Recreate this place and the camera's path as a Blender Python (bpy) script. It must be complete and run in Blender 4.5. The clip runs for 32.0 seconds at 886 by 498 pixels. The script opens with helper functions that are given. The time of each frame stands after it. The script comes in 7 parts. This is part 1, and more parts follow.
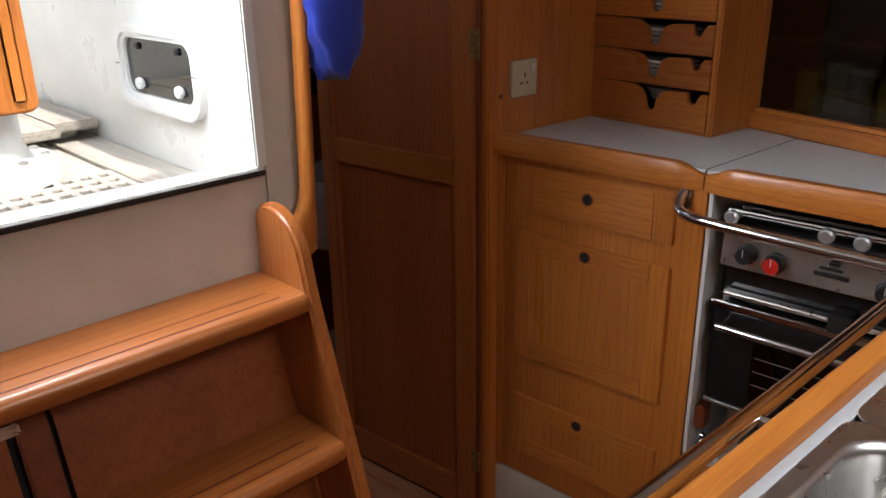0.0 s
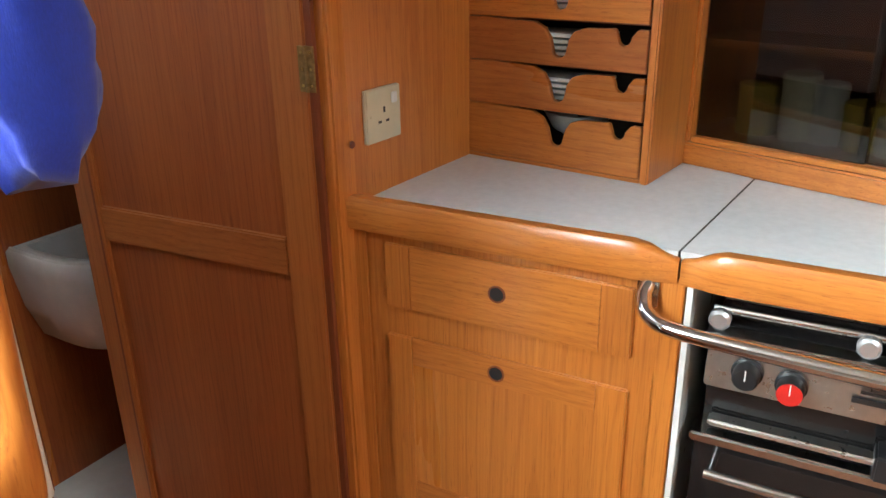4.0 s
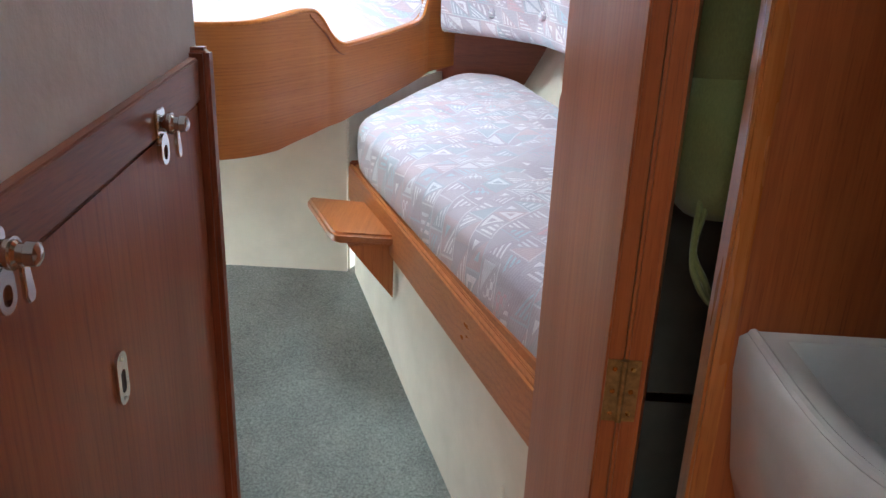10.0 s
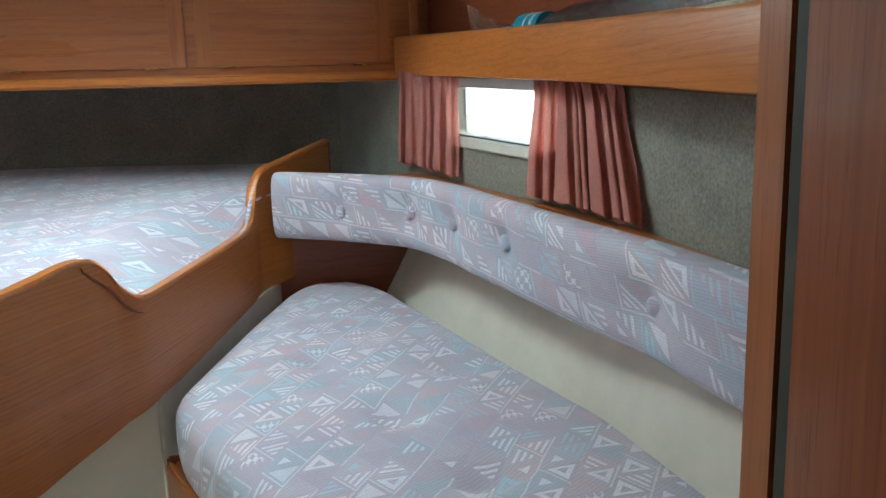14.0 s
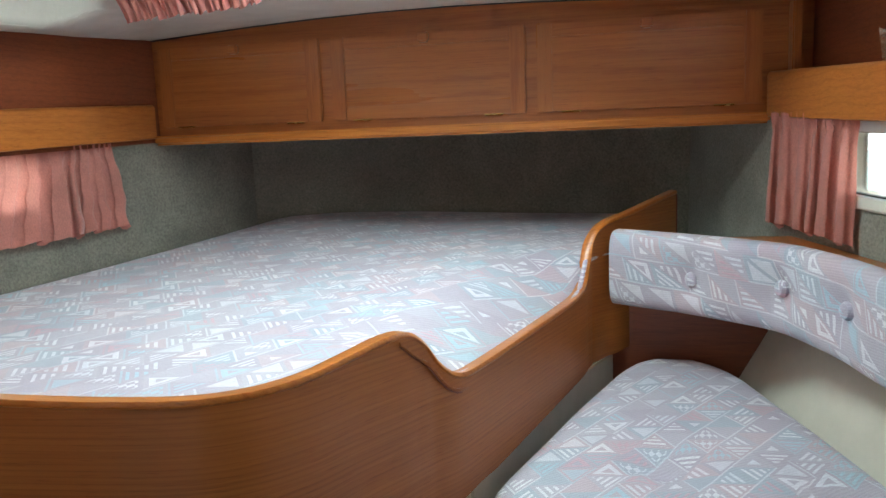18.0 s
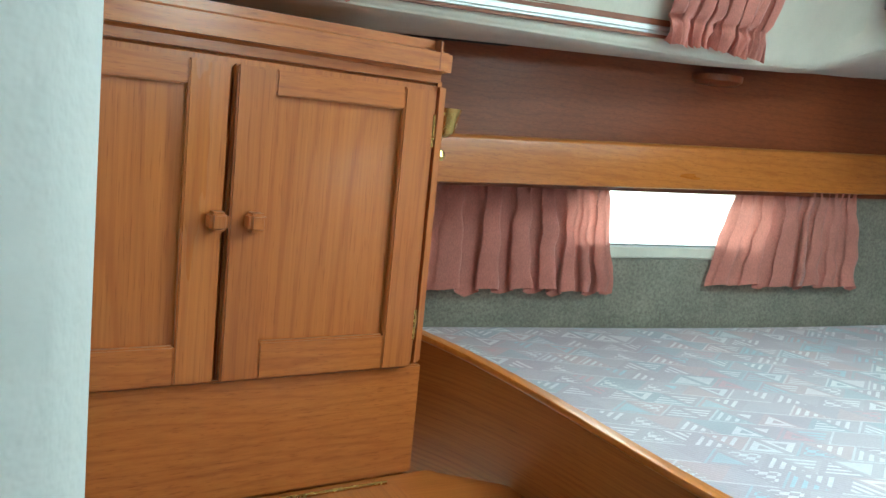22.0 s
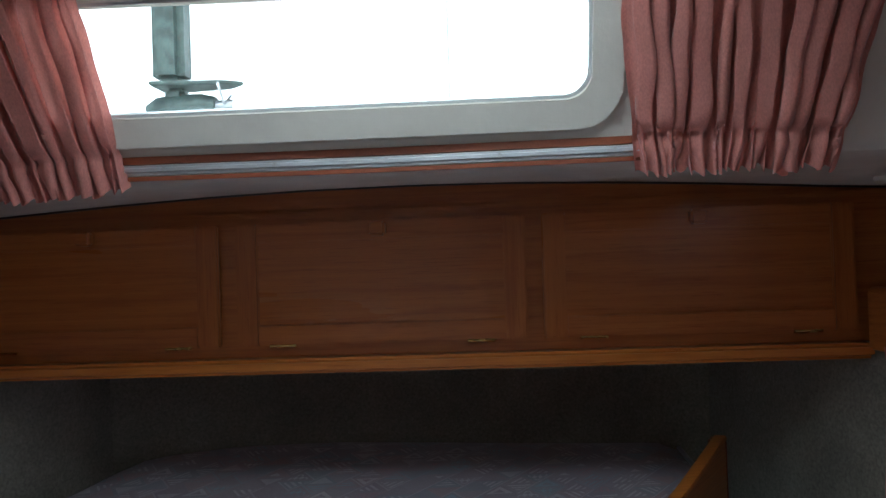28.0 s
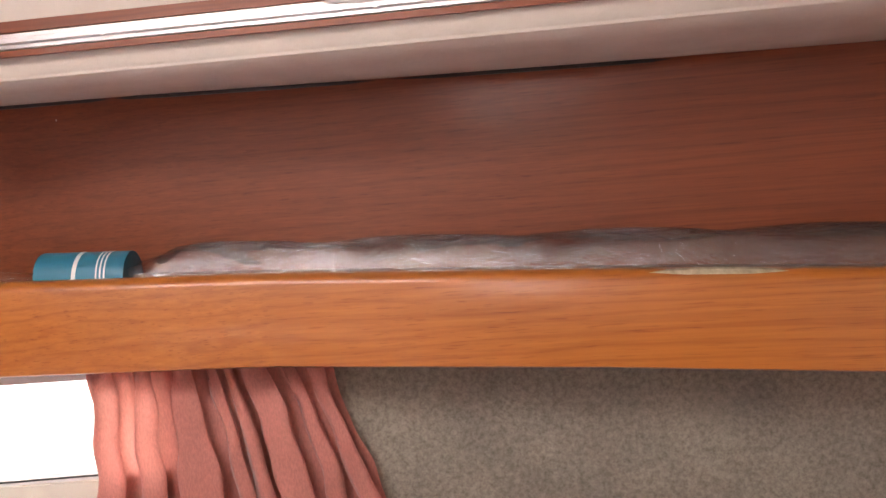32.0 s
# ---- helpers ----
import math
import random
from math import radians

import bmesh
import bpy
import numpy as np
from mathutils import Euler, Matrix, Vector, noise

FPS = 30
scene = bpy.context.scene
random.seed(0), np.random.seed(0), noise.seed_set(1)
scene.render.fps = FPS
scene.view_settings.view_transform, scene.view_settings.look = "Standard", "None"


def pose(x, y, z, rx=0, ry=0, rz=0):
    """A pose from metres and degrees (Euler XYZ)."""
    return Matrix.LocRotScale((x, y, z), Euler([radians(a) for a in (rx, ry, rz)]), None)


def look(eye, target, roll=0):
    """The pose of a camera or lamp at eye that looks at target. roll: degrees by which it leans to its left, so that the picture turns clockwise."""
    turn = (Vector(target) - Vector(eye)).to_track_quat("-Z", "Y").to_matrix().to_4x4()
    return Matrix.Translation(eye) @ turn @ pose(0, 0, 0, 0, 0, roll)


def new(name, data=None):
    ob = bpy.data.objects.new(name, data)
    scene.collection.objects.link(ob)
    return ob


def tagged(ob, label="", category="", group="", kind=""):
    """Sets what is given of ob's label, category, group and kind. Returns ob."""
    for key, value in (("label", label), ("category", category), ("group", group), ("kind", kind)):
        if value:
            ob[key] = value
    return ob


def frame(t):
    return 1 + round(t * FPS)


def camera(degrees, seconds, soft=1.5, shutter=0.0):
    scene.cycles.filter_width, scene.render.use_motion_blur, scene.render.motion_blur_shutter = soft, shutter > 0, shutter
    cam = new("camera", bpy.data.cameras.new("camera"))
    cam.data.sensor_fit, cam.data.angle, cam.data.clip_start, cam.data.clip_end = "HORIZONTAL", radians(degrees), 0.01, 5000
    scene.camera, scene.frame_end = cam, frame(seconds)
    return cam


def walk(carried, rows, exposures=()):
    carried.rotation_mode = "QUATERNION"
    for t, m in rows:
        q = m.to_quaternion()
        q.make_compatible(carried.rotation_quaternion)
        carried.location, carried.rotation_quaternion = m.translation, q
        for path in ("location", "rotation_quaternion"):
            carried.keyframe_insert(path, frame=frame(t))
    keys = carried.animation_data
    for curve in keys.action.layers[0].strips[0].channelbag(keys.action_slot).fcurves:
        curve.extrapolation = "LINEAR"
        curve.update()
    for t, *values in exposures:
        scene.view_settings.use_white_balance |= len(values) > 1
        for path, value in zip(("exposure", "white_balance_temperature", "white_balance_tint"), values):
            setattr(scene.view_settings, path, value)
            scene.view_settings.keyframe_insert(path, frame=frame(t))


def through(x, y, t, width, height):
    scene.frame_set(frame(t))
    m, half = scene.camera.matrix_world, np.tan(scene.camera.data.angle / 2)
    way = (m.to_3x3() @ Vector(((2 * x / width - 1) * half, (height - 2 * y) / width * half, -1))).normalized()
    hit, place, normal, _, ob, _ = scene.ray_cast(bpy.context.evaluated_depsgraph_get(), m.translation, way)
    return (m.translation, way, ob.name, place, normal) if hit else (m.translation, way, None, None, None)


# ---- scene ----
cam = camera(58.6, 32.0)
PATH = [
    (0, (-0.518, -0.388, 1.459), (0.768, 0.97, 0.751), -1.0),
    (0.5, (-0.516, -0.393, 1.458), (0.828, 0.906, 0.747), -0.4),
    (1, (-0.504, -0.4, 1.46), (0.848, 0.892, 0.751), -1.4),
    (1.5, (-0.465, -0.365, 1.461), (0.942, 0.865, 0.748), -1.8),
    (2, (-0.407, -0.283, 1.462), (1.125, 0.782, 0.743), -1.6),
    (2.5, (-0.36, -0.205, 1.457), (1.187, 0.832, 0.727), -1.7),
    (3, (-0.297, -0.112, 1.44), (1.252, 0.921, 0.71), -0.9),
    (3.5, (-0.185, -0.012, 1.454), (1.378, 1.001, 0.724), -1.4),
    (5.5, (0.214, 0.286, 1.407), (1.679, 1.269, 0.464), 1.3),
    (6, (0.358, 0.315, 1.403), (1.529, 1.607, 0.424), 1.6),
    (6.5, (0.401, 0.385, 1.372), (1.257, 1.903, 0.392), 1.2),
    (7, (0.448, 0.497, 1.345), (0.942, 2.14, 0.316), 1.3),
    (7.5, (0.497, 0.618, 1.311), (0.962, 2.263, 0.272), 5.0),
    (8, (0.502, 0.7, 1.267), (0.842, 2.364, 0.212), 4.6),
    (8.5, (0.506, 0.805, 1.197), (0.635, 2.548, 0.224), 1.6),
    (9, (0.509, 0.944, 1.147), (0.575, 2.798, 0.401), 2.5),
    (9.5, (0.517, 1.073, 1.134), (0.438, 2.946, 0.437), 2.2),
    (10, (0.52, 1.135, 1.107), (0.439, 3.005, 0.402), 2.3),
    (10.5, (0.513, 1.212, 1.104), (0.443, 3.078, 0.386), 2.7),
    (11, (0.509, 1.274, 1.11), (0.431, 3.155, 0.434), 3.3),
    (11.5, (0.482, 1.383, 1.125), (0.426, 3.262, 0.444), 3.4),
    (12, (0.465, 1.545, 1.162), (0.37, 3.444, 0.541), 2.1),
    (12.5, (0.46, 1.625, 1.182), (0.369, 3.546, 0.634), 0.7),
    (13, (0.453, 1.687, 1.183), (0.538, 3.611, 0.644), -0.8),
    (13.5, (0.433, 1.748, 1.184), (0.705, 3.677, 0.731), -0.9),
    (15.5, (0.426, 1.836, 1.24), (0.848, 3.763, 0.913), -2.5),
    (16, (0.424, 1.88, 1.238), (0.705, 3.831, 0.899), -3.2),
    (16.5, (0.423, 1.93, 1.233), (0.503, 3.906, 0.929), -3.7),
    (17, (0.41, 1.98, 1.234), (0.324, 3.955, 0.93), -3.3),
    (17.5, (0.405, 2.013, 1.238), (0.098, 3.966, 0.935), -2.6),
    (18, (0.397, 2.027, 1.221), (-0.042, 3.96, 0.954), -2.0),
    (18.5, (0.39, 2.038, 1.221), (-0.215, 3.924, 0.945), -0.2),
    (19, (0.362, 2.048, 1.221), (-0.421, 3.864, 0.923), 1.1),
    (19.5, (0.333, 2.065, 1.231), (-0.491, 3.856, 0.896), 2.8),
    (20, (0.327, 2.112, 1.223), (-0.793, 3.729, 0.862), 2.5),
    (20.5, (0.365, 2.138, 1.249), (-0.959, 3.577, 0.833), 3.4),
    (21, (0.34, 2.152, 1.261), (-1.203, 3.364, 0.871), 3.9),
    (21.5, (0.335, 2.152, 1.274), (-1.325, 3.214, 0.93), 5.0),
    (22, (0.331, 2.148, 1.279), (-1.429, 3.056, 0.999), 5.8),
    (22.5, (0.323, 2.155, 1.29), (-1.442, 3.076, 1.101), 5.4),
    (23, (0.324, 2.162, 1.302), (-1.447, 3.091, 1.268), 5.0),
    (23.5, (0.322, 2.163, 1.308), (-1.372, 3.225, 1.368), 4.7),
    (24, (0.326, 2.18, 1.315), (-1.277, 3.375, 1.374), 4.0),
    (24.5, (0.318, 2.216, 1.312), (-1.119, 3.606, 1.375), 3.2),
    (25, (0.308, 2.254, 1.317), (-0.938, 3.817, 1.385), 1.9),
    (25.5, (0.291, 2.292, 1.329), (-0.817, 3.954, 1.424), 2.7),
    (26, (0.266, 2.356, 1.337), (-0.623, 4.144, 1.455), 0.9),
    (26.5, (0.258, 2.409, 1.361), (-0.382, 4.3, 1.471), -0.3),
    (28.5, (0.116, 2.681, 1.418), (0.334, 4.669, 1.402), -2.4),
    (29, (0.128, 2.771, 1.439), (0.78, 4.658, 1.316), -2.6),
    (29.4, (0.148, 2.826, 1.449), (1.007, 4.625, 1.303), -3.4),
    (30, (0.161, 2.861, 1.448), (1.42, 4.404, 1.258), -2.6),
    (30.5, (0.135, 2.846, 1.428), (1.741, 4.021, 1.232), -2.9),
    (31, (0.141, 2.794, 1.416), (1.933, 3.661, 1.226), -3.4),
    (31.5, (0.145, 2.749, 1.416), (2.044, 3.339, 1.203), -4.0),
    (32, (0.142, 2.708, 1.408), (2.097, 3.059, 1.174), -4.7),
]
EXPOSURES = [(0, 0.78, 6250, 11), (1, 0.87, 6250, 11), (2, 1.15, 6300, 12), (3, 2.25, 6050, 12), (3.5, 2.45, 6000, 8), (5.5, 2.9, 5000, -22), (6, 3.15, 4550, -18), (6.5, 3.15, 5100, -12), (8, 3.5, 5950, 6), (9, 3.25, 5900, 6), (9.4, 3.1, 5800, 3), (11, 2.3, 5500, -6), (13, 1.9, 5500, -10), (16, 2.05, 5600, -12), (19, 2.0, 5800, -10), (21, 1.55, 5800, -13), (22, 2.08, 5500, -22), (23, 2.0, 6300, 3), (24, 2.1, 6400, 5), (25, 1.3, 6600, 12), (26, 0.65, 6700, 16), (28.5, 0.25, 5300, -3), (29, 0.3, 5300, -3), (30, 0.8, 6400, 8), (31, 1.92, 7000, 27), (32, 2.4, 7400, 25)]
walk(cam, [(t, look(eye, target, roll)) for t, eye, target, roll in PATH], EXPOSURES)

# ---- world, sun, light through the openings ----
world = bpy.data.worlds.new("sky")
scene.world = world
world.use_nodes = True
wn = world.node_tree
sky = wn.nodes.new("ShaderNodeTexSky")
sky.sky_type = "NISHITA"
sky.sun_disc = False
sky.sun_elevation = radians(66)
sky.sun_rotation = radians(172)
sky.air_density, sky.dust_density = 1.0, 2.5
wn.links.new(sky.outputs[0], wn.nodes["Background"].inputs["Color"])
wn.nodes["Background"].inputs["Strength"].default_value = 0.15
sun = new("sun", bpy.data.lights.new("sun", "SUN"))
sun.data.energy, sun.data.angle, sun.data.color = 3.2, radians(0.6), (1.0, 0.95, 0.86)
sun.matrix_world = look((0, 0, 5), (-0.06, 0.425, 4.0))


def opening_light(name, eye, target, w, h, power, col=(0.95, 0.98, 1.0)):
    """The sky's light in an opening."""
    ob = new(name, bpy.data.lights.new(name, "AREA"))
    ob.data.shape, ob.data.size, ob.data.size_y = "RECTANGLE", w, h
    ob.data.energy, ob.data.color = power, col
    ob.matrix_world = look(eye, target)
    return ob


# the saloon lamp stands in for unseen windows, set in an assumed roof hatch
opening_light("saloon_hatch_light", (0.17, -0.75, 1.86), (0.17, -0.75, 0), 0.5, 0.5, 4.6)
opening_light("companionway_light", (-0.25, 0.76, 1.63), (0.45, -0.15, 0.8), 0.6, 0.26, 7)
opening_light("passage_hatch_light", (0.47, 1.065, 1.86), (0.42, 1.12, 0), 0.24, 0.22, 0.28)
opening_light("cabin_hatch_light", (0.05, 3.12, 1.86), (0.05, 3.10, 0), 0.44, 0.44, 3.2)
opening_light("aft_window_light", (-0.03, 3.60, 1.66), (-0.03, 2.6, 1.3), 0.55, 0.12, 1.3)
opening_light("port_window_light", (0.835, 2.755, 1.60), (0.15, 3.20, 0.95), 0.28, 0.12, 1.3)
opening_light("starboard_window_light", (-0.765, 2.755, 1.60), (0.45, 3.60, 1.50), 0.28, 0.12, 0.3)

# ---- materials ----
def mat(name):
    m = bpy.data.materials.new(name)
    m.use_nodes = True
    nt = m.node_tree
    return m, nt, nt.nodes, nt.links, nt.nodes["Principled BSDF"]


def nodes_noise(nt, scale, detail=4.0, rough=0.55, stretch=(1, 1, 1), rot=(0, 0, 0), jitter=False):
    tc = nt.nodes.new("ShaderNodeTexCoord")
    mp = nt.nodes.new("ShaderNodeMapping")
    mp.inputs["Scale"].default_value = stretch
    mp.inputs["Rotation"].default_value = rot
    nt.links.new(tc.outputs["Object"], mp.inputs["Vector"])
    if jitter:
        oi = nt.nodes.new("ShaderNodeObjectInfo")
        mul = nt.nodes.new("ShaderNodeMath")
        mul.operation = "MULTIPLY"
        mul.inputs[1].default_value = 7.0
        nt.links.new(oi.outputs["Random"], mul.inputs[0])
        nt.links.new(mul.outputs[0], mp.inputs["Location"])
    n = nt.nodes.new("ShaderNodeTexNoise")
    n.inputs["Scale"].default_value = scale
    n.inputs["Detail"].default_value = detail
    n.inputs["Roughness"].default_value = rough
    nt.links.new(mp.outputs[0], n.inputs["Vector"])
    return n


def ramp(nt, src, stops):
    r = nt.nodes.new("ShaderNodeValToRGB")
    els = r.color_ramp.elements
    while len(els) < len(stops):
        els.new(0.5)
    for e, (p, c) in zip(els, stops):
        e.position = p
        e.color = (*c, 1) if len(c) == 3 else c
    nt.links.new(src, r.inputs["Fac"])
    return r


def mixc(nt, a, b, fac, blend="MIX"):
    m = nt.nodes.new("ShaderNodeMix")
    m.data_type, m.blend_type = "RGBA", blend
    for sock, v in ((m.inputs[0], fac), (m.inputs[6], a), (m.inputs[7], b)):
        if hasattr(v, "is_output"):
            nt.links.new(v, sock)
        elif isinstance(v, (int, float)):
            sock.default_value = v
        else:
            sock.default_value = (*v, 1)
    return m.outputs[2]


def bump(nt, bsdf, src, strength, dist=0.001):
    b = nt.nodes.new("ShaderNodeBump")
    b.inputs["Strength"].default_value = strength
    b.inputs["Distance"].default_value = dist
    nt.links.new(src, b.inputs["Height"])
    nt.links.new(b.outputs[0], bsdf.inputs["Normal"])


def wood(name, dark, mid, light, axis="z", rough=0.32, grain=1.0, bumpy=0.10, coat=0.30, centre=None, figure=0.42):
    """Varnished timber: fine streaks along the axis, growth rings, open pores and slow shifts of tone."""
    m, nt, nd, lk, bs = mat(name)
    k = {"x": (0.03, 1, 1), "y": (1, 0.03, 1), "z": (1, 1, 0.03), "h": (0.03, 0.03, 1)}[axis]

    def along(f):
        return tuple(v if v == 1 else f for v in k)

    streak = nodes_noise(nt, 260 * grain, 5, 0.6, along(0.012), jitter=True)
    pore = nodes_noise(nt, 620, 2, 0.5, along(0.035), jitter=True)
    broad = nodes_noise(nt, 6, 5, 0.55, along(0.16), jitter=True)
    tc = nd.new("ShaderNodeTexCoord")
    mp = nd.new("ShaderNodeMapping")
    mp.inputs["Scale"].default_value = along(0.07)
    if centre:
        mp.inputs["Location"].default_value = tuple(-c * s for c, s in zip(centre, along(0.07)))
    lk.new(tc.outputs["Object"], mp.inputs["Vector"])
    wv = nd.new("ShaderNodeTexWave")
    wv.wave_type = "RINGS" if axis != "h" else "BANDS"
    if axis == "h":
        wv.bands_direction = "Z"
    wv.inputs["Scale"].default_value = 42.0 if axis == "h" else 16.0 if centre else 22.0
    wv.inputs["Distortion"].default_value = 1.2 if axis == "h" else 3.5 if centre else 9.0
    wv.inputs["Detail"].default_value = 4.0
    wv.inputs["Detail Scale"].default_value = 1.6
    lk.new(mp.outputs[0], wv.inputs["Vector"])
    a = ramp(nt, streak.outputs["Fac"], ((0.29, dark), (0.5, mid), (0.71, light)))
    b = ramp(nt, broad.outputs["Fac"], ((0.24, dark), (0.5, mid), (0.76, light)))
    c1 = mixc(nt, a.outputs[0], b.outputs[0], 0.55)
    w = ramp(nt, wv.outputs["Fac"], ((0.0, (0.72, 0.56, 0.44)), (0.16, (0.97, 0.95, 0.93)), (0.5, (1.0, 1.0, 1.0)), (1.0, (1.07, 1.04, 0.98))))
    c2 = mixc(nt, c1, w.outputs[0], figure, "MULTIPLY")
    p = ramp(nt, pore.outputs["Fac"], ((0.30, (0.50, 0.32, 0.22)), (0.40, (1, 1, 1))))
    c3 = mixc(nt, c2, p.outputs[0], 0.48, "MULTIPLY")
    lk.new(c3, bs.inputs["Base Color"])
    rr = ramp(nt, broad.outputs["Fac"], ((0.3, (rough + 0.12,) * 3), (0.7, (rough - 0.06,) * 3)))
    lk.new(rr.outputs[0], bs.inputs["Roughness"])
    bs.inputs["Coat Weight"].default_value = coat
    bs.inputs["Coat Roughness"].default_value = 0.18
    bump(nt, bs, pore.outputs["Fac"], bumpy, 0.0005)
    return m


def plain(name, col, rough=0.5, metal=0.0, var=0.08, scale=30, bumpy=0.05, bscale=200, bdist=0.0005, sheen=0.0):
    """A painted, moulded or metal surface with slow mottling, scuffs and a fine relief."""
    m, nt, nd, lk, bs = mat(name)
    n = nodes_noise(nt, scale, 4, 0.6)
    c = ramp(nt, n.outputs["Fac"], ((0.3, tuple(max(0, v * (1 - var)) for v in col)), (0.7, tuple(min(1, v * (1 + var)) for v in col))))
    lk.new(c.outputs[0], bs.inputs["Base Color"])
    r = ramp(nt, n.outputs["Fac"], ((0.25, (min(1, rough * 1.25),) * 3), (0.75, (rough * 0.8,) * 3)))
    lk.new(r.outputs[0], bs.inputs["Roughness"])
    bs.inputs["Metallic"].default_value = metal
    if sheen:
        bs.inputs["Sheen Weight"].default_value = sheen
    if bumpy:
        f = nodes_noise(nt, bscale, 3, 0.6)
        bump(nt, bs, f.outputs["Fac"], bumpy, bdist)
    return m


def cloth_carpet(name, cols, scale, bumpy, bdist, rough=0.95):
    m, nt, nd, lk, bs = mat(name)
    fine = nodes_noise(nt, scale, 4, 0.75)
    broad = nodes_noise(nt, 9, 4, 0.6)
    a = ramp(nt, fine.outputs["Fac"], ((0.32, cols[0]), (0.5, cols[1]), (0.7, cols[2])))
    b = ramp(nt, broad.outputs["Fac"], ((0.3, (0.72, 0.72, 0.72)), (0.7, (1.12, 1.12, 1.1))))
    c = mixc(nt, a.outputs[0], b.outputs[0], 0.75, "MULTIPLY")
    lk.new(c, bs.inputs["Base Color"])
    bs.inputs["Roughness"].default_value = rough
    bs.inputs["Sheen Weight"].default_value = 0.25
    bump(nt, bs, fine.outputs["Fac"], bumpy, bdist)
    return m


def math_node(nt, op, a, b=None):
    n = nt.nodes.new("ShaderNodeMath")
    n.operation = op
    for s, v in zip(n.inputs, (a, b)):
        if v is None:
            continue
        if hasattr(v, "is_output"):
            nt.links.new(v, s)
        else:
            s.default_value = v
    return n.outputs[0]


def tapestry(name, size=0.075, turn=0.5, side=False):
    """Pale lilac woven upholstery: a slanted lattice of thin white lines whose triangles hold hatching, checks and tints."""
    m, nt, nd, lk, bs = mat(name)

    def M(op, a, b=None):
        return math_node(nt, op, a, b)

    def on(x, lim=0.5):
        return M("GREATER_THAN", x, lim)

    def both(*q):
        out = q[0]
        for w in q[1:]:
            out = M("MULTIPLY", out, w)
        return out

    tc = nd.new("ShaderNodeTexCoord")
    sep = nd.new("ShaderNodeSeparateXYZ")
    lk.new(tc.outputs["Object"], sep.inputs[0])
    x, y, z = sep.outputs
    if side:                                       # cloth hanging along the hull
        px, py = M("MULTIPLY", M("SUBTRACT", x, y), 0.80), M("ADD", z, M("MULTIPLY", y, 0.05))
    else:
        px, py = M("ADD", x, M("MULTIPLY", z, 0.35)), M("MULTIPLY", M("ADD", y, M("MULTIPLY", z, 0.8)), 0.58)

    def axis(a, unit_):
        return M("ADD", M("MULTIPLY", px, math.cos(a) / unit_), M("MULTIPLY", py, math.sin(a) / unit_))

    def lattice(a, b, unit_, seed):
        """Cells between two families of lines, each cut in two triangles, with random numbers for each."""
        u, v = M("ADD", axis(a, unit_), seed), axis(b, unit_ * 0.82)
        row = M("FLOOR", v)
        u = M("ADD", u, M("MULTIPLY", row, 0.5))
        fu, fv = M("FRACT", u), M("FRACT", v)
        half = on(M("ADD", fu, fv), 1.0)
        cb = nd.new("ShaderNodeCombineXYZ")
        lk.new(M("FLOOR", u), cb.inputs[0])
        lk.new(row, cb.inputs[1])
        lk.new(half, cb.inputs[2])
        wn_ = nd.new("ShaderNodeTexWhiteNoise")
        wn_.noise_dimensions = "3D"
        lk.new(cb.outputs[0], wn_.inputs["Vector"])
        sc = nd.new("ShaderNodeSeparateColor")
        lk.new(wn_.outputs["Color"], sc.inputs[0])
        return fu, fv, half, sc.outputs

    fu, fv, half, (r, g, b) = lattice(turn, turn + (1.15 if side else 1.5), size, 0.0)
    ha = on(M("FRACT", M("MULTIPLY", fv, 5.0)), 0.55)
    hb = on(M("FRACT", M("MULTIPLY", fu, 5.0)), 0.55)
    hc = on(M("FRACT", M("MULTIPLY", M("ADD", fu, fv), 4.5)), 0.52)
    chk = M("ABSOLUTE", M("SUBTRACT", on(M("FRACT", M("MULTIPLY", fu, 3.0))), on(M("FRACT", M("MULTIPLY", fv, 3.0)))))
    inner = both(on(fu, 0.12), on(fv, 0.12), M("LESS_THAN", fu, 0.9), M("LESS_THAN", fv, 0.9), on(M("ABSOLUTE", M("SUBTRACT", M("ADD", fu, fv), 1.0)), 0.10))
    core = both(on(fu, 0.26), on(fv, 0.26), M("LESS_THAN", fu, 0.76), M("LESS_THAN", fv, 0.76), on(M("ABSOLUTE", M("SUBTRACT", M("ADD", fu, fv), 1.0)), 0.20))
    ink = None
    for lo, hi, pat in ((0.0, 0.15, ha), (0.15, 0.30, hb), (0.30, 0.41, hc), (0.41, 0.48, 0.75), (0.48, 0.57, chk), (0.57, 0.66, M("SUBTRACT", 1.0, core)), (0.66, 0.72, core)):
        t = both(on(r, lo), M("LESS_THAN", r, hi), pat)
        ink = t if ink is None else M("ADD", ink, t)
    ink = M("MULTIPLY", ink, inner)
    lines = M("MAXIMUM", both(M("LESS_THAN", fv, 0.055), on(g, 0.25)), both(M("LESS_THAN", fu, 0.05), on(b, 0.45)))
    base = ramp(nt, g, ((0.0, (0.47, 0.415, 0.48)), (0.3, (0.50, 0.45, 0.51)), (0.52, (0.53, 0.43, 0.475)), (0.68, (0.43, 0.45, 0.515)), (0.86, (0.49, 0.45, 0.51))))
    base.color_ramp.interpolation = "CONSTANT"
    inkc = ramp(nt, b, ((0.0, (0.80, 0.78, 0.81)), (0.45, (0.74, 0.75, 0.79)), (0.62, (0.43, 0.59, 0.67)), (0.78, (0.60, 0.38, 0.44)), (0.86, (0.82, 0.81, 0.82))))
    inkc.color_ramp.interpolation = "CONSTANT"
    mottle = nodes_noise(nt, 90, 3, 0.7)
    wear = M("ADD", mottle.outputs["Fac"], 0.55)
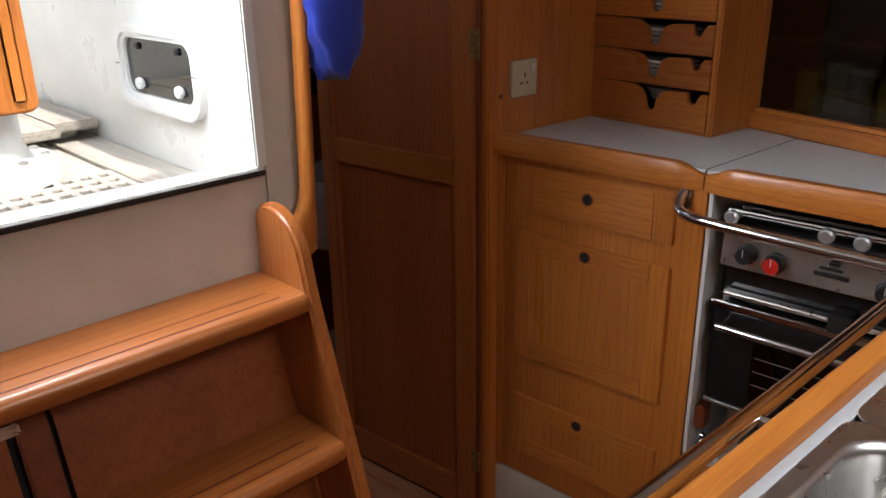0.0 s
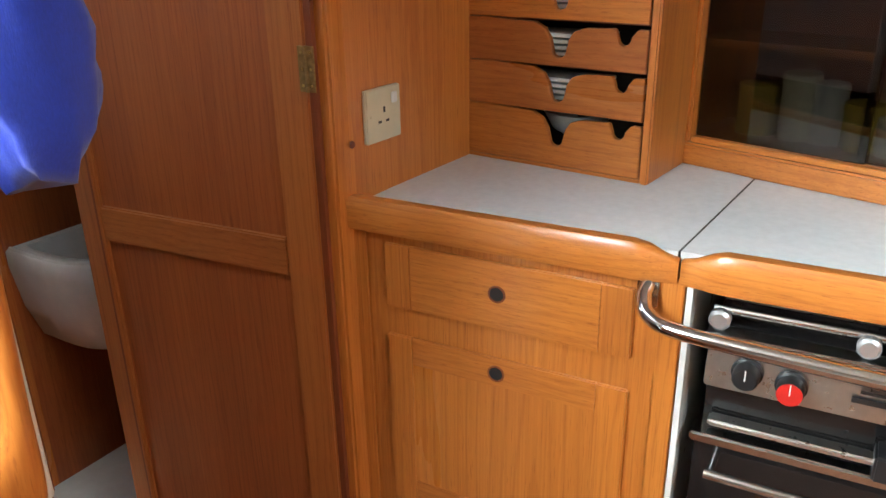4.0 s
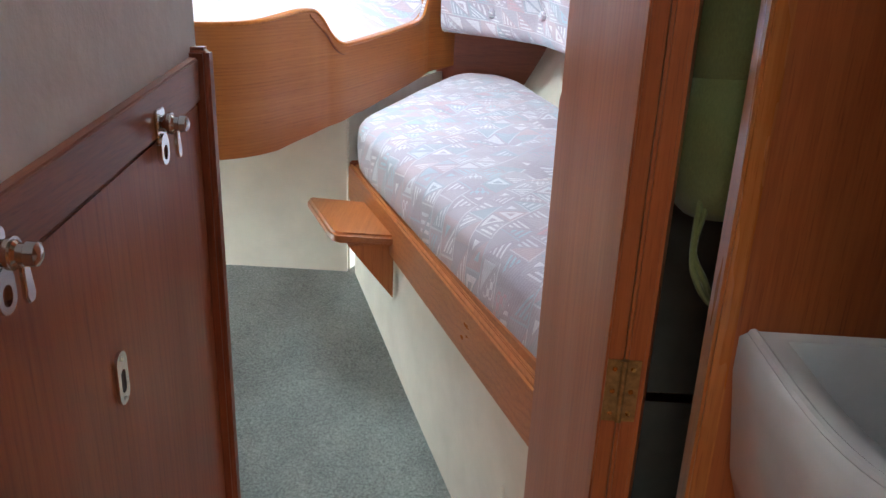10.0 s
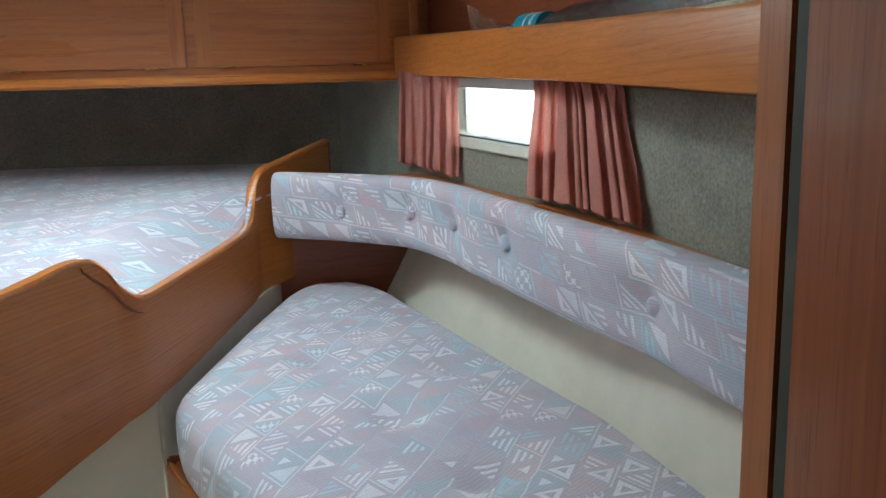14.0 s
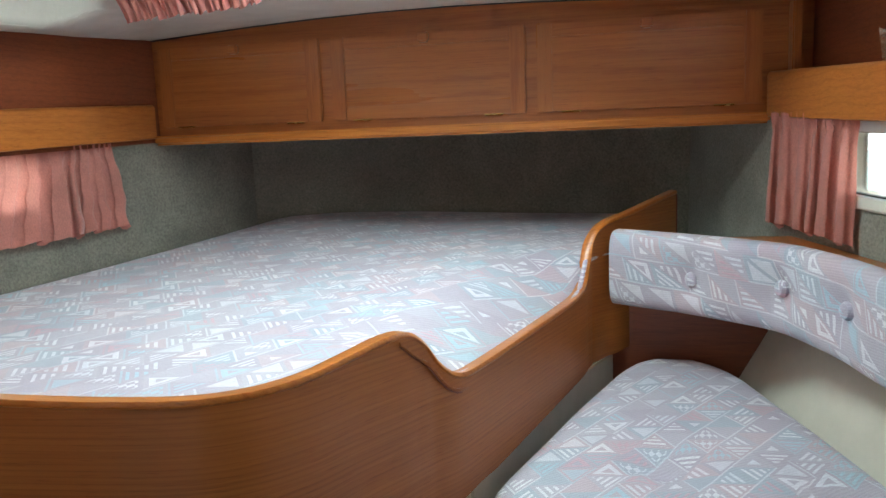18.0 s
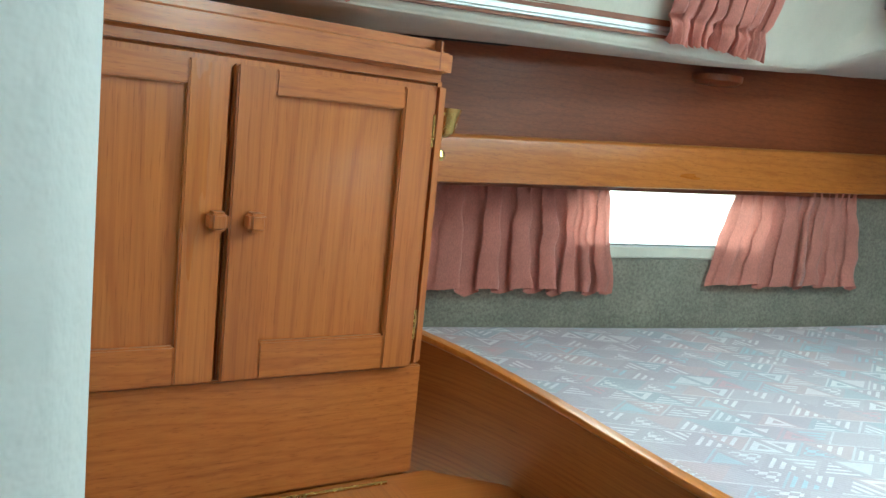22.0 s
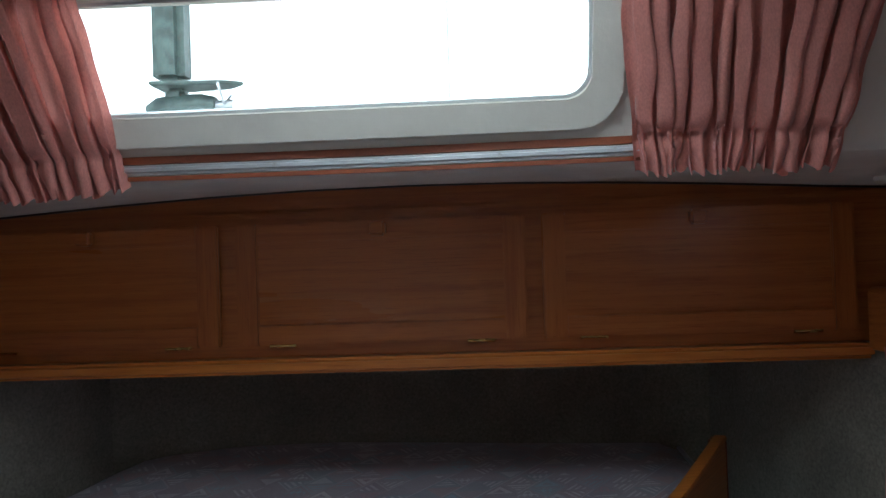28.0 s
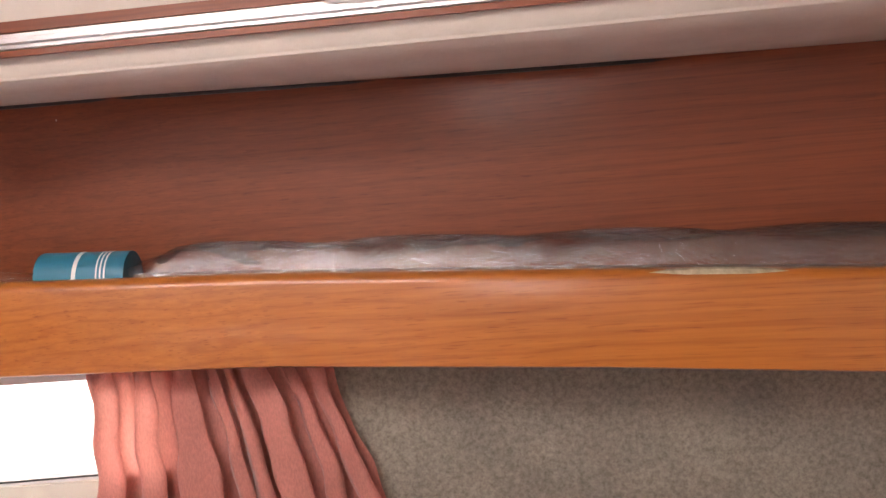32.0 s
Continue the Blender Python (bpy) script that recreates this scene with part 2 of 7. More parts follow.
    f = M("MINIMUM", M("MULTIPLY", M("ADD", M("MULTIPLY", ink, 0.68), M("MULTIPLY", lines, 0.46)), wear), 0.85)
    col = mixc(nt, base.outputs[0], inkc.outputs[0], f)
    rib = M("SINE", M("MULTIPLY", py if side else axis(turn + 1.15, 1.0), 2 * math.pi / 0.0042))
    weave = nodes_noise(nt, 520, 2, 0.7)
    thread = M("ADD", M("MULTIPLY", rib, 0.10), weave.outputs["Fac"])
    wv = ramp(nt, thread, ((0.3, (0.86, 0.85, 0.86)), (0.7, (1.07, 1.07, 1.07))))
    slow = nodes_noise(nt, 6, 3, 0.5)
    sl = ramp(nt, slow.outputs["Fac"], ((0.3, (0.93, 0.90, 0.93)), (0.7, (1.04, 1.05, 1.04))))
    col = mixc(nt, mixc(nt, col, wv.outputs[0], 1.0, "MULTIPLY"), sl.outputs[0], 1.0, "MULTIPLY")
    lk.new(col, bs.inputs["Base Color"])
    bs.inputs["Roughness"].default_value = 0.9
    bs.inputs["Sheen Weight"].default_value = 0.2
    soft = nodes_noise(nt, 14, 3, 0.55, (1, 0.6, 1))
    hsum = M("ADD", M("ADD", M("MULTIPLY", thread, 0.09), M("MULTIPLY", ink, 0.10)), soft.outputs["Fac"])
    bump(nt, bs, hsum, 0.6, 0.007)
    return m


def fabric_thin(name, col, through=0.35, weave_scale=600):
    """Thin woven cloth that lets some light through."""
    m, nt, nd, lk, bs = mat(name)
    n = nodes_noise(nt, 14, 4, 0.6)
    w = nodes_noise(nt, weave_scale, 2, 0.6, (1, 1, 0.35))
    c = ramp(nt, n.outputs["Fac"], ((0.3, tuple(v * 0.88 for v in col)), (0.7, tuple(min(1, v * 1.1) for v in col))))
    wr = ramp(nt, w.outputs["Fac"], ((0.3, (0.85, 0.85, 0.85)), (0.7, (1.08, 1.08, 1.08))))
    cc = mixc(nt, c.outputs[0], wr.outputs[0], 1.0, "MULTIPLY")
    lk.new(cc, bs.inputs["Base Color"])
    bs.inputs["Roughness"].default_value = 0.9
    bs.inputs["Sheen Weight"].default_value = 0.3
    tr = nd.new("ShaderNodeBsdfTranslucent")
    lk.new(cc, tr.inputs["Color"])
    mx = nd.new("ShaderNodeMixShader")
    mx.inputs[0].default_value = through
    lk.new(bs.outputs[0], mx.inputs[1])
    lk.new(tr.outputs[0], mx.inputs[2])
    lk.new(mx.outputs[0], nd["Material Output"].inputs["Surface"])
    bump(nt, bs, w.outputs["Fac"], 0.3, 0.0006)
    return m


def clear(name, tint=(1, 1, 1), gloss=0.06, rough=0.02, milky=0.0):
    m, nt, nd, lk, bs = mat(name)
    t = nd.new("ShaderNodeBsdfTransparent")
    t.inputs[0].default_value = (*tint, 1)
    g = nd.new("ShaderNodeBsdfGlossy")
    g.inputs["Roughness"].default_value = rough
    mx = nd.new("ShaderNodeMixShader")
    fr = nd.new("ShaderNodeFresnel")
    fr.inputs["IOR"].default_value = 1.45
    sc = math_node(nt, "ADD", math_node(nt, "MULTIPLY", fr.outputs[0], 0.8), gloss - 0.03)
    lk.new(sc, mx.inputs[0])
    lk.new(t.outputs[0], mx.inputs[1])
    lk.new(g.outputs[0], mx.inputs[2])
    out = mx.outputs[0]
    if milky:
        df_ = nd.new("ShaderNodeBsdfDiffuse")
        m2 = nd.new("ShaderNodeMixShader")
        n = nodes_noise(nt, 40, 3, 0.6)
        cr = nodes_noise(nt, 90, 4, 0.7, (1, 0.35, 1))
        cb_ = nd.new("ShaderNodeBump")
        cb_.inputs["Strength"].default_value = 0.9
        cb_.inputs["Distance"].default_value = 0.006
        lk.new(cr.outputs["Fac"], cb_.inputs["Height"])
        lk.new(cb_.outputs[0], g.inputs["Normal"])
        lk.new(math_node(nt, "MULTIPLY", n.outputs["Fac"], milky), m2.inputs[0])
        lk.new(out, m2.inputs[1])
        lk.new(df_.outputs[0], m2.inputs[2])
        out = m2.outputs[0]
    lk.new(out, nd["Material Output"].inputs["Surface"])
    return m


TEAK = ((0.37, 0.112, 0.016), (0.51, 0.170, 0.027), (0.62, 0.236, 0.047))
MAHO = ((0.12, 0.027, 0.010), (0.200, 0.047, 0.015), (0.27, 0.074, 0.024))
TEAK2 = ((0.28, 0.082, 0.018), (0.39, 0.122, 0.026), (0.48, 0.168, 0.040))
teak_z, teak_y, teak_x = (wood("teak_grain_" + a, *TEAK, axis=a) for a in "zyx")
maho_z, maho_y, maho_x = (wood("mahogany_grain_" + a, *MAHO, axis=a, grain=1.7, coat=0.12, rough=0.42) for a in "zyx")
DARKER = ((0.215, 0.052, 0.012), (0.31, 0.081, 0.019), (0.40, 0.119, 0.029))
dk_z, dk_y = (wood("red_brown_mahogany_grain_" + a, *DARKER, axis=a, coat=0.12, rough=0.40) for a in "zy")
STILE = ((0.26, 0.074, 0.015), (0.37, 0.113, 0.024), (0.46, 0.158, 0.037))
stile_z, stile_y = (wood("orange_mahogany_grain_" + a, *STILE, axis=a, coat=0.15, rough=0.38) for a in "zy")
sole_wood = wood("worn_varnished_sole", (0.24, 0.10, 0.05), (0.34, 0.15, 0.08), (0.42, 0.21, 0.12), "y", rough=0.25)
red_z, red_y, red_x = (wood("reddish_teak_grain_" + a, *TEAK2, axis=a) for a in "zyx")
worn_teak = wood("worn_teak", (0.28, 0.25, 0.21), (0.42, 0.39, 0.34), (0.52, 0.49, 0.44), "y", rough=0.7, coat=0.0, bumpy=0.4)
vinyl = plain("cream_vinyl_lining", (0.60, 0.56, 0.49), 0.55, var=0.06, scale=12, bumpy=0.3, bscale=90, bdist=0.0015)
vinyl_grey = plain("grey_white_textured_vinyl", (0.67, 0.675, 0.68), 0.6, var=0.06, scale=16, bumpy=0.5, bscale=70, bdist=0.002)
gelcoat = plain("white_gelcoat", (0.68, 0.685, 0.655), 0.3, var=0.08, scale=6, bumpy=0.05)
cream_paint = plain("cream_painted_panel", (0.66, 0.60, 0.50), 0.45, var=0.06, scale=10, bumpy=0.1, bscale=160)
laminate = plain("pale_grey_laminate", (0.62, 0.64, 0.66), 0.38, var=0.05, scale=60, bumpy=0.12, bscale=320)
carpet = cloth_carpet("grey_blue_carpet", ((0.10, 0.112, 0.104), (0.21, 0.228, 0.212), (0.36, 0.378, 0.352)), 190, 0.9, 0.006)
hull_felt = cloth_carpet("grey_felt_hull_lining", ((0.155, 0.141, 0.112), (0.24, 0.221, 0.181), (0.33, 0.305, 0.252)), 170, 0.6, 0.002)
tap_flat = tapestry("lilac_tapestry", 0.050, 0.80)
tap_side = tapestry("lilac_tapestry_hanging", 0.060, 0.30, True)
panel_front = wood("flat_sawn_teak_front", *TEAK, axis="z", centre=(1.02, 0.52, 0.30), figure=0.42)
WARM = ((0.31, 0.087, 0.019), (0.45, 0.138, 0.031), (0.55, 0.193, 0.048))
ward_z, ward_y = (wood("warm_teak_grain_" + a, *WARM, axis=a) for a in "zy")
shelf_wood = wood("orange_teak_shelf", (0.31, 0.092, 0.018), (0.43, 0.140, 0.026), (0.53, 0.195, 0.042), axis="y")
panel_wood = wood("flat_sawn_teak_panel", *WARM, axis="z", centre=(-0.56, 2.50, 0.45))
panel_wood_b = wood("flat_sawn_teak_panel_narrow", *WARM, axis="z", centre=(-0.54, 2.20, 0.60))
curtain_pink = fabric_thin("dusty_pink_curtain_cloth", (0.64, 0.255, 0.210), 0.32)
blue_cloth = fabric_thin("bright_blue_nylon", (0.015, 0.04, 0.42), 0.12)
green_cloth = fabric_thin("olive_green_canvas", (0.17, 0.185, 0.055), 0.05)
chrome = plain("polished_chrome", (0.62, 0.62, 0.62), 0.12, 1.0, 0.04, 20, 0.02)
steel = plain("brushed_steel", (0.58, 0.57, 0.55), 0.3, 1.0, 0.08, 60, 0.08, 500)
alu = plain("anodised_aluminium", (0.62, 0.63, 0.64), 0.38, 0.9, 0.06, 40, 0.05)
brass = plain("bright_brass", (0.62, 0.42, 0.14), 0.25, 1.0, 0.15, 70, 0.08)
dull_brass = plain("dull_old_brass", (0.30, 0.20, 0.08), 0.45, 0.85, 0.3, 120, 0.15)
black = plain("black_plastic", (0.015, 0.015, 0.016), 0.4, var=0.2)
# near-black colour that stands for the shade in deep recesses
void_shade = plain("near_black_recess_shade", (0.02, 0.018, 0.016), 0.9, var=0.3, scale=8)
# the dimness inside the wet locker, put into the base colour
locker_shade = plain("brown_grey_locker_shade", (0.07, 0.065, 0.05), 0.9, var=0.3, scale=8)
smoked = plain("black_enamel", (0.012, 0.011, 0.011), 0.12, var=0.2, bumpy=0.0)
red_plastic = plain("red_plastic", (0.55, 0.02, 0.015), 0.35)
ivory = plain("ivory_plastic", (0.62, 0.58, 0.42), 0.35, var=0.04)
white_plastic = plain("white_plastic", (0.72, 0.73, 0.72), 0.35, var=0.04)
ivory_sill = plain("cream_moulded_sill", (0.70, 0.67, 0.58), 0.4, var=0.05)
grey_plastic = plain("light_grey_plastic", (0.50, 0.51, 0.50), 0.35, var=0.06)
basin_white = plain("off_white_ceramic", (0.62, 0.60, 0.56), 0.18, var=0.04, bumpy=0.02)
teal_print = plain("teal_label", (0.01, 0.16, 0.24), 0.4)
pane = clear("window_glass")
smoky_glass = clear("smoked_cupboard_glass", (0.32, 0.30, 0.27), 0.06)
tinted = clear("smoked_acrylic", (0.16, 0.15, 0.14), 0.1)
film_clear = clear("clear_plastic_film", (0.95, 0.95, 0.96), 0.22, 0.05, 0.02)
yellow_can = plain("yellow_tin", (0.45, 0.33, 0.05), 0.4)
bead_pale = plain("pale_holly_strip", (0.55, 0.44, 0.28), 0.4, var=0.1)


# ---- small tools ----
def mesh_of(name, bm, material):
    me = bpy.data.meshes.new(name)
    bm.normal_update()
    bm.to_mesh(me)
    bm.free()
    me.materials.append(material)
    return me


def smooth(me, angle=40):
    me.polygons.foreach_set("use_smooth", [True] * len(me.polygons))
    me.set_sharp_from_angle(angle=radians(angle))


def part(name, bm, material, parent=None, label="", angle=40):
    me = mesh_of(name, bm, material)
    smooth(me, angle)
    ob = new(name, me)
    if parent is not None:
        ob.parent = parent
        ob.matrix_parent_inverse = parent.matrix_world.inverted() if parent.type == "MESH" else Matrix.Translation(parent.location).inverted()
    if label:
        ob["label"] = label
    return ob


def thing(name, label, category, at=(0, 0, 0), group="", kind=""):
    ob = new(name)
    ob.empty_display_size = 0.05
    ob.location = at
    return tagged(ob, label, category, group, kind)


def solid(name, bm, material, label, category, group="", kind="", angle=40):
    return tagged(part(name, bm, material, None, "", angle), label, category, group, kind)


def B(*boxes, bevel=0.0, seg=2):
    """One mesh of boxes (x0, x1, y0, y1, z0, z1)."""
    bm = bmesh.new()
    for x0, x1, y0, y1, z0, z1 in boxes:
        r = bmesh.ops.create_cube(bm, size=1, matrix=Matrix.Translation(((x0 + x1) / 2, (y0 + y1) / 2, (z0 + z1) / 2)) @ Matrix.Diagonal((abs(x1 - x0), abs(y1 - y0), abs(z1 - z0), 1)))
    if bevel:
        bmesh.ops.bevel(bm, geom=bm.edges[:], offset=bevel, segments=seg, affect="EDGES", clamp_overlap=True)
    return bm


def frame_at(o, u, v):
    """A matrix whose x runs along u, y along v and z out of them."""
    u, v = Vector(u).normalized(), Vector(v).normalized()
    w = u.cross(v).normalized()
    v = w.cross(u)
    m = Matrix((u, v, w)).transposed().to_4x4()
    m.translation = Vector(o)
    return m


def put(bm, m):
    bmesh.ops.transform(bm, matrix=m, verts=bm.verts[:])
    return bm


def board(o, u, v, w, h, t, bevel=0.002, seg=2):
    """A board with its lower corner at o, w along u, h along v, t thick outwards."""
    return put(B((0, w, 0, h, 0, t), bevel=bevel, seg=seg), frame_at(o, u, v))


def plate(points, t, m=None, bevel=0.0, seg=2):
    """A flat outline in x and y, t thick upwards, laid by m."""
    bm = bmesh.new()
    vs = [bm.verts.new((x, y, 0)) for x, y in points]
    f = bm.faces.new(vs)
    if f.normal.z > 0 or sum((a[0] * b[1] - b[0] * a[1]) for a, b in zip(points, points[1:] + points[:1])) > 0:
        f.normal_flip()
    r = bmesh.ops.extrude_face_region(bm, geom=[f])
    top = [g for g in r["geom"] if isinstance(g, bmesh.types.BMVert)]
    bmesh.ops.translate(bm, verts=top, vec=(0, 0, t))
    bmesh.ops.recalc_face_normals(bm, faces=bm.faces[:])
    if bevel:
        bmesh.ops.bevel(bm, geom=[e for e in bm.edges if len(e.link_faces) == 2 and e.calc_face_angle(0) > 0.6], offset=bevel, segments=seg, affect="EDGES", clamp_overlap=True)
    if m is not None:
        put(bm, m)
    return bm


def rounded(w, h, r, n=6, x0=0.0, y0=0.0):
    pts = []
    for cx, cy, a in ((w - r, r, -90), (w - r, h - r, 0), (r, h - r, 90), (r, r, 180)):
        for k in range(n + 1):
            t = radians(a + 90 * k / n)
            pts.append((x0 + cx + r * math.cos(t), y0 + cy + r * math.sin(t)))
    return pts


def ring(outer, inner, t, m=None):
    """A flat frame between two outlines of equally many points, t thick."""
    bm = bmesh.new()
    n = len(outer)
    rows = [[bm.verts.new((x, y, z)) for x, y in line] for line, z in ((outer, 0), (outer, t), (inner, t), (inner, 0))]
    for a, b in zip(rows, rows[1:] + rows[:1]):
        for k in range(n):
            bm.faces.new((a[k], a[(k + 1) % n], b[(k + 1) % n], b[k]))
    bmesh.ops.recalc_face_normals(bm, faces=bm.faces[:])
    if m is not None:
        put(bm, m)
    return bm


def smooth_path(pts, n=8):
    """A Catmull-Rom line through the points."""
    p = [Vector(q) for q in pts]
    p = [2 * p[0] - p[1]] + p + [2 * p[-1] - p[-2]]
    out = []
    for a, b, c, d in zip(p, p[1:], p[2:], p[3:]):
        for k in range(n):
            t = k / n
            out.append(0.5 * (2 * b + (c - a) * t + (2 * a - 5 * b + 4 * c - d) * t * t + (3 * b - a - 3 * c + d) * t ** 3))
    out.append(p[-2])
    return out


def tube(path, radius, n=10, closed=False):
    bm = bmesh.new()
    path = [Vector(q) for q in path]
    rows = []
    for k, p in enumerate(path):
        d = (path[min(k + 1, len(path) - 1)] - path[max(k - 1, 0)]).normalized()
        s = d.cross(Vector((0.13, 0.21, 0.97))).normalized()
        if s.length < 0.5:
            s = d.cross(Vector((1, 0, 0))).normalized()
        u = d.cross(s)
        rows.append([bm.verts.new(p + radius * (math.cos(a) * s + math.sin(a) * u)) for a in (2 * math.pi * j / n for j in range(n))])
    for a, b in zip(rows, rows[1:]):
        for j in range(n):
            bm.faces.new((a[j], a[(j + 1) % n], b[(j + 1) % n], b[j]))
    bm.faces.new(rows[0][::-1])
    bm.faces.new(rows[-1])
    bmesh.ops.recalc_face_normals(bm, faces=bm.faces[:])
    return bm


def sweep(path, profile, up=(0, 0, 1), caps=True):
    """A profile of (out, up) points drawn along a line; out is to the line's right."""
    bm = bmesh.new()
    path = [Vector(q) for q in path]
    up = Vector(up)
    rows = []
    for k, p in enumerate(path):
        d = path[min(k + 1, len(path) - 1)] - path[max(k - 1, 0)]
        s = d.cross(up).normalized()
        rows.append([bm.verts.new(p + a * s + b * up) for a, b in profile])
    n = len(profile)
    for a, b in zip(rows, rows[1:]):
        for j in range(n):
            bm.faces.new((a[j], a[(j + 1) % n], b[(j + 1) % n], b[j]))
    if caps:
        bm.faces.new(rows[0][::-1])
        bm.faces.new(rows[-1])
    bmesh.ops.recalc_face_normals(bm, faces=bm.faces[:])
    return bm


def lathe(profile, m=None, n=20):
    """A turned shape from (radius, height) points."""
    bm = bmesh.new()
    rows = [[bm.verts.new((r * math.cos(2 * math.pi * j / n), r * math.sin(2 * math.pi * j / n), z)) for j in range(n)] for r, z in profile]
    for a, b in zip(rows, rows[1:]):
        for j in range(n):
            bm.faces.new((a[j], a[(j + 1) % n], b[(j + 1) % n], b[j]))
    bm.faces.new(rows[0][::-1])
    bm.faces.new(rows[-1])
    bmesh.ops.recalc_face_normals(bm, faces=bm.faces[:])
    if m is not None:
        put(bm, m)
    return bm


def join(*bms):
    out = bmesh.new()
    for b in bms:
        me = bpy.data.meshes.new("tmp")
        b.to_mesh(me)
        b.free()
        out.from_mesh(me)
        bpy.data.meshes.remove(me)
    return out


def lerp(a, b, t):
    return a + (b - a) * t


def unit(a, b):
    return (Vector(b) - Vector(a)).normalized()

# ---- setting: floors, walls, ceilings ----
Z = (0, 0, 1)
FLOOR = -0.03
solid("floor", B((-1.7, 0.725, -2.3, 2.14, FLOOR - 0.05, FLOOR), (0.725, 1.75, -2.3, 0.86, FLOOR - 0.05, FLOOR), (0.7252, 0.90, 0.8602, 1.60, FLOOR - 0.05, FLOOR - 0.002)), sole_wood, "reddish brown varnished wooden cabin sole", "floor", kind="structure")


def sole_z(y):
    pts = ((2.05, 0.044), (2.4, 0.085), (2.69, 0.14), (2.95, 0.20), (3.25, 0.265), (3.6, 0.33))
    for (a, za), (b, zb) in zip(pts, pts[1:]):
        if y <= b:
            return lerp(za, zb, max(0, y - a) / (b - a))
    return pts[-1][1]


# carpeted sole of the aft cabin, rising aft, with a soft front edge
bm = bmesh.new()
rows = []
for k in range(31):
    y = lerp(2.075, 3.3, k / 30)
    row = []
    for j in range(67):
        x = lerp(-0.6, 0.72, j / 66)
        rag = 0.004 * noise.noise(Vector((34 * x, 2.0, 0.3))) + 0.002 * noise.noise(Vector((120 * x, 5.0, 0.3)))
        row.append(bm.verts.new((x, y + ((0.018 + rag) if k == 0 else 0.0), sole_z(y) - ((0.012 + rag) if k == 0 else 0.0))))
    rows.append(row)
low = [bm.verts.new((v.co.x, v.co.y - 0.012, FLOOR)) for v in rows[0]]
for a, b in zip([low] + rows, rows):
    for j in range(66):
        bm.faces.new((a[j], a[j + 1], b[j + 1], b[j]))
bmesh.ops.recalc_face_normals(bm, faces=bm.faces[:])
solid("floor_carpet", bm, carpet, "grey-blue carpet on the cabin sole, step at its edge", "carpet", kind="structure")

# pale strips let into the passage sole
sole = thing("sole_strips", "pale holly strips inlaid in the passage sole", "floor strip", (0.4, 1.5, FLOOR), kind="structure")
for k in range(5):
    x = 0.225 + 0.062 * k
    part("strip", B((x, x + 0.006, 0.95, 2.045, FLOOR, FLOOR + 0.004)), bead_pale, sole)
solid("floor_plank", put(B((-0.075, 0.075, -0.62, 0.0, 0, 0.006), bevel=0.002), frame_at((0.645, 2.05, FLOOR + 0.001), (1, 0.12, 0), (-0.12, 1, 0))), red_y, "sloping reddish plank along the washroom sill", "floor plank", kind="structure")
screw_m = Matrix.Translation((0.43, 1.9, FLOOR + 0.004))
solid("floor_screw", lathe(((0.006, 0), (0.006, 0.002), (0.003, 0.003)), screw_m, 10), steel, "small steel screw in the sole", "screw")

# the ceilings with their hatch openings
CEIL = 1.78
solid("ceiling", B((-1.7, -0.10, -2.3, 0.70, CEIL, CEIL + 0.06), (0.44, 1.75, -2.3, 0.70, CEIL, CEIL + 0.06), (-0.10, 0.44, -2.3, -1.02, CEIL, CEIL + 0.06), (-0.10, 0.44, -0.48, 0.70, CEIL, CEIL + 0.06), (0.60, 1.75, 0.70, 2.02, CEIL, CEIL + 0.06), (0.20, 0.60, 0.70, 0.94, CEIL, CEIL + 0.06), (0.20, 0.60, 1.19, 2.02, CEIL, CEIL + 0.06), (0.20, 0.335, 0.94, 1.19, CEIL, CEIL + 0.06)), vinyl, "cream vinyl-lined coachroof with open hatches", "ceiling", kind="structure")
solid("ceiling_aft", B((-0.80, -0.17, 2.02, 3.62, CEIL - 0.01, CEIL + 0.05), (0.27, 1.15, 2.02, 3.62, CEIL - 0.01, CEIL + 0.05), (-0.17, 0.27, 2.02, 2.90, CEIL - 0.01, CEIL + 0.05), (-0.17, 0.27, 3.34, 3.62, CEIL - 0.01, CEIL + 0.05)), vinyl, "cream vinyl-lined cabin roof with a deck hatch", "ceiling", kind="structure")

frosted = fabric_thin("frosted_acrylic", (0.8, 0.8, 0.8), 0.5)
# the saloon hatch is assumed, added out of view to let light in
for x0, x1, y0, y1, lb in ((-0.12, 0.46, -1.04, -0.46, "frosted acrylic lid of the assumed, unseen saloon hatch"), (-0.19, 0.29, 2.88, 3.36, "frosted acrylic lid of the cabin hatch")):
    solid("hatch_lid", B((x0, x1, y0, y1, CEIL + 0.11, CEIL + 0.12), bevel=0.003), frosted, lb, "deck hatch", kind="structure")
    solid("hatch_coaming", B((x0 - 0.02, x0, y0 - 0.02, y1 + 0.02, CEIL + 0.06, CEIL + 0.125), (x1, x1 + 0.02, y0 - 0.02, y1 + 0.02, CEIL + 0.06, CEIL + 0.125), (x0, x1, y0 - 0.02, y0, CEIL + 0.06, CEIL + 0.125), (x0, x1, y1, y1 + 0.02, CEIL + 0.06, CEIL + 0.125)), gelcoat, "white coaming of a deck hatch", "deck hatch", kind="structure")

# saloon shell behind the camera
solid("wall_saloon_starboard", B((-1.76, -1.70, -2.3, 0.72, FLOOR, CEIL)), vinyl, "cream vinyl-lined hull side of the saloon", "wall", kind="structure")
solid("wall_saloon_port", B((1.70, 1.76, -2.3, 2.2, FLOOR, CEIL)), teak_z, "wooden lining of the port hull side", "wall", kind="structure")
solid("wall_saloon_forward", B((-1.7, 1.7, -2.36, -2.3, FLOOR, CEIL)), teak_z, "wooden forward bulkhead of the saloon", "wall", kind="structure")

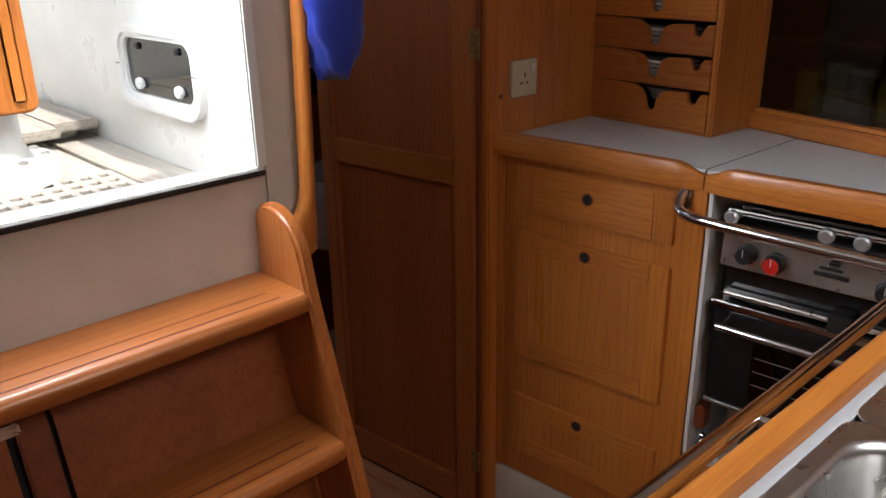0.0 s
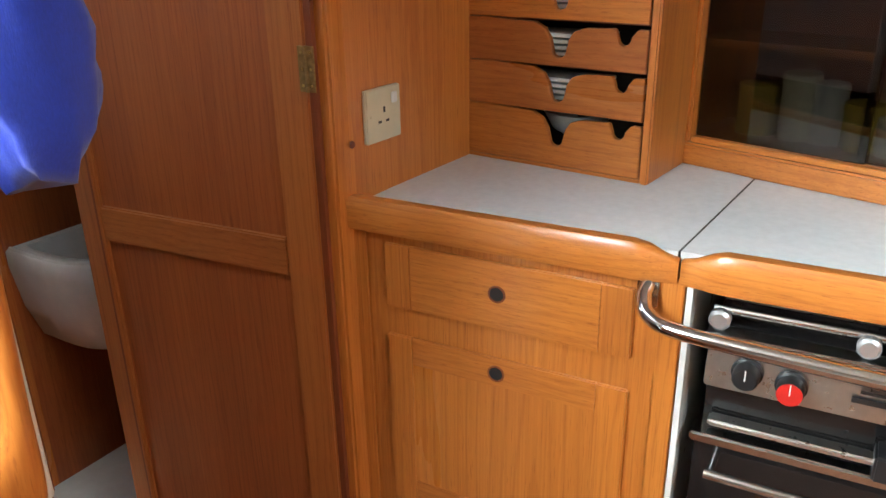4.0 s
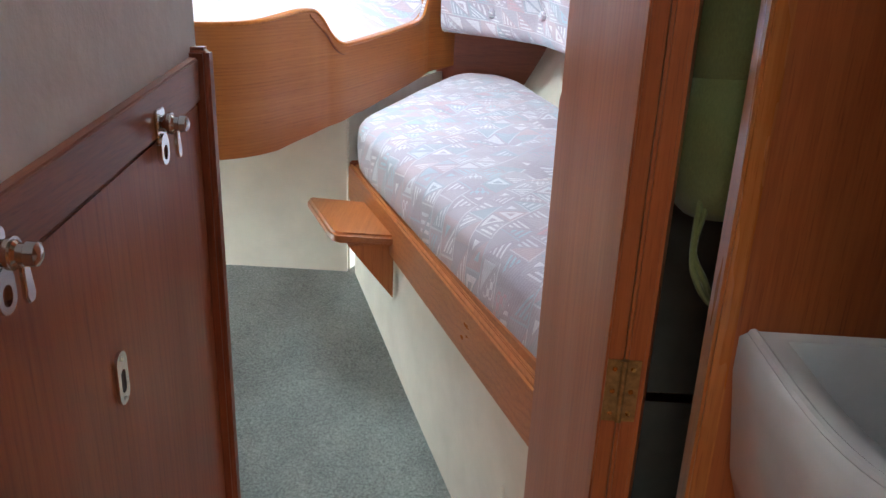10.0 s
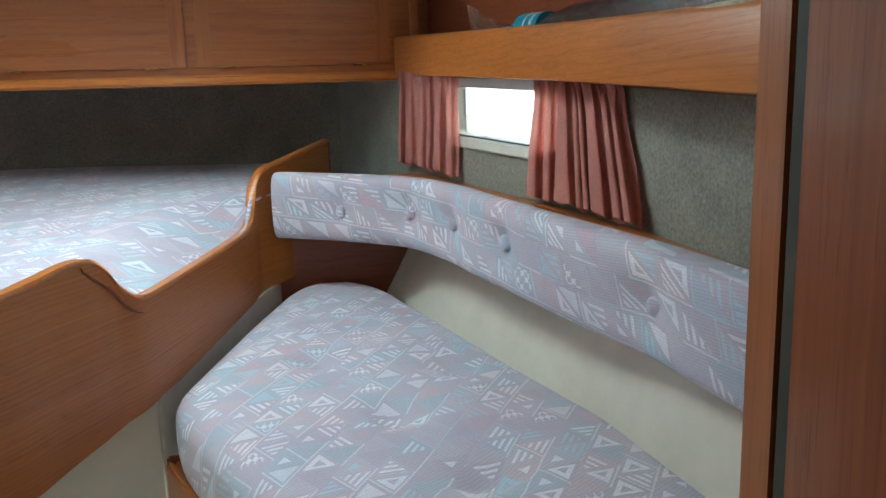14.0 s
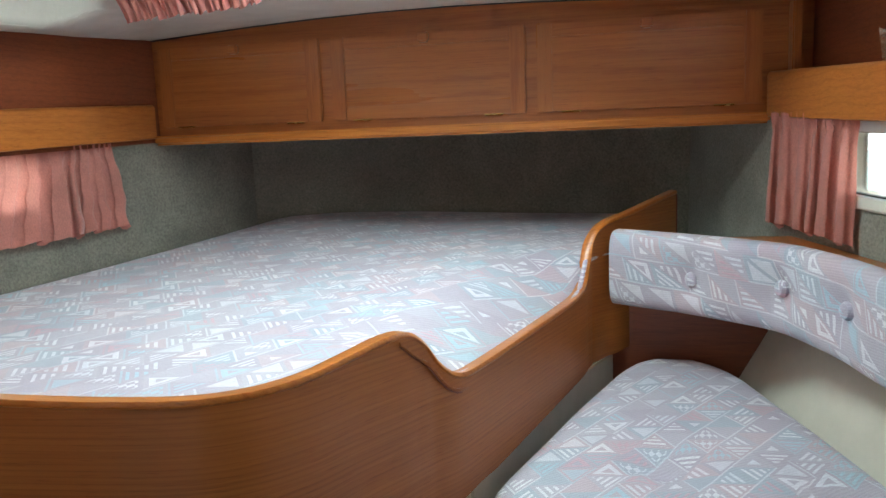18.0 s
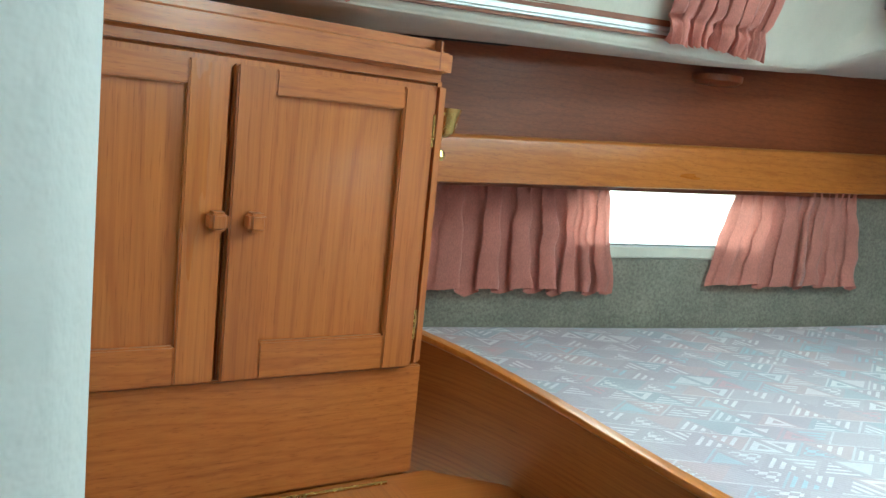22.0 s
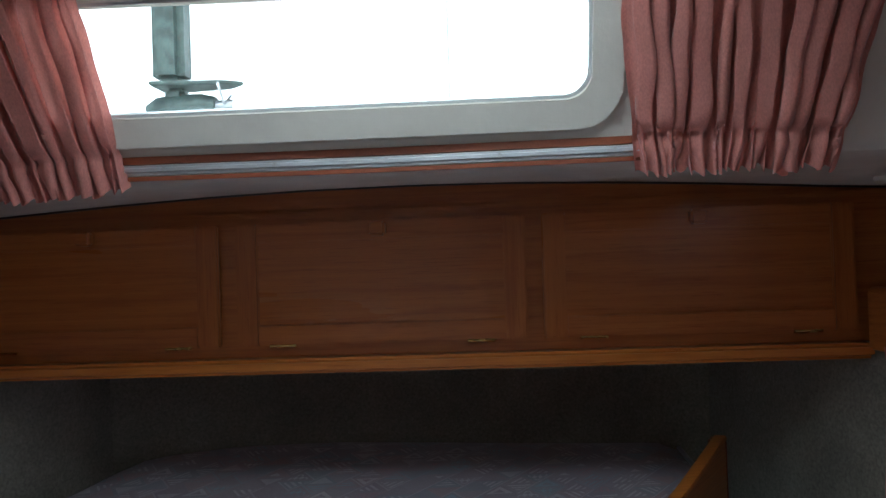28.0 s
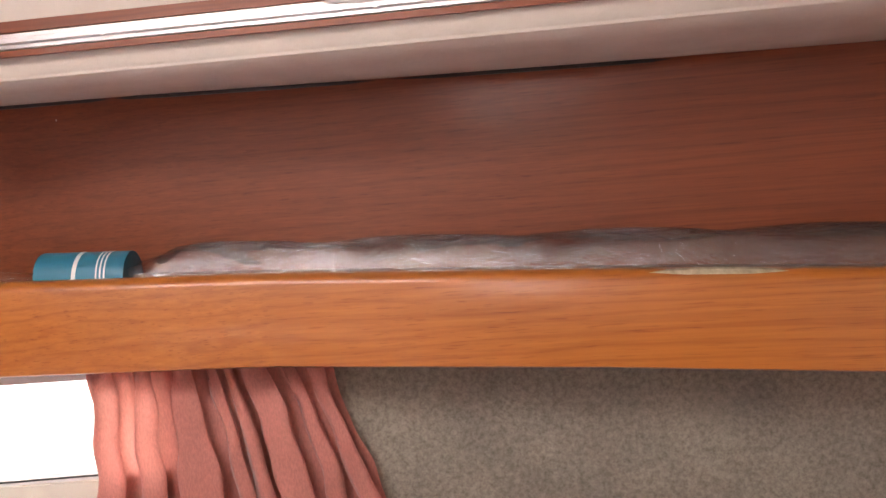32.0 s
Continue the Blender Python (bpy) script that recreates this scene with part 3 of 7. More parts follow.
# companionway bulkhead: a low wall under the sill, a full wall beside it
SILL = 1.135
solid("wall_companionway", plate([(-1.7, 0.685), (-0.32, 0.687), (0.113, 0.690), (0.113, 0.745), (-1.7, 0.745)], SILL - FLOOR, Matrix.Translation((0, 0, FLOOR)), 0.0), vinyl, "cream vinyl bulkhead under the companionway sill", "wall", kind="structure")
pts = [(0.1135, 0.690), (0.197, 0.692)] + [(0.197 + 0.016 * math.sin(radians(a)), 0.708 - 0.016 * math.cos(radians(a))) for a in range(10, 91, 16)] + [(0.213, 0.80), (0.178, 0.80), (0.178, 0.76), (0.1135, 0.745)]
solid("wall_companionway_side", plate(pts, CEIL - 0.972, Matrix.Translation((0, 0, 0.972)), 0.006), vinyl, "cream vinyl bulkhead with a rounded corner beside the companionway", "wall", kind="structure")
solid("wall_companionway_lower", plate([(0.1135, 0.694), (0.187, 0.696), (0.187, 0.745), (0.1135, 0.745)], 0.9715 - FLOOR, Matrix.Translation((0, 0, FLOOR)), 0.003), dk_z, "reddish wooden bulkhead below the rounded vinyl corner", "wall", kind="structure")
solid("wall_companionway_far", B((-1.7, -0.62, 0.687, 0.74, SILL, CEIL)), vinyl, "cream vinyl bulkhead beyond the companionway", "wall", kind="structure")
trim = thing("trim_companionway", "thin white metal trim round the companionway opening", "trim", (0.11, 0.69, SILL), kind="structure")
part("sill_strip", put(B((-0.85, 0.0, -0.004, 0.05, 0, 0.008), bevel=0.002), frame_at((0.113, 0.690, SILL), (0.433, 0.003, 0), (-0.003, 0.433, 0))), gelcoat, trim)
part("sill_seal", put(B((-0.85, 0.0, -0.007, -0.004, -0.004, 0.004)), frame_at((0.113, 0.690, SILL), (0.433, 0.003, 0), (-0.003, 0.433, 0))), black, trim)
part("jamb_strip", B((0.098, 0.118, 0.682, 0.745, SILL + 0.009, CEIL), bevel=0.003), gelcoat, trim)

# cockpit beyond the companionway
CK = 1.070                                        # top of its sole
solid("wall_cockpit_port", ring([(0.75, CK - 0.03), (1.96, CK - 0.03), (1.96, 2.0), (0.75, 2.0)], [(0.935, 1.186), (1.248, 1.186), (1.248, 1.326), (0.935, 1.326)], 0.035, frame_at((0.150, 0, 0), (0, 1, 0), Z)), gelcoat, "white gelcoat side of the cockpit well", "wall", kind="structure")
solid("wall_cockpit_aft", B((-1.3, 0.185, 1.96, 2.00, CK - 0.03, 1.95)), gelcoat, "white gelcoat aft end of the cockpit well", "wall", kind="structure")
solid("wall_cockpit_starboard", B((-1.36, -1.3, 0.70, 2.0, CK - 0.03, 1.95)), gelcoat, "white gelcoat starboard side of the cockpit well", "wall", kind="structure")
solid("floor_cockpit", B((-1.3, 0.15, 0.745, 1.96, CK - 0.04, CK - 0.016)), gelcoat, "white gelcoat cockpit sole", "floor", kind="structure")
pf = frame_at((0.150, 1.2575, 1.175), (0, -1, 0), Z) @ Matrix.Diagonal((0.92, 0.80, 1, 1))
port_l = thing("cockpit_portlight", "small white-framed opening portlight with dark glass", "window", (0.15, 1.1, 1.25))
part("outer_frame", ring(rounded(0.375, 0.207, 0.060, 6, -0.005, -0.003), rounded(0.330, 0.160, 0.042, 6, 0.0175, 0.0205), 0.016, pf), white_plastic, port_l)
part("inner_frame", ring(rounded(0.332, 0.162, 0.043, 6, 0.0165, 0.0195), rounded(0.306, 0.136, 0.034, 6, 0.0295, 0.0325), 0.010, pf), white_plastic, port_l)
g = part("pane", plate(rounded(0.308, 0.138, 0.035, 6, 0.0285, 0.0315), 0.003, pf), tinted, port_l, "dark smoked pane")
g.visible_shadow = False
for x in (0.090, 0.272):
    part("knob", lathe(((0.011, 0.003), (0.015, 0.008), (0.013, 0.014), (0.002, 0.016)), pf @ Matrix.Translation((x, 0.058, 0.0)), 16), white_plastic, port_l, "round white knob")
    part("screw_cap", lathe(((0.008, 0.003), (0.009, 0.008), (0.003, 0.010)), pf @ Matrix.Translation((x, 0.148, 0.0)), 12), black, port_l, "small black screw cap")
for x in (0.0, 0.352):
    part("hinge_gap", put(B((x - 0.004, x + 0.014, 0.1, 0.103, 0.0150, 0.0166)), pf), black, port_l)
grating = thing("teak_grating", "grey weathered teak grating on the cockpit sole", "grating", (-0.2, 0.95, CK - 0.016))
part("dark_gap", B((-0.66, 0.040, 0.748, 1.142, CK - 0.0158, CK - 0.0145)), black, grating)
bar_x = mesh_of("slat", B((-0.66, 0.043, -0.0105, 0.0105, 0, 0.014), bevel=0.002, seg=1), worn_teak)
bar_y = mesh_of("slat", B((-0.0075, 0.0075, 0.748, 1.145, 0, 0.0145), bevel=0.002, seg=1), worn_teak)
for k in range(9):
    s = new("slat", bar_x)
    s.location = (0, 0.762 + 0.0465 * k, CK - 0.014)
    s.parent = grating
    s.matrix_parent_inverse = Matrix.Translation(grating.location).inverted()
for k in range(21):
    s = new("slat", bar_y)
    s.location = (0.034 - 0.034 * k, 0, CK - 0.014)
    s.parent = grating
    s.matrix_parent_inverse = Matrix.Translation(grating.location).inverted()
deckp = thing("teak_planks", "weathered grey teak planks on the cockpit sole", "deck planks", (-0.1, 1.4, CK - 0.016))
for k in range(6):
    part("plank", B((-0.46 + 0.083 * k, -0.380 + 0.083 * k, 1.149, 1.95, CK - 0.0155, CK), bevel=0.002, seg=1), worn_teak, deckp)
part("plank", B((0.047, 0.148, 0.75, 1.95, CK - 0.0155, CK), bevel=0.002, seg=1), worn_teak, deckp)
seat = thing("cockpit_step", "weathered teak step on a white block in the cockpit", "step", (-0.05, 1.55, CK))
part("block", B((-0.30, 0.118, 1.50, 1.86, CK, CK + 0.024), bevel=0.006), gelcoat, seat)
for k, y in enumerate((1.40, 1.40, 1.385, 1.385, 1.44)):
    part("plank", B((-0.36 + 0.101 * k, -0.261 + 0.101 * k, y, 1.90, CK + 0.0243, CK + 0.046), bevel=0.004), worn_teak, seat)
ped = thing("steering_pedestal", "white pedestal foot with a varnished wooden board above", "pedestal", (-0.145, 1.21, CK))
part("foot", lathe(((0.118, 0.0), (0.118, 0.030), (0.108, 0.042), (0.072, 0.046), (0.060, 0.07), (0.055, 0.40)), Matrix.Translation((-0.145, 1.21, CK)), 28), gelcoat, ped)
for a in (20, 80, 290, 340):
    part("bolt", lathe(((0.009, 0), (0.009, 0.006), (0.004, 0.008)), Matrix.Translation((-0.145 + 0.092 * math.cos(radians(a)), 1.21 + 0.092 * math.sin(radians(a)), CK + 0.042)), 8), steel, ped)
part("board", put(plate(rounded(0.32, 0.50, 0.02), 0.024, None, 0.005), frame_at((-0.390, 1.135, 1.204), (1, 0.0, 0), Z)), teak_z, ped, "varnished wooden board")
part("board_lip", put(B((0.278, 0.300, 0.02, 0.48, 0.024, 0.030), bevel=0.003), frame_at((-0.390, 1.135, 1.204), (1, 0.0, 0), Z)), teak_z, ped)

# passage: engine-side panel below, grey vinyl wall above
EU = unit((0.231, 1.46, 0), (0.193, 2.03, 0))
ef = frame_at((0.231, 1.46, 0), EU, Z)          # z of it points into the passage
L_E = 0.571
solid("wall_passage_upper", join(plate([(0.2135, 0.80), (0.250, 0.80), (0.230, 1.4595), (0.187, 1.4595), (0.187, 0.801)], CEIL - 1.003, Matrix.Translation((0, 0, 1.003))), plate([(0.230, 1.46), (0.192, 2.034), (0.150, 2.034), (0.186, 1.46)], CEIL - 0.86, Matrix.Translation((0, 0, 0.86)))), vinyl_grey, "grey-white textured vinyl wall above the engine panel", "wall", kind="structure")
# the engine space's darkness is painted on this wall
solid("wall_engine_space", plate([(0.232, 0.80), (0.214, 1.4395), (0.12, 1.4395), (0.12, 0.80)], 1.003 - FLOOR, Matrix.Translation((0, 0, FLOOR))), void_shade, "side of the open engine space, painted near-black as shade", "wall", kind="structure")
solid("wall_passage_lower", plate([(0.215, 1.44), (0.176, 2.03), (0.10, 2.03), (0.12, 1.44)], 0.985 - FLOOR, Matrix.Translation((0, 0, FLOOR))), maho_z, "dark reddish bulkhead beside the engine", "wall", kind="structure")
bulk = [(0.191, 2.034), (0.163, 2.085), (0.140, 2.125), (0.124, 2.149), (0.100, 2.161), (-0.10, 2.163), (-0.60, 2.176), (-1.15, 2.176), (-1.15, 2.06), (0.150, 2.034)]
solid("wall_cabin_forward", plate(bulk, CEIL - 0.01, Matrix.Translation((0, 0, 0))), vinyl_grey, "grey-white vinyl forward bulkhead of the aft cabin", "wall", kind="structure")
eng = thing("engine_panel", "reddish wooden engine access panel with chrome latches", "access panel", (0.2, 1.75, 0.4))


def zt(s):
    return lerp(0.957, 0.990, s / L_E)


part("top_rail", put(plate([(-0.62, 0.868), (L_E - 0.026, 0.940), (L_E - 0.026, zt(L_E) - 0.002), (-0.62, 0.912)], 0.012, None, 0.002), ef @ Matrix.Translation((0, 0, -0.002))), maho_y, eng)
part("upper_panel", put(plate([(0.008, FLOOR + 0.01), (L_E - 0.026, FLOOR + 0.01), (L_E - 0.026, 0.937), (0.008, 0.903)], 0.012, None, 0.0015), ef @ Matrix.Translation((0, 0, -0.006))), dk_z, eng)
part("side_panel", put(plate([(-0.62, FLOOR + 0.01), (0.0065, FLOOR + 0.01), (0.0065, 0.902), (-0.62, 0.865)], 0.012, None, 0.0010), ef @ Matrix.Translation((0, 0, -0.006))), dk_z, eng)
part("edge_post", put(B((L_E - 0.024, L_E + 0.002, FLOOR, zt(L_E) + 0.008, -0.03, 0.020), bevel=0.006, seg=3), ef), maho_z, eng)
part("trim_strip", put(B((L_E - 0.10, L_E - 0.085, FLOOR, 0.14, 0.006, 0.026), bevel=0.003), ef), teak_z, eng)


def latch(s, z):
    """A lever latch: a plate on the rail, a barrel standing out of it, an oval hasp and a wing lever hanging."""
    m = ef @ Matrix.Translation((s, z, 0.010))
    base = part("latch_plate", put(plate(rounded(0.024, 0.034, 0.004, 4, -0.012, -0.018), 0.003, None, 0.0008), m), chrome, eng, "chrome latch plate")
    part("latch_barrel", lathe(((0.0075, 0.003), (0.0085, 0.006), (0.0085, 0.014), (0.0065, 0.016), (0.0065, 0.020), (0.0080, 0.021), (0.0075, 0.027), (0.004, 0.029)), m @ Matrix.Translation((0, 0.002, 0)), 18), chrome, base)
    part("latch_collar", ring_plate(m @ Matrix.Translation((0, 0.002, 0.010)), 0.0105, 0.008, 0.003), chrome, base)
    part("latch_hasp", put(ring(rounded(0.021, 0.030, 0.0103, 6, -0.0105, -0.038), rounded(0.011, 0.014, 0.0054, 6, -0.0055, -0.033), 0.005), m), chrome, base)
    part("latch_lever", put(plate([(-0.004, 0.0), (0.004, 0.0), (0.005, -0.012), (0.006, -0.020), (0.003, -0.025), (-0.003, -0.025), (-0.006, -0.020), (-0.005, -0.012)], 0.0035, None, 0.001), m @ Matrix.Translation((0.003, -0.006, 0.014)) @ Matrix.Rotation(radians(-2), 4, "X")), chrome, base)


def ring_plate(m, ro, ri, t):
    return put(ring([(ro * math.cos(a), ro * math.sin(a)) for a in (2 * math.pi * k / 18 for k in range(18))], [(ri * math.cos(a), ri * math.sin(a)) for a in (2 * math.pi * k / 18 for k in range(18))], t), m)


latch(0.096, 0.928)
latch(0.400, 0.943)
latch(-0.150, 0.917)
latch(-0.420, 0.906)
for s, z in ((0.258, 0.752), (-0.36, 0.71)):
    m = ef @ Matrix.Translation((s, z, 0.0065))
    esc = part("finger_pull", put(ring(rounded(0.022, 0.050, 0.0108, 6, -0.011, -0.025), rounded(0.010, 0.022, 0.0049, 6, -0.005, -0.014), 0.003), m), chrome, eng, "chrome finger-pull plate")
    part("pull_hole", put(plate(rounded(0.010, 0.022, 0.0049, 6, -0.005, -0.014), 0.001), m), black, esc)
    for yy in (0.018, -0.020):
        part("screw", lathe(((0.0025, 0.003), (0.0022, 0.004), (0.001, 0.0042)), m @ Matrix.Translation((0, yy, 0)), 8), steel, esc)

# washroom: floor pan, aft wall, locker, basin, sill
solid("floor_washroom", plate([(0.83, 0.90), (0.762, 1.405), (0.7285, 1.41), (0.6868, 1.757), (0.691, 1.80), (0.735, 1.8105), (0.7568, 1.784), (1.7, 1.784), (1.7, 0.90)], 0.168 - FLOOR, Matrix.Translation((0, 0, FLOOR)), 0.004), basin_white, "white moulded washroom floor", "floor", kind="structure")
solid("wall_washroom_aft", B((0.757, 1.7, 1.785, 1.81, 0.0, CEIL)), dk_z, "reddish wooden washroom bulkhead", "wall", kind="structure")
solid("wall_washroom_post", B((0.737, 0.7565, 1.780, 1.811, 0.0, CEIL), bevel=0.003), red_z, "narrow light wooden edge on the washroom bulkhead", "trim", kind="structure")
solid("sill_washroom", plate([(0.7153, 1.41), (0.7280, 1.41), (0.6863, 1.757), (0.6736, 1.757)], 0.160 - FLOOR, Matrix.Translation((0, 0, FLOOR)), 0.003), red_y, "orange wooden riser board below the washroom floor", "sill", kind="structure")
cat = thing("sill_catch", "small chrome barrel catch on the washroom riser board", "door catch", (0.675, 1.69, 0.10))
part("catch_body", B((0.6705, 0.683, 1.655, 1.705, 0.092, 0.114), bevel=0.004), chrome, cat)
part("catch_bolt", tube(((0.674, 1.68, 0.103), (0.668, 1.752, 0.103)), 0.005), chrome, cat)
part("catch_lever", tube(((0.673, 1.675, 0.103), (0.656, 1.675, 0.106)), 0.004), chrome, cat)
# locker walls and floor carry the locker's shade as a dark colour
solid("wall_locker_back", B((0.66, 1.12, 2.10, 2.12, 0.0, CEIL), (1.10, 1.12, 1.812, 2.10, 0.0, CEIL)), locker_shade, "inside of the wet locker, its shade painted dark brown-grey", "locker wall", kind="structure")
solid("floor_locker", B((0.692, 1.10, 1.8115, 2.10, 0.0, 0.170)), locker_shade, "locker floor in the locker's painted shade colour", "floor", kind="structure")
bag = thing("green_bag", "olive green canvas bag hanging in the wet locker", "bag", (0.80, 1.93, 1.0))
bm = bmesh.new()
rows = []
for k in range(15):
    z = (0.865, 0.868, 0.878, 0.90, 0.94, 0.975, 0.998, 1.008, 1.018, 1.05, 1.10, 1.20, 1.30, 1.45, 1.62)[k]
    r = (0.040, 0.058, 0.070, 0.080, 0.085, 0.084, 0.079, 0.074, 0.080, 0.084, 0.082, 0.078, 0.082, 0.078, 0.06)[k]
    rows.append([bm.verts.new((0.790 + (r + 0.003 * math.sin(3 * a + 0.6 * k)) * math.cos(a), 1.93 + 0.8 * r * math.sin(a), z + 0.006 * math.cos(a + 0.4))) for a in (2 * math.pi * j / 20 for j in range(20))])
for a, b in zip(rows, rows[1:]):
    for j in range(20):
        bm.faces.new((a[j], a[(j + 1) % 20], b[(j + 1) % 20], b[j]))
bm.faces.new(rows[0][::-1])
part("bag_body", bm, green_cloth, bag)
for off in (0.0, 0.008):
    part("bag_strap", tube(smooth_path(((0.738 + off, 1.89, 0.89), (0.737, 1.885, 0.84), (0.742 + off, 1.88, 0.81), (0.768, 1.885, 0.780 + off), (0.815, 1.89, 0.80), (0.83, 1.90, 0.88)), 6), 0.0036, 8), green_cloth, bag)
hose = thing("black_hose", "dark coiled hose and gear in the wet locker", "hose", (0.78, 1.95, 0.17))
for k in range(4):
    part("coil", tube([(0.80 + 0.07 * math.cos(a), 1.95 + 0.06 * math.sin(a), 0.193 + 0.05 * k + 0.01 * math.sin(2 * a)) for a in (2 * math.pi * j / 24 for j in range(25))], 0.022, 10), black, hose)
part("grey_buckle", B((0.738, 0.752, 1.90, 1.93, 0.36, 0.385), bevel=0.004), grey_plastic, hose)
basin = thing("wash_basin", "off-white moulded corner wash basin on the wooden bulkhead", "wash basin", (0.9, 1.7, 0.7))


def basin_ring(inset, drop):
    out = []
    n = 18
    cx, cy = 1.10, 1.783
    for k in range(n + 1):
        a = radians(180 + 90 * k / n)
        ex = 0.42
        c, s = -abs(math.cos(a)) ** ex, -abs(math.sin(a)) ** ex
        out.append((cx + (0.340 - inset) * c, cy + (0.30 - inset) * s))
    out.append((1.10, 1.783 - inset * 0.5))
    out[0] = (out[0][0], 1.783 - inset * 0.5)
    return [Vector((x, y, drop)) for x, y in out]


bm = bmesh.new()
loops = [basin_ring(*q) for q in ((0.12, 0.53), (0.035, 0.58), (0.012, 0.66), (0.0, 0.76), (0.0, 0.795), (0.008, 0.803), (0.036, 0.801), (0.044, 0.788), (0.054, 0.70), (0.09, 0.655))]
vs = [[bm.verts.new(p) for p in l] for l in loops]
n = len(vs[0])
for a, b in zip(vs, vs[1:]):
    for j in range(n):
        bm.faces.new((a[j], a[(j + 1) % n], b[(j + 1) % n], b[j]))
bm.faces.new(vs[0][::-1])
bm.faces.new(vs[-1])
bmesh.ops.recalc_face_normals(bm, faces=bm.faces[:])
part("bowl", bm, basin_white, basin, angle=60)
part("rim_bead", tube([p + Vector((0, 0, 0.001)) for p in basin_ring(0.010, 0.800)[:-1]], 0.005, 8), basin_white, basin)
box = thing("black_wall_unit", "black plastic shower control box on the wooden bulkhead", "control box", (0.93, 1.78, 1.1))
part("case", B((0.915, 0.985, 1.755, 1.784, 1.03, 1.30), bevel=0.008), black, box)
part("button", B((0.94, 0.955, 1.752, 1.756, 1.115, 1.13), bevel=0.002), white_plastic, box)

# jamb and folded leaf between passage and aft cabin
jamb = thing("door_frame_cabin", "dark reddish wooden cabin door jamb", "door frame", (0.66, 1.76, 0.0), kind="structure")
part("jamb", plate([(0.6578, 1.7605), (0.677, 1.7605), (0.690, 1.80), (0.6578, 1.80)], CEIL - FLOOR, Matrix.Translation((0, 0, FLOOR)), 0.003), dk_z, jamb)
# unseen board added above the opening to keep overhead light off the locker
part("door_head", B((0.66, 0.745, 1.762, 1.80, 1.50, CEIL), bevel=0.002), dk_y, jamb)
leaf = thing("cabin_door_leaf", "open reddish wooden cabin door leaf with brass hinges", "door", (0.63, 1.9, 0.0))
lf = frame_at((0.6405, 1.7625, 0), unit((0.6405, 1.7625, 0), (0.606, 2.05, 0)), Z)
part("leaf_board", put(plate([(-0.002, 0.0), (0.286, 0.0), (0.286, 0.955), (0.278, 0.965), (0.280, 1.70), (-0.002, 1.70)], 0.0165, None, 0.002), lf), dk_z, leaf)


def brass_hinge(owner, m, h=0.062, w=0.030):
    """A butt hinge lying in the x-y plane of m, its knuckle along y at x = 0."""
    for sx in (-1, 1):
        lf_ = part("hinge_leaf", put(B((min(0, sx * w / 2), max(0, sx * w / 2), -h / 2, h / 2, 0, 0.002), bevel=0.0005), m), dull_brass, owner, "aged brass hinge")
        for yy in (-0.36, 0.0, 0.36):
            part("screw", lathe(((0.0024, 0.002), (0.0022, 0.0028)), m @ Matrix.Translation((sx * w * 0.27, yy * h, 0)), 8), brass, lf_)
    part("hinge_pin", tube([m @ Vector((0, -h / 2, 0.002)), m @ Vector((0, h / 2, 0.002))], 0.0032, 8), dull_brass, owner)


hm = frame_at((0.6572, 1.7602, 0), (1, 0, 0), Z)
for z in (0.746, 0.221, 1.35):
    brass_hinge(leaf, hm @ Matrix.Translation((0, z, 0.0005)))
solid("wall_settee_end", B((0.66, 1.25, 2.125, 2.15, 0.05, CEIL)), red_z, "wooden bulkhead at the forward end of the settee", "wall", kind="structure")

# ---- galley ----
G0 = Vector((0.831, 0.78, 0))
gf = frame_at(G0, (0.0775, -0.997, 0), Z)      # x forward along the front, y up, z out into the saloon


def gb(s0, s1, z0, z1, o0, o1, bevel=0.002, seg=2):
    return put(B((s0, s1, z0, z1, o0, o1), bevel=bevel, seg=seg), gf)


CT = 1.052
# bulkhead with the socket, door post beside it
solid("wall_galley_bulkhead", plate([(0.805, 0.850), (0.83, 0.829), (1.75, 0.800), (1.75, 0.87), (0.805, 0.87)], CEIL - FLOOR, Matrix.Translation((0, 0, FLOOR))), teak_z, "honey-coloured wooden bulkhead beside the galley", "wall", kind="structure")
post = thing("door_post_galley", "light varnished wooden door post", "door post", (0.80, 0.87, FLOOR), kind="structure")
part("post", plate([(0.793, 0.868), (0.797, 0.842), (0.826, 0.832), (0.845, 0.838), (0.845, 0.88), (0.793, 0.895)], CEIL - FLOOR, Matrix.Translation((0, 0, FLOOR)), 0.004, 2), teak_z, post)
# dark wood strip stands for the reddish shadow between door and post
part("rebate", B((0.7845, 0.7928, 0.858, 0.872, FLOOR, CEIL)), maho_z, post, "dark strip for the shadow in the door gap")

socket = thing("wall_socket", "ivory switched wall socket on the wooden bulkhead", "socket", (0.895, 0.82, 1.18))
sf = frame_at((0.8515, 0.8285, 1.1375), (0.086, -0.0029, 0), Z)
part("cover_plate", put(plate(rounded(0.086, 0.0835, 0.003, 3), 0.009, None, 0.002), sf), ivory, socket)
part("switch", put(plate(rounded(0.013, 0.017, 0.003, 3, 0.062, 0.056), 0.0125, None, 0.0015), sf), white_plastic, socket)
for x, y, w, h in ((0.041, 0.045, 0.005, 0.009), (0.028, 0.029, 0.008, 0.004), (0.047, 0.029, 0.008, 0.004)):
    part("pin_slot", put(B((x, x + w, y, y + h, 0.0088, 0.0094)), sf), black, socket)
for x in (0.012, 0.072):
    part("screw", lathe(((0.003, 0.009), (0.0028, 0.0098), (0.001, 0.01)), sf @ Matrix.Translation((x, 0.042, 0)), 10), ivory, socket)
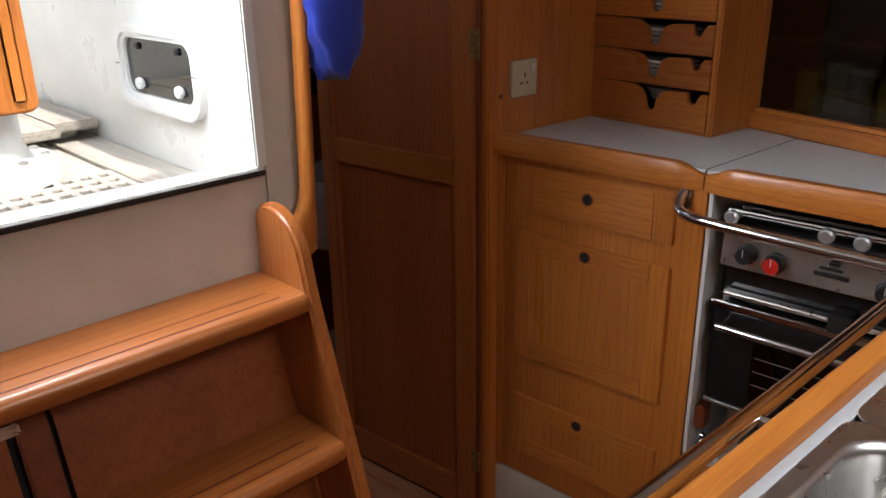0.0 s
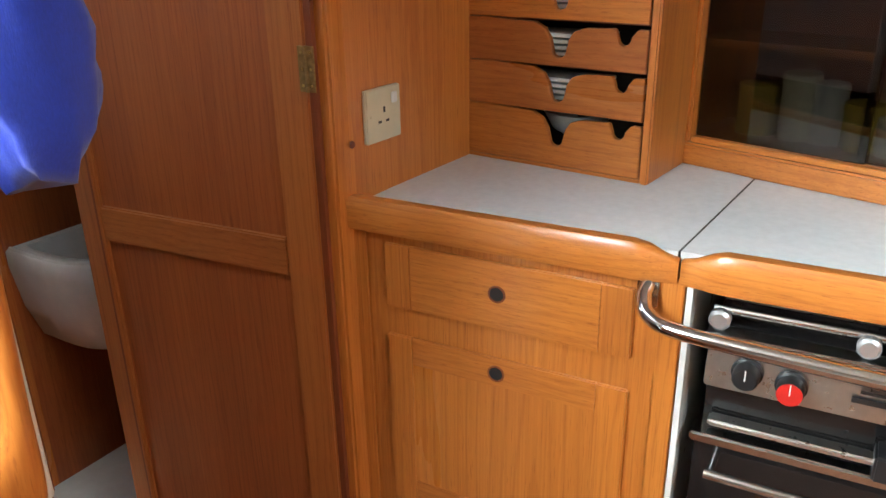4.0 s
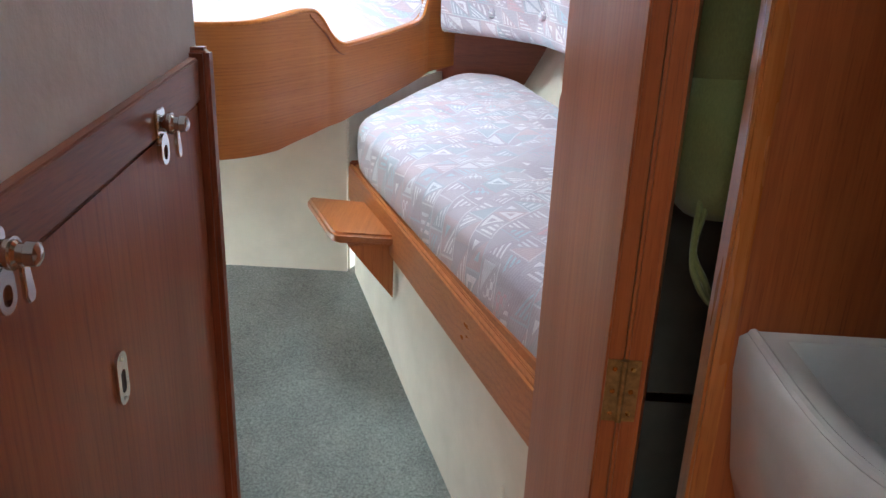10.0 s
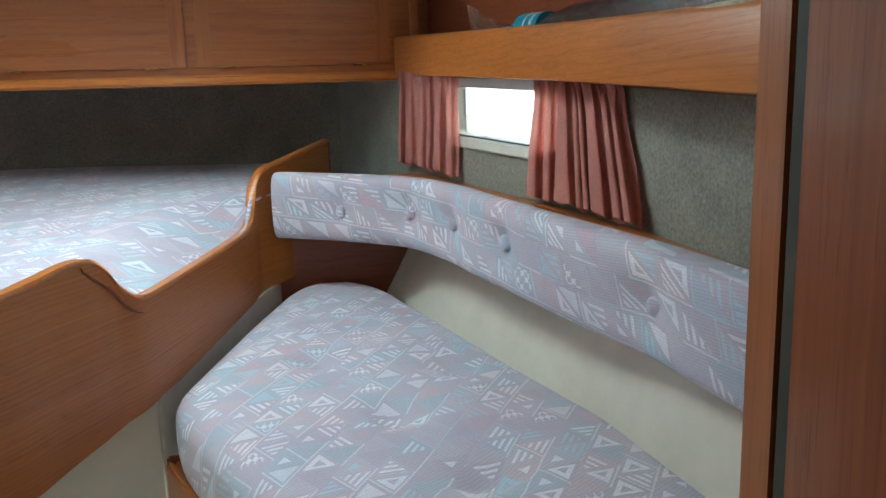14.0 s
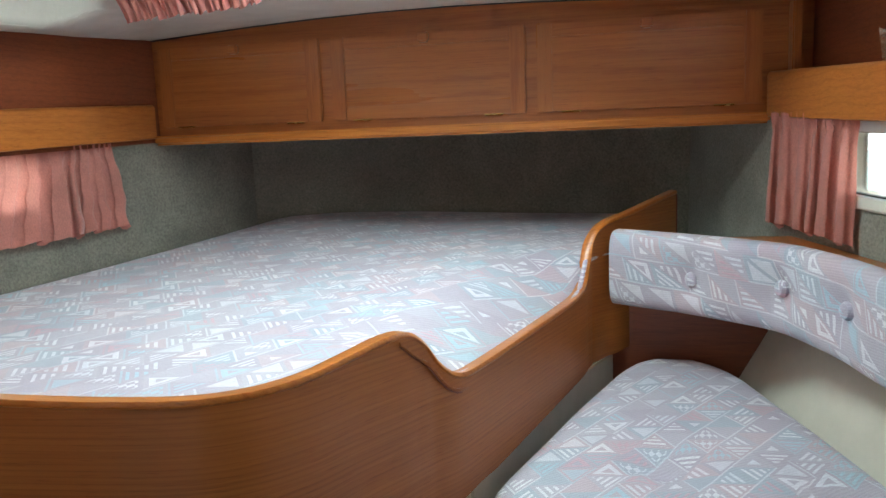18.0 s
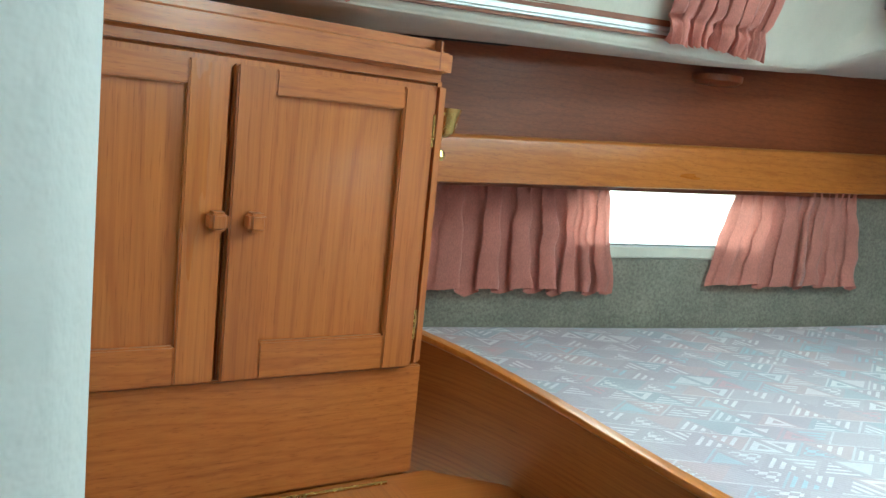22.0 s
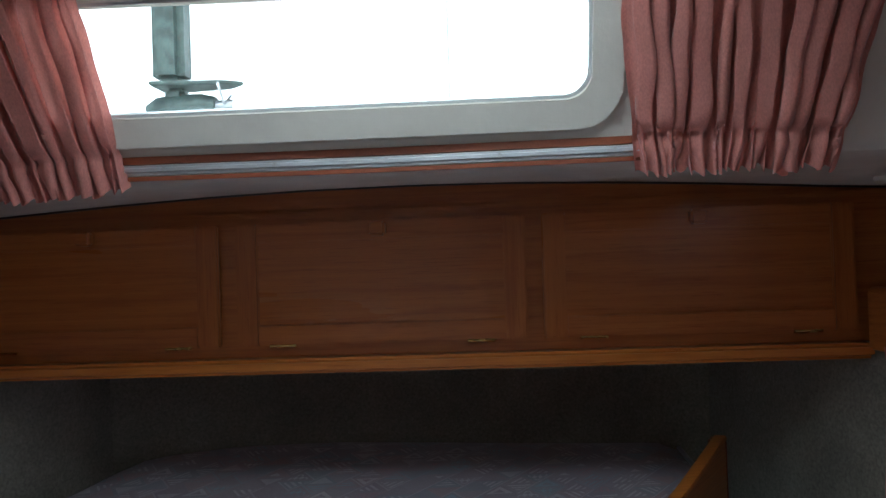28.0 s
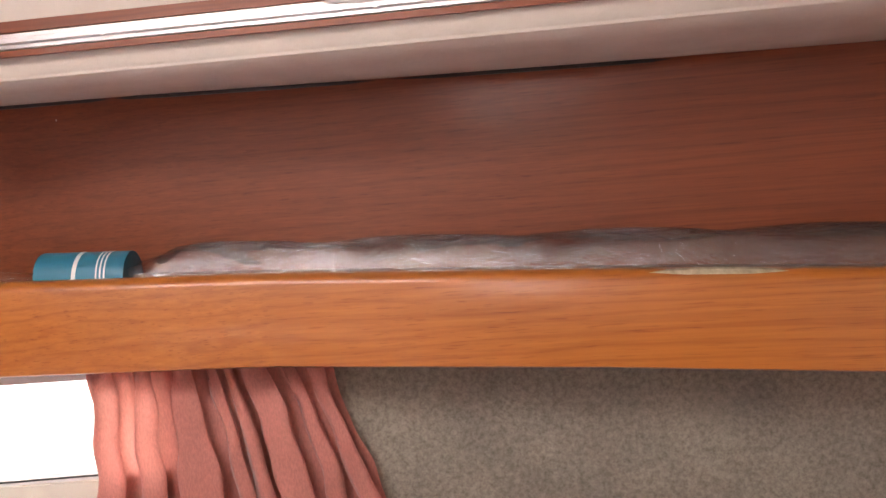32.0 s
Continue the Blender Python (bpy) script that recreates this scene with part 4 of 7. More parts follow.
for x, y in ((0.823, 1.145), (0.984, 1.20)):
    solid("wood_plug", lathe(((0.006, 0), (0.0055, 0.002), (0.001, 0.0022)), frame_at((x, 0.8285, y), (1, 0, 0), Z), 10), maho_z, "dark round wooden plug in the bulkhead", "wood plug")


def finger_hole_front(owner, name, s0, s1, z0, z1, hole, framed):
    """A framed front with a finger hole: boards round a sunk panel."""
    d = part(name, gb(s0 + 0.004, s1 - 0.004, z0 + 0.004, z1 - 0.004, 0.0005, 0.0062, 0.001), panel_front, owner)
    st = 0.046
    if framed:
        part("stile", gb(s0, s0 + st, z0, z1, 0.001, 0.0085, 0.0022), teak_z, d)
        part("stile", gb(s1 - st, s1, z0, z1, 0.001, 0.0085, 0.0022), teak_z, d)
        part("rail", gb(s0 + st - 0.001, s1 - st + 0.001, z1 - 0.050, z1, 0.001, 0.0081, 0.0018), teak_y, d)
        part("rail", gb(s0 + st - 0.001, s1 - st + 0.001, z0, z0 + 0.048, 0.001, 0.0081, 0.0018), teak_y, d)
    else:
        part("stile", gb(s0, s0 + st, z0, z1, 0.001, 0.0085, 0.0022), teak_z, d)
        part("stile", gb(s1 - st, s1, z0, z1, 0.001, 0.0085, 0.0022), teak_z, d)
        part("rail", gb(s0 + st - 0.001, s1 - st + 0.001, z0, z1, 0.001, 0.0082, 0.0018), teak_y, d)
    hs, hz = hole
    m = gf @ Matrix.Translation((hs, hz, 0.0080))
    part("finger_hole", put(plate([(0.0115 * math.cos(a), 0.0115 * math.sin(a)) for a in (2 * math.pi * k / 24 for k in range(24))], 0.001), m), black, d, "dark finger hole")
    part("hole_lip", put(ring([(0.014 * math.cos(a), 0.014 * math.sin(a)) for a in (2 * math.pi * k / 24 for k in range(24))], [(0.0112 * math.cos(a), 0.0112 * math.sin(a)) for a in (2 * math.pi * k / 24 for k in range(24))], 0.0016), m), maho_z, d)


cab = thing("galley_cabinet", "honey-coloured wooden galley cabinet with finger-hole drawer fronts", "cabinet", (0.95, 0.6, FLOOR))
part("carcass", gb(-0.052, 0.455, 0.152, CT - 0.035, -0.40, 0.0, 0.003), teak_z, cab)
part("side_strip", gb(-0.064, -0.03, 0.155, 1.018, 0.0005, 0.006, 0.003), teak_z, cab)
part("edge_strip", gb(0.430, 0.461, 0.155, 1.018, 0.0005, 0.004, 0.002), teak_z, cab)
part("toe_panel", gb(-0.062, 0.46, FLOOR, 0.150, -0.05, 0.003, 0.002), cream_paint, cab, "cream toe panel")
finger_hole_front(cab, "drawer_front", 0.002, 0.397, 0.888, 0.996, (0.195, 0.9465), False)
finger_hole_front(cab, "door", 0.002, 0.398, 0.510, 0.838, (0.195, 0.812), True)
finger_hole_front(cab, "drawer_front", 0.002, 0.400, 0.225, 0.396, (0.195, 0.372), True)

top = thing("galley_worktop", "pale grey laminate worktop with wooden fiddle rail", "worktop", (1.0, 0.5, CT))
wt = [(0.84, 0.838), (0.876, 0.338), (1.25, 0.325), (1.31, 0.47), (1.31, 0.838)]
part("laminate", plate([(x, min(y, 0.826)) for x, y in wt], 0.03, Matrix.Translation((0, 0, CT - 0.03))), laminate, top)
part("laminate", plate([(0.878, 0.3355), (0.925, -0.60), (1.05, -0.60), (1.25, 0.3225)], 0.03, Matrix.Translation((0, 0, CT - 0.03))), laminate, top)
prof = [(-0.012, -0.040), (0.012, -0.040), (0.014, -0.034), (0.014, 0.004), (0.009, 0.012), (-0.006, 0.013), (-0.012, 0.008)]


def fiddle(name, sa, sb, rise_a, rise_b, owner):
    """A rounded rail along the worktop's edge whose ends sweep down to the worktop."""
    bm = bmesh.new()
    rows = []
    n = 26
    for k in range(n + 1):
        s = lerp(sa, sb, k / n)
        e = 1.0
        if rise_a:
            e = min(e, max(0.0, (s - sa) / 0.055))
        if rise_b:
            e = min(e, max(0.0, (sb - s) / 0.055))
        e = e * e * (3 - 2 * e)
        rows.append([bm.verts.new(gf @ Vector((s, CT + (b * (0.25 + 0.75 * e) - 0.010 * (1 - e) if b > 0 else b), a + 0.002 - 0.010 * (1 - e) * (a > 0)))) for a, b in prof])
    m = len(prof)
    for a, b in zip(rows, rows[1:]):
        for j in range(m):
            bm.faces.new((a[j], a[(j + 1) % m], b[(j + 1) % m], b[j]))
    bm.faces.new(rows[0][::-1])
    bm.faces.new(rows[-1])
    bmesh.ops.recalc_face_normals(bm, faces=bm.faces[:])
    return part(name, bm, teak_y, owner, angle=50)


part("seam", plate([(0.876, 0.3382), (0.877, 0.3352), (1.25, 0.3222), (1.25, 0.3252)], 0.0302, Matrix.Translation((0, 0, CT - 0.03))), black, top, "dark joint in the laminate")
fiddle("fiddle_rail", -0.066, 0.449, False, True, top)
fiddle("fiddle_rail", 0.452, 0.935, True, True, top)

# drawer block on the worktop
RO = Vector((1.157, 0.826, 0))
rf = frame_at(RO, (-0.0755, -0.997, 0), Z)
RL = 0.346


def rb(s0, s1, z0, z1, o0, o1, bevel=0.002):
    return put(B((s0, s1, z0, z1, o0, o1), bevel=bevel), rf)


rack = thing("cutlery_drawers", "wooden block of small plate drawers with notched fronts", "drawer unit", (1.2, 0.65, CT))
# near-black back board: painted shade behind the drawer fronts
part("body", rb(0.0, RL, CT, 1.62, -0.15, -0.13, 0.001), void_shade, rack, "drawer block inside, painted near-black as shade")
part("upper_face", rb(0.0, RL, 1.456, 1.66, -0.13, -0.006, 0.001), teak_z, rack)
for z in (1.151, 1.228, 1.3025, 1.3795, 1.4535):
    part("runner", rb(0.0, RL, z - 0.001, z + 0.001, -0.128, -0.012, 0.0), maho_y, rack)
part("end_panel", rb(RL + 0.001, RL + 0.016, CT - 0.001, 1.66, -0.158, 0.004, 0.003), teak_z, rack)
part("side_post", rb(-0.018, -0.001, CT, 1.66, -0.15, 0.003, 0.003), teak_z, rack)
part("foot_strip", rb(0.0, RL, CT, CT + 0.006, -0.015, 0.0, 0.001), teak_y, rack)
for k in range(5):
    z0 = (1.059, 1.153, 1.230, 1.305, 1.382)[k]
    z1 = (1.149, 1.226, 1.300, 1.377, 1.45)[k]
    big = 0.19
    pts = [(0.004, z0), (RL - 0.003, z0), (RL - 0.003, z1 - 0.004), (0.325, z1 - 0.004)]
    for a in range(0, 181, 30):
        pts.append((0.303 + 0.012 * math.cos(radians(a)), z1 - 0.016 - 0.014 * math.sin(radians(a))))
    pts += [(0.286, z1 - 0.004), (0.235, z1 - 0.006), (0.215, z1 - 0.012), (0.205, z1 - 0.026)]
    for a in range(0, 181, 30):
        pts.append((0.188 + 0.013 * math.cos(radians(a)), z1 - 0.044 - 0.013 * math.sin(radians(a))))
    pts += [(0.170, z1 - 0.026), (0.160, z1 - 0.010), (0.140, z1), (0.06, z1 + 0.003), (0.004, z1 + 0.003)]
    d = part("drawer_front", put(plate(pts, 0.012, None, 0.0015), rf @ Matrix.Translation((0, 0, -0.013))), red_y if k in (1, 2) else teak_y, rack)
    if k:
        for j in range(4):
            part("plate_edge", rb(0.10, 0.25, z1 - 0.056 + 0.010 * j, z1 - 0.050 + 0.010 * j, -0.10, -0.02, 0.001), white_plastic, d, "stacked pale plate")
    else:
        part("bowl", lathe(((0.02, 0), (0.045, 0.015), (0.062, 0.045), (0.060, 0.046), (0.042, 0.018), (0.0, 0.006)), rf @ Matrix.Translation((0.185, z0 + 0.035, -0.09)) @ Matrix.Rotation(radians(-90), 4, "X"), 20), grey_plastic, d, "pale grey bowl")

# glazed cupboard behind the worktop
CO = Vector((1.291, 0.470, 0))
cf = frame_at(CO, unit((1.291, 0.470, 0), (1.151, -0.09, 0)), Z)


def cb(s0, s1, z0, z1, o0, o1, bevel=0.002):
    return put(B((s0, s1, z0, z1, o0, o1), bevel=bevel), cf)


cup = thing("glazed_cupboard", "wooden cupboard with smoked sliding glass doors", "cupboard", (1.3, 0.2, CT))
part("bottom_rail", cb(-0.005, 1.25, CT + 0.001, 1.092, -0.02, 0.006, 0.004), teak_y, cup)
part("upper_rail", cb(-0.005, 1.25, 1.42, 1.50, -0.02, 0.006, 0.004), teak_y, cup)
part("stile", cb(-0.005, 0.026, 1.093, 1.419, -0.02, 0.005, 0.003), teak_z, cup)
part("stile", cb(0.570, 0.60, 1.093, 1.419, -0.02, 0.005, 0.003), teak_z, cup)
part("stile", cb(0.63, 0.66, 1.093, 1.419, -0.02, 0.005, 0.003), teak_z, cup)
part("bead", cb(0.027, 0.569, 1.093, 1.103, -0.016, 0.002, 0.002), teak_y, cup)
for s0, s1, o in ((0.03, 0.31, -0.012), (0.295, 0.566, -0.020), (0.664, 1.2, -0.015)):
    g = part("glass_door", cb(s0, s1, 1.104, 1.418, o - 0.004, o, 0.0), smoky_glass, cup, "smoked glass sliding door")
    g.visible_shadow = False
part("back", cb(0.0, 1.25, CT + 0.001, 1.50, -0.20, -0.19, 0.0), maho_z, cup)
part("shelf", cb(0.0, 1.25, 1.255, 1.267, -0.188, -0.03, 0.0), red_y, cup)
part("upper_panel", cb(-0.005, 1.25, 1.501, CEIL, -0.02, 0.0, 0.0), teak_z, cup)
part("floor_board", cb(0.0, 1.25, CT + 0.042, CT + 0.05, -0.188, -0.022, 0.0), red_y, cup)
for s, r, h, mt, nm, lb in ((0.09, 0.035, 0.085, yellow_can, "tin", "yellow tin behind the smoked glass"), (0.33, 0.042, 0.06, ivory, "tub", "cream lidded tub behind the smoked glass"), (0.21, 0.026, 0.10, grey_plastic, "jar", "pale jar behind the smoked glass"), (0.45, 0.03, 0.08, red_plastic, "tin", "reddish tin behind the smoked glass"), (0.16, 0.03, 0.11, ivory, "mug", "cream mug behind the smoked glass"), (0.27, 0.034, 0.075, yellow_can, "mug", "ochre mug behind the smoked glass"), (0.39, 0.03, 0.07, yellow_can, "mug", "ochre mug behind the smoked glass"), (0.51, 0.036, 0.12, ivory, "jar", "cream storage jar behind the smoked glass"), (0.75, 0.036, 0.12, grey_plastic, "jar", "pale jar behind the smoked glass")):
    solid(nm, lathe(((r, 0), (r, h * 0.8), (r * 1.04, h * 0.82), (r * 1.04, h), (r * 0.9, h + 0.002)), cf @ Matrix.Translation((s, CT + 0.05, -0.11)) @ Matrix.Rotation(radians(-90), 4, "X"), 20), mt, lb, nm)

# cooker in its white recess
rec = thing("cooker_recess", "white lined recess round the cooker", "recess", (1.1, 0.1, 0.4), kind="structure")
part("side_wall", gb(0.462, 0.470, 0.42, CT - 0.032, -0.42, 0.0, 0.0), gelcoat, rec)
part("back_wall", gb(0.470, 1.30, 0.42, CT - 0.032, -0.42, -0.41, 0.0), gelcoat, rec)
part("shelf", gb(0.462, 1.30, 0.405, 0.42, -0.42, -0.002, 0.0), laminate, rec)
part("front_panel", gb(0.462, 1.30, FLOOR, 0.404, -0.42, -0.004, 0.0), teak_y, rec)
part("far_wall", gb(1.30, 1.31, 0.42, CT - 0.032, -0.42, 0.0, 0.0), gelcoat, rec)
part("stop_block", gb(0.471, 0.492, 0.475, 0.53, -0.06, -0.02, 0.004), maho_z, rec)

cook = thing("gas_cooker", "black and steel gimballed marine gas cooker", "cooker", (1.05, 0.05, 0.55))
S0, S1 = 0.496, 1.02
part("body", gb(S0, S1, 0.555, 0.868, -0.36, -0.035, 0.004), smoked, cook)
part("top_body", gb(S0, S1, 0.868, 0.948, -0.36, -0.012, 0.004), smoked, cook)
pnl = part("control_panel", put(B((S0, S1, 0, 0.074, 0, 0.006), bevel=0.002), gf @ Matrix.Translation((0, 0.871, -0.006)) @ Matrix.Rotation(radians(-6), 4, "X")), steel, cook, "brushed steel control panel")
for s, z, red in ((0.549, 0.906, 0), (0.603, 0.901, 1), (0.796, 0.896, 0), (0.850, 0.889, 1)):
    m = gf @ Matrix.Translation((s, z, 0.0))
    kb = part("knob", lathe(((0.020, 0.0), (0.020, 0.006), (0.017, 0.008), (0.0165, 0.024), (0.014, 0.027), (0.002, 0.0275)), m, 22), black, cook, "black control knob")
    if red:
        part("knob_cap", lathe(((0.0155, 0.0275), (0.0155, 0.0295), (0.002, 0.030)), m, 22), red_plastic, kb, "red knob cap")
    part("pointer", put(B((-0.0008, 0.0008, 0.0, 0.015, 0.0276, 0.031 if red else 0.0282)), m), white_plastic, kb)
LABEL_M = gf @ Matrix.Translation((0.672, 0.896, 0.0015))
for k, (x, w, z, h) in enumerate(((0.0, 0.060, 0.0, 0.008), (0.008, 0.040, 0.014, 0.0045), (0.022, 0.020, 0.024, 0.005), (0.026, 0.014, 0.031, 0.004))):
    part("printed_bar", put(B((x, x + w, z, z + h, 0.0, 0.0008)), LABEL_M), black, pnl)
part("brow", gb(S0 - 0.004, S1, 0.944, 0.952, -0.03, 0.004, 0.002), chrome, cook)
part("grill_slot", gb(S0 + 0.02, S1, 0.80, 0.866, -0.20, -0.034, 0.0), smoked, cook)
part("grill_pan_edge", gb(S0 + 0.01, S1, 0.806, 0.816, -0.03, -0.005, 0.003), steel, cook)
part("grill_grip", gb(0.71, 0.75, 0.795, 0.832, -0.03, 0.012, 0.003), black, cook)
dr = part("oven_door", gb(S0 - 0.004, S1, 0.566, 0.785, -0.034, -0.006, 0.004), smoked, cook, "black oven door")
part("door_top_trim", gb(S0 - 0.010, S1, 0.783, 0.798, -0.034, 0.006, 0.003), chrome, dr)
part("door_frame_trim", gb(S0 - 0.004, S1, 0.560, 0.568, -0.03, -0.003, 0.001), steel, dr)
part("oven_glass", gb(S0 + 0.085, S1 - 0.03, 0.60, 0.72, -0.0065, -0.0045, 0.001), tinted, dr, "dark oven window")
for z in (0.63, 0.66, 0.69):
    part("oven_shelf_wire", gb(S0 + 0.09, S1 - 0.035, z, z + 0.0018, -0.0044, -0.0036, 0.0), steel, dr)
part("oven_handle", tube([gf @ Vector(p) for p in ((0.515, 0.752, 0.028), (0.60, 0.752, 0.030), (0.95, 0.750, 0.028))], 0.007, 12), chrome, dr)
for s in (0.522, 0.945):
    part("handle_foot", tube([gf @ Vector((s, 0.751, -0.008)), gf @ Vector((s, 0.751, 0.028))], 0.005, 10), chrome, dr)
for j, o in enumerate((-0.03, -0.075, -0.12, -0.165, -0.21, -0.255)):
    part("pan_bar", tube([gf @ Vector((S0 + 0.006, 0.972, o)), gf @ Vector((S1 - 0.01, 0.972, o))], 0.0035, 8), steel, cook)
for s in (S0 + 0.01, 0.68, 0.74, 0.885):
    part("fiddle_post", tube([gf @ Vector((s, 0.95, -0.02)), gf @ Vector((s, 0.978, -0.02))], 0.005, 8), steel, cook)
    part("fiddle_knob", lathe(((0.012, -0.004), (0.014, 0.0), (0.014, 0.010), (0.010, 0.014)), gf @ Matrix.Translation((s, 0.968, -0.016)), 18), alu, cook)
part("front_bar", tube([gf @ Vector((S0, 0.979, -0.02)), gf @ Vector((S1, 0.979, -0.02))], 0.004, 8), chrome, cook)
bolt = part("gimbal_bolt", tube([gf @ Vector((0.488, 0.455, -0.03)), gf @ Vector((0.535, 0.455, -0.03))], 0.009, 12), chrome, cook)
part("bolt_lever", tube([gf @ Vector((0.51, 0.46, -0.028)), gf @ Vector((0.505, 0.475, -0.004))], 0.004, 8), chrome, bolt)
part("bolt_foot", gb(0.485, 0.54, 0.420, 0.447, -0.045, -0.015, 0.003), chrome, bolt)
part("gimbal_foot", gb(0.53, 0.56, 0.42, 0.556, -0.30, -0.05, 0.002), steel, cook)
part("gimbal_foot", gb(0.95, 0.98, 0.42, 0.556, -0.30, -0.05, 0.002), steel, cook)

# chrome crash bar round the corner
bar = thing("crash_bar", "polished chrome crash bar in front of the cooker", "grab rail", (0.8, 0.1, 0.98))
pts = [gf @ Vector(p) for p in ((0.412, 1.006, 0.006), (0.412, 0.995, 0.022), (0.425, 0.980, 0.045), (0.47, 0.974, 0.062), (0.62, 0.970, 0.068), (0.78, 0.966, 0.068))]
pts += [Vector(p) for p in ((0.822, -0.045, 0.967), (0.800, -0.072, 0.973), (0.755, -0.082, 0.978), (0.60, -0.087, 0.983), (0.195, -0.092, 0.997), (-0.07, -0.090, 1.003))]
part("tube", tube(smooth_path(pts, 7), 0.0105, 14), chrome, bar, angle=60)
part("bracket", gb(0.398, 0.427, 0.972, 1.016, 0.0005, 0.006, 0.002), chrome, bar)
for z in (0.978, 1.010):
    part("screw", lathe(((0.004, 0.006), (0.003, 0.008)), gf @ Matrix.Translation((0.412, z, 0)), 10), steel, bar)
for x in (0.205, 0.74):
    part("stand_off", tube(((x, -0.090, 0.994), (x, -0.146 - 0.03 * x, 0.994)), 0.007, 10), chrome, bar)
    part("flange", lathe(((0.016, 0), (0.015, 0.004), (0.008, 0.006)), frame_at((x, -0.142 - 0.033 * x, 0.994), (-1, 0, 0), Z), 14), chrome, bar)

# peninsula with the sinks
pen = thing("sink_peninsula", "galley peninsula with wooden edge and pale laminate top", "counter", (0.3, -0.4, FLOOR))
pe = frame_at((-0.10, -0.139, 0), (0.9, -0.03, 0), Z)          # z points forward


def pb(s0, s1, z0, z1, o0, o1, bevel=0.002):
    return put(B((s0, s1, z0, z1, o0, o1), bevel=bevel), pe)


part("front", pb(0.03, 0.985, FLOOR, CT - 0.034, 0.004, 0.03, 0.0), teak_z, pen)
part("edge_rail", sweep([pe @ Vector((s, CT, 0.0)) for s in np.linspace(-0.02, 0.965, 20)], [(0.0, -0.034), (0.031, -0.034), (0.032, 0.004), (0.027, 0.011), (0.005, 0.011), (-0.001, 0.004)]), teak_x, pen)
part("laminate", pb(0.398, 0.99, CT - 0.03, CT + 0.002, 0.033, 0.50, 0.0), laminate, pen)
part("laminate", pb(-0.02, 0.398, CT - 0.03, CT + 0.001, 0.033, 0.047, 0.0), laminate, pen)
part("body", pb(0.03, 0.98, FLOOR, 0.85, 0.031, 0.48, 0.0), teak_z, pen)
sink = thing("double_sink", "stainless steel double sink let into the peninsula", "sink", (0.1, -0.4, CT))


def bowl(cx, cy, w, h):
    bm = bmesh.new()
    loops = []
    for inset, z in ((-0.005, 0.005), (0.0, 0.004), (0.004, -0.004), (0.008, -0.06), (0.012, -0.125), (0.022, -0.14), (0.034, -0.142)):
        loops.append([bm.verts.new(pe @ Vector((cx + px, CT + z, cy + py))) for px, py in rounded(w - 2 * inset, h - 2 * inset, max(0.008, 0.042 - inset * 0.6), 7, inset, inset)])
    n = len(loops[0])
    for a, b in zip(loops, loops[1:]):
        for j in range(n):
            bm.faces.new((a[j], a[(j + 1) % n], b[(j + 1) % n], b[j]))
    bm.faces.new(loops[-1])
    bmesh.ops.recalc_face_normals(bm, faces=bm.faces[:])
    return bm


def sink_rim():
    bm = bmesh.new()
    for o, i in ((rounded(0.262, 0.42, 0.02, 7, 0.012, 0.046), rounded(0.232, 0.324, 0.045, 7, 0.030, 0.062)), (rounded(0.122, 0.42, 0.02, 7, 0.275, 0.046), rounded(0.102, 0.324, 0.045, 7, 0.286, 0.062))):
        vo = [[bm.verts.new(pe @ Vector((x, CT + z, y))) for x, y in line] for line, z in ((o, 0.0015), (o, 0.0045), (i, 0.0045))]
        n = len(o)
        for a, b in zip(vo, vo[1:]):
            for j in range(n):
                bm.faces.new((a[j], a[(j + 1) % n], b[(j + 1) % n], b[j]))
    bmesh.ops.recalc_face_normals(bm, faces=bm.faces[:])
    return bm


part("rim", sink_rim(), steel, sink)
part("bowl", bowl(0.034, 0.066, 0.224, 0.316), steel, sink, angle=60)
part("bowl", bowl(0.290, 0.066, 0.094, 0.316), steel, sink, angle=60)
for s in (0.146, 0.337):
    part("drain", lathe(((0.01, 0), (0.009, 0.003), (0.004, 0.001)), pe @ Matrix.Translation((s, CT - 0.1415, 0.22)) @ Matrix.Rotation(radians(-90), 4, "X"), 18), chrome, sink)

# washroom door, standing open along the passage
D0, DU = Vector((0.7805, 0.868, 0)), unit((0.7805, 0.868, 0), (0.7165, 1.40, 0))
df = frame_at(D0, DU, Z)                        # z of it points outboard
DL = 0.538
door = thing("door_washroom", "open reddish wooden frame-and-panel washroom door", "door", (0.75, 1.1, 0.0))


def db(s0, s1, z0, z1, o0, o1, bevel=0.002):
    return put(B((s0, s1, z0, z1, -o1, -o0), bevel=bevel), df)


part("panel", db(0.06, DL - 0.05, 0.06, 1.70, -0.016, -0.009, 0.0), dk_z, door)
part("hinge_stile", db(0.002, 0.068, -0.024, 1.74, -0.026, 0.0, 0.003), stile_z, door)
part("lock_stile", db(DL - 0.058, DL, -0.024, 1.74, -0.026, 0.0, 0.004), stile_z, door)
part("middle_rail", db(0.0685, DL - 0.0585, 0.921, 0.988, -0.024, -0.0008, 0.003), stile_y, door)
part("bottom_rail", db(0.0685, DL - 0.0585, -0.024, 0.075, -0.024, -0.0008, 0.003), stile_y, door)
part("top_rail", db(0.0685, DL - 0.0585, 1.66, 1.74, -0.024, -0.0008, 0.003), stile_y, door)
part("edge_groove", db(DL - 0.050, DL - 0.046, 0.01, 1.738, 0.0, 0.0006, 0.0), maho_z, door)
dh = frame_at(D0 + Vector((-0.001, -0.002, 0)), -DU, Z)
for z in (1.262, 0.16):
    brass_hinge(door, dh @ Matrix.Translation((0, z, 0.001)), 0.066, 0.028)

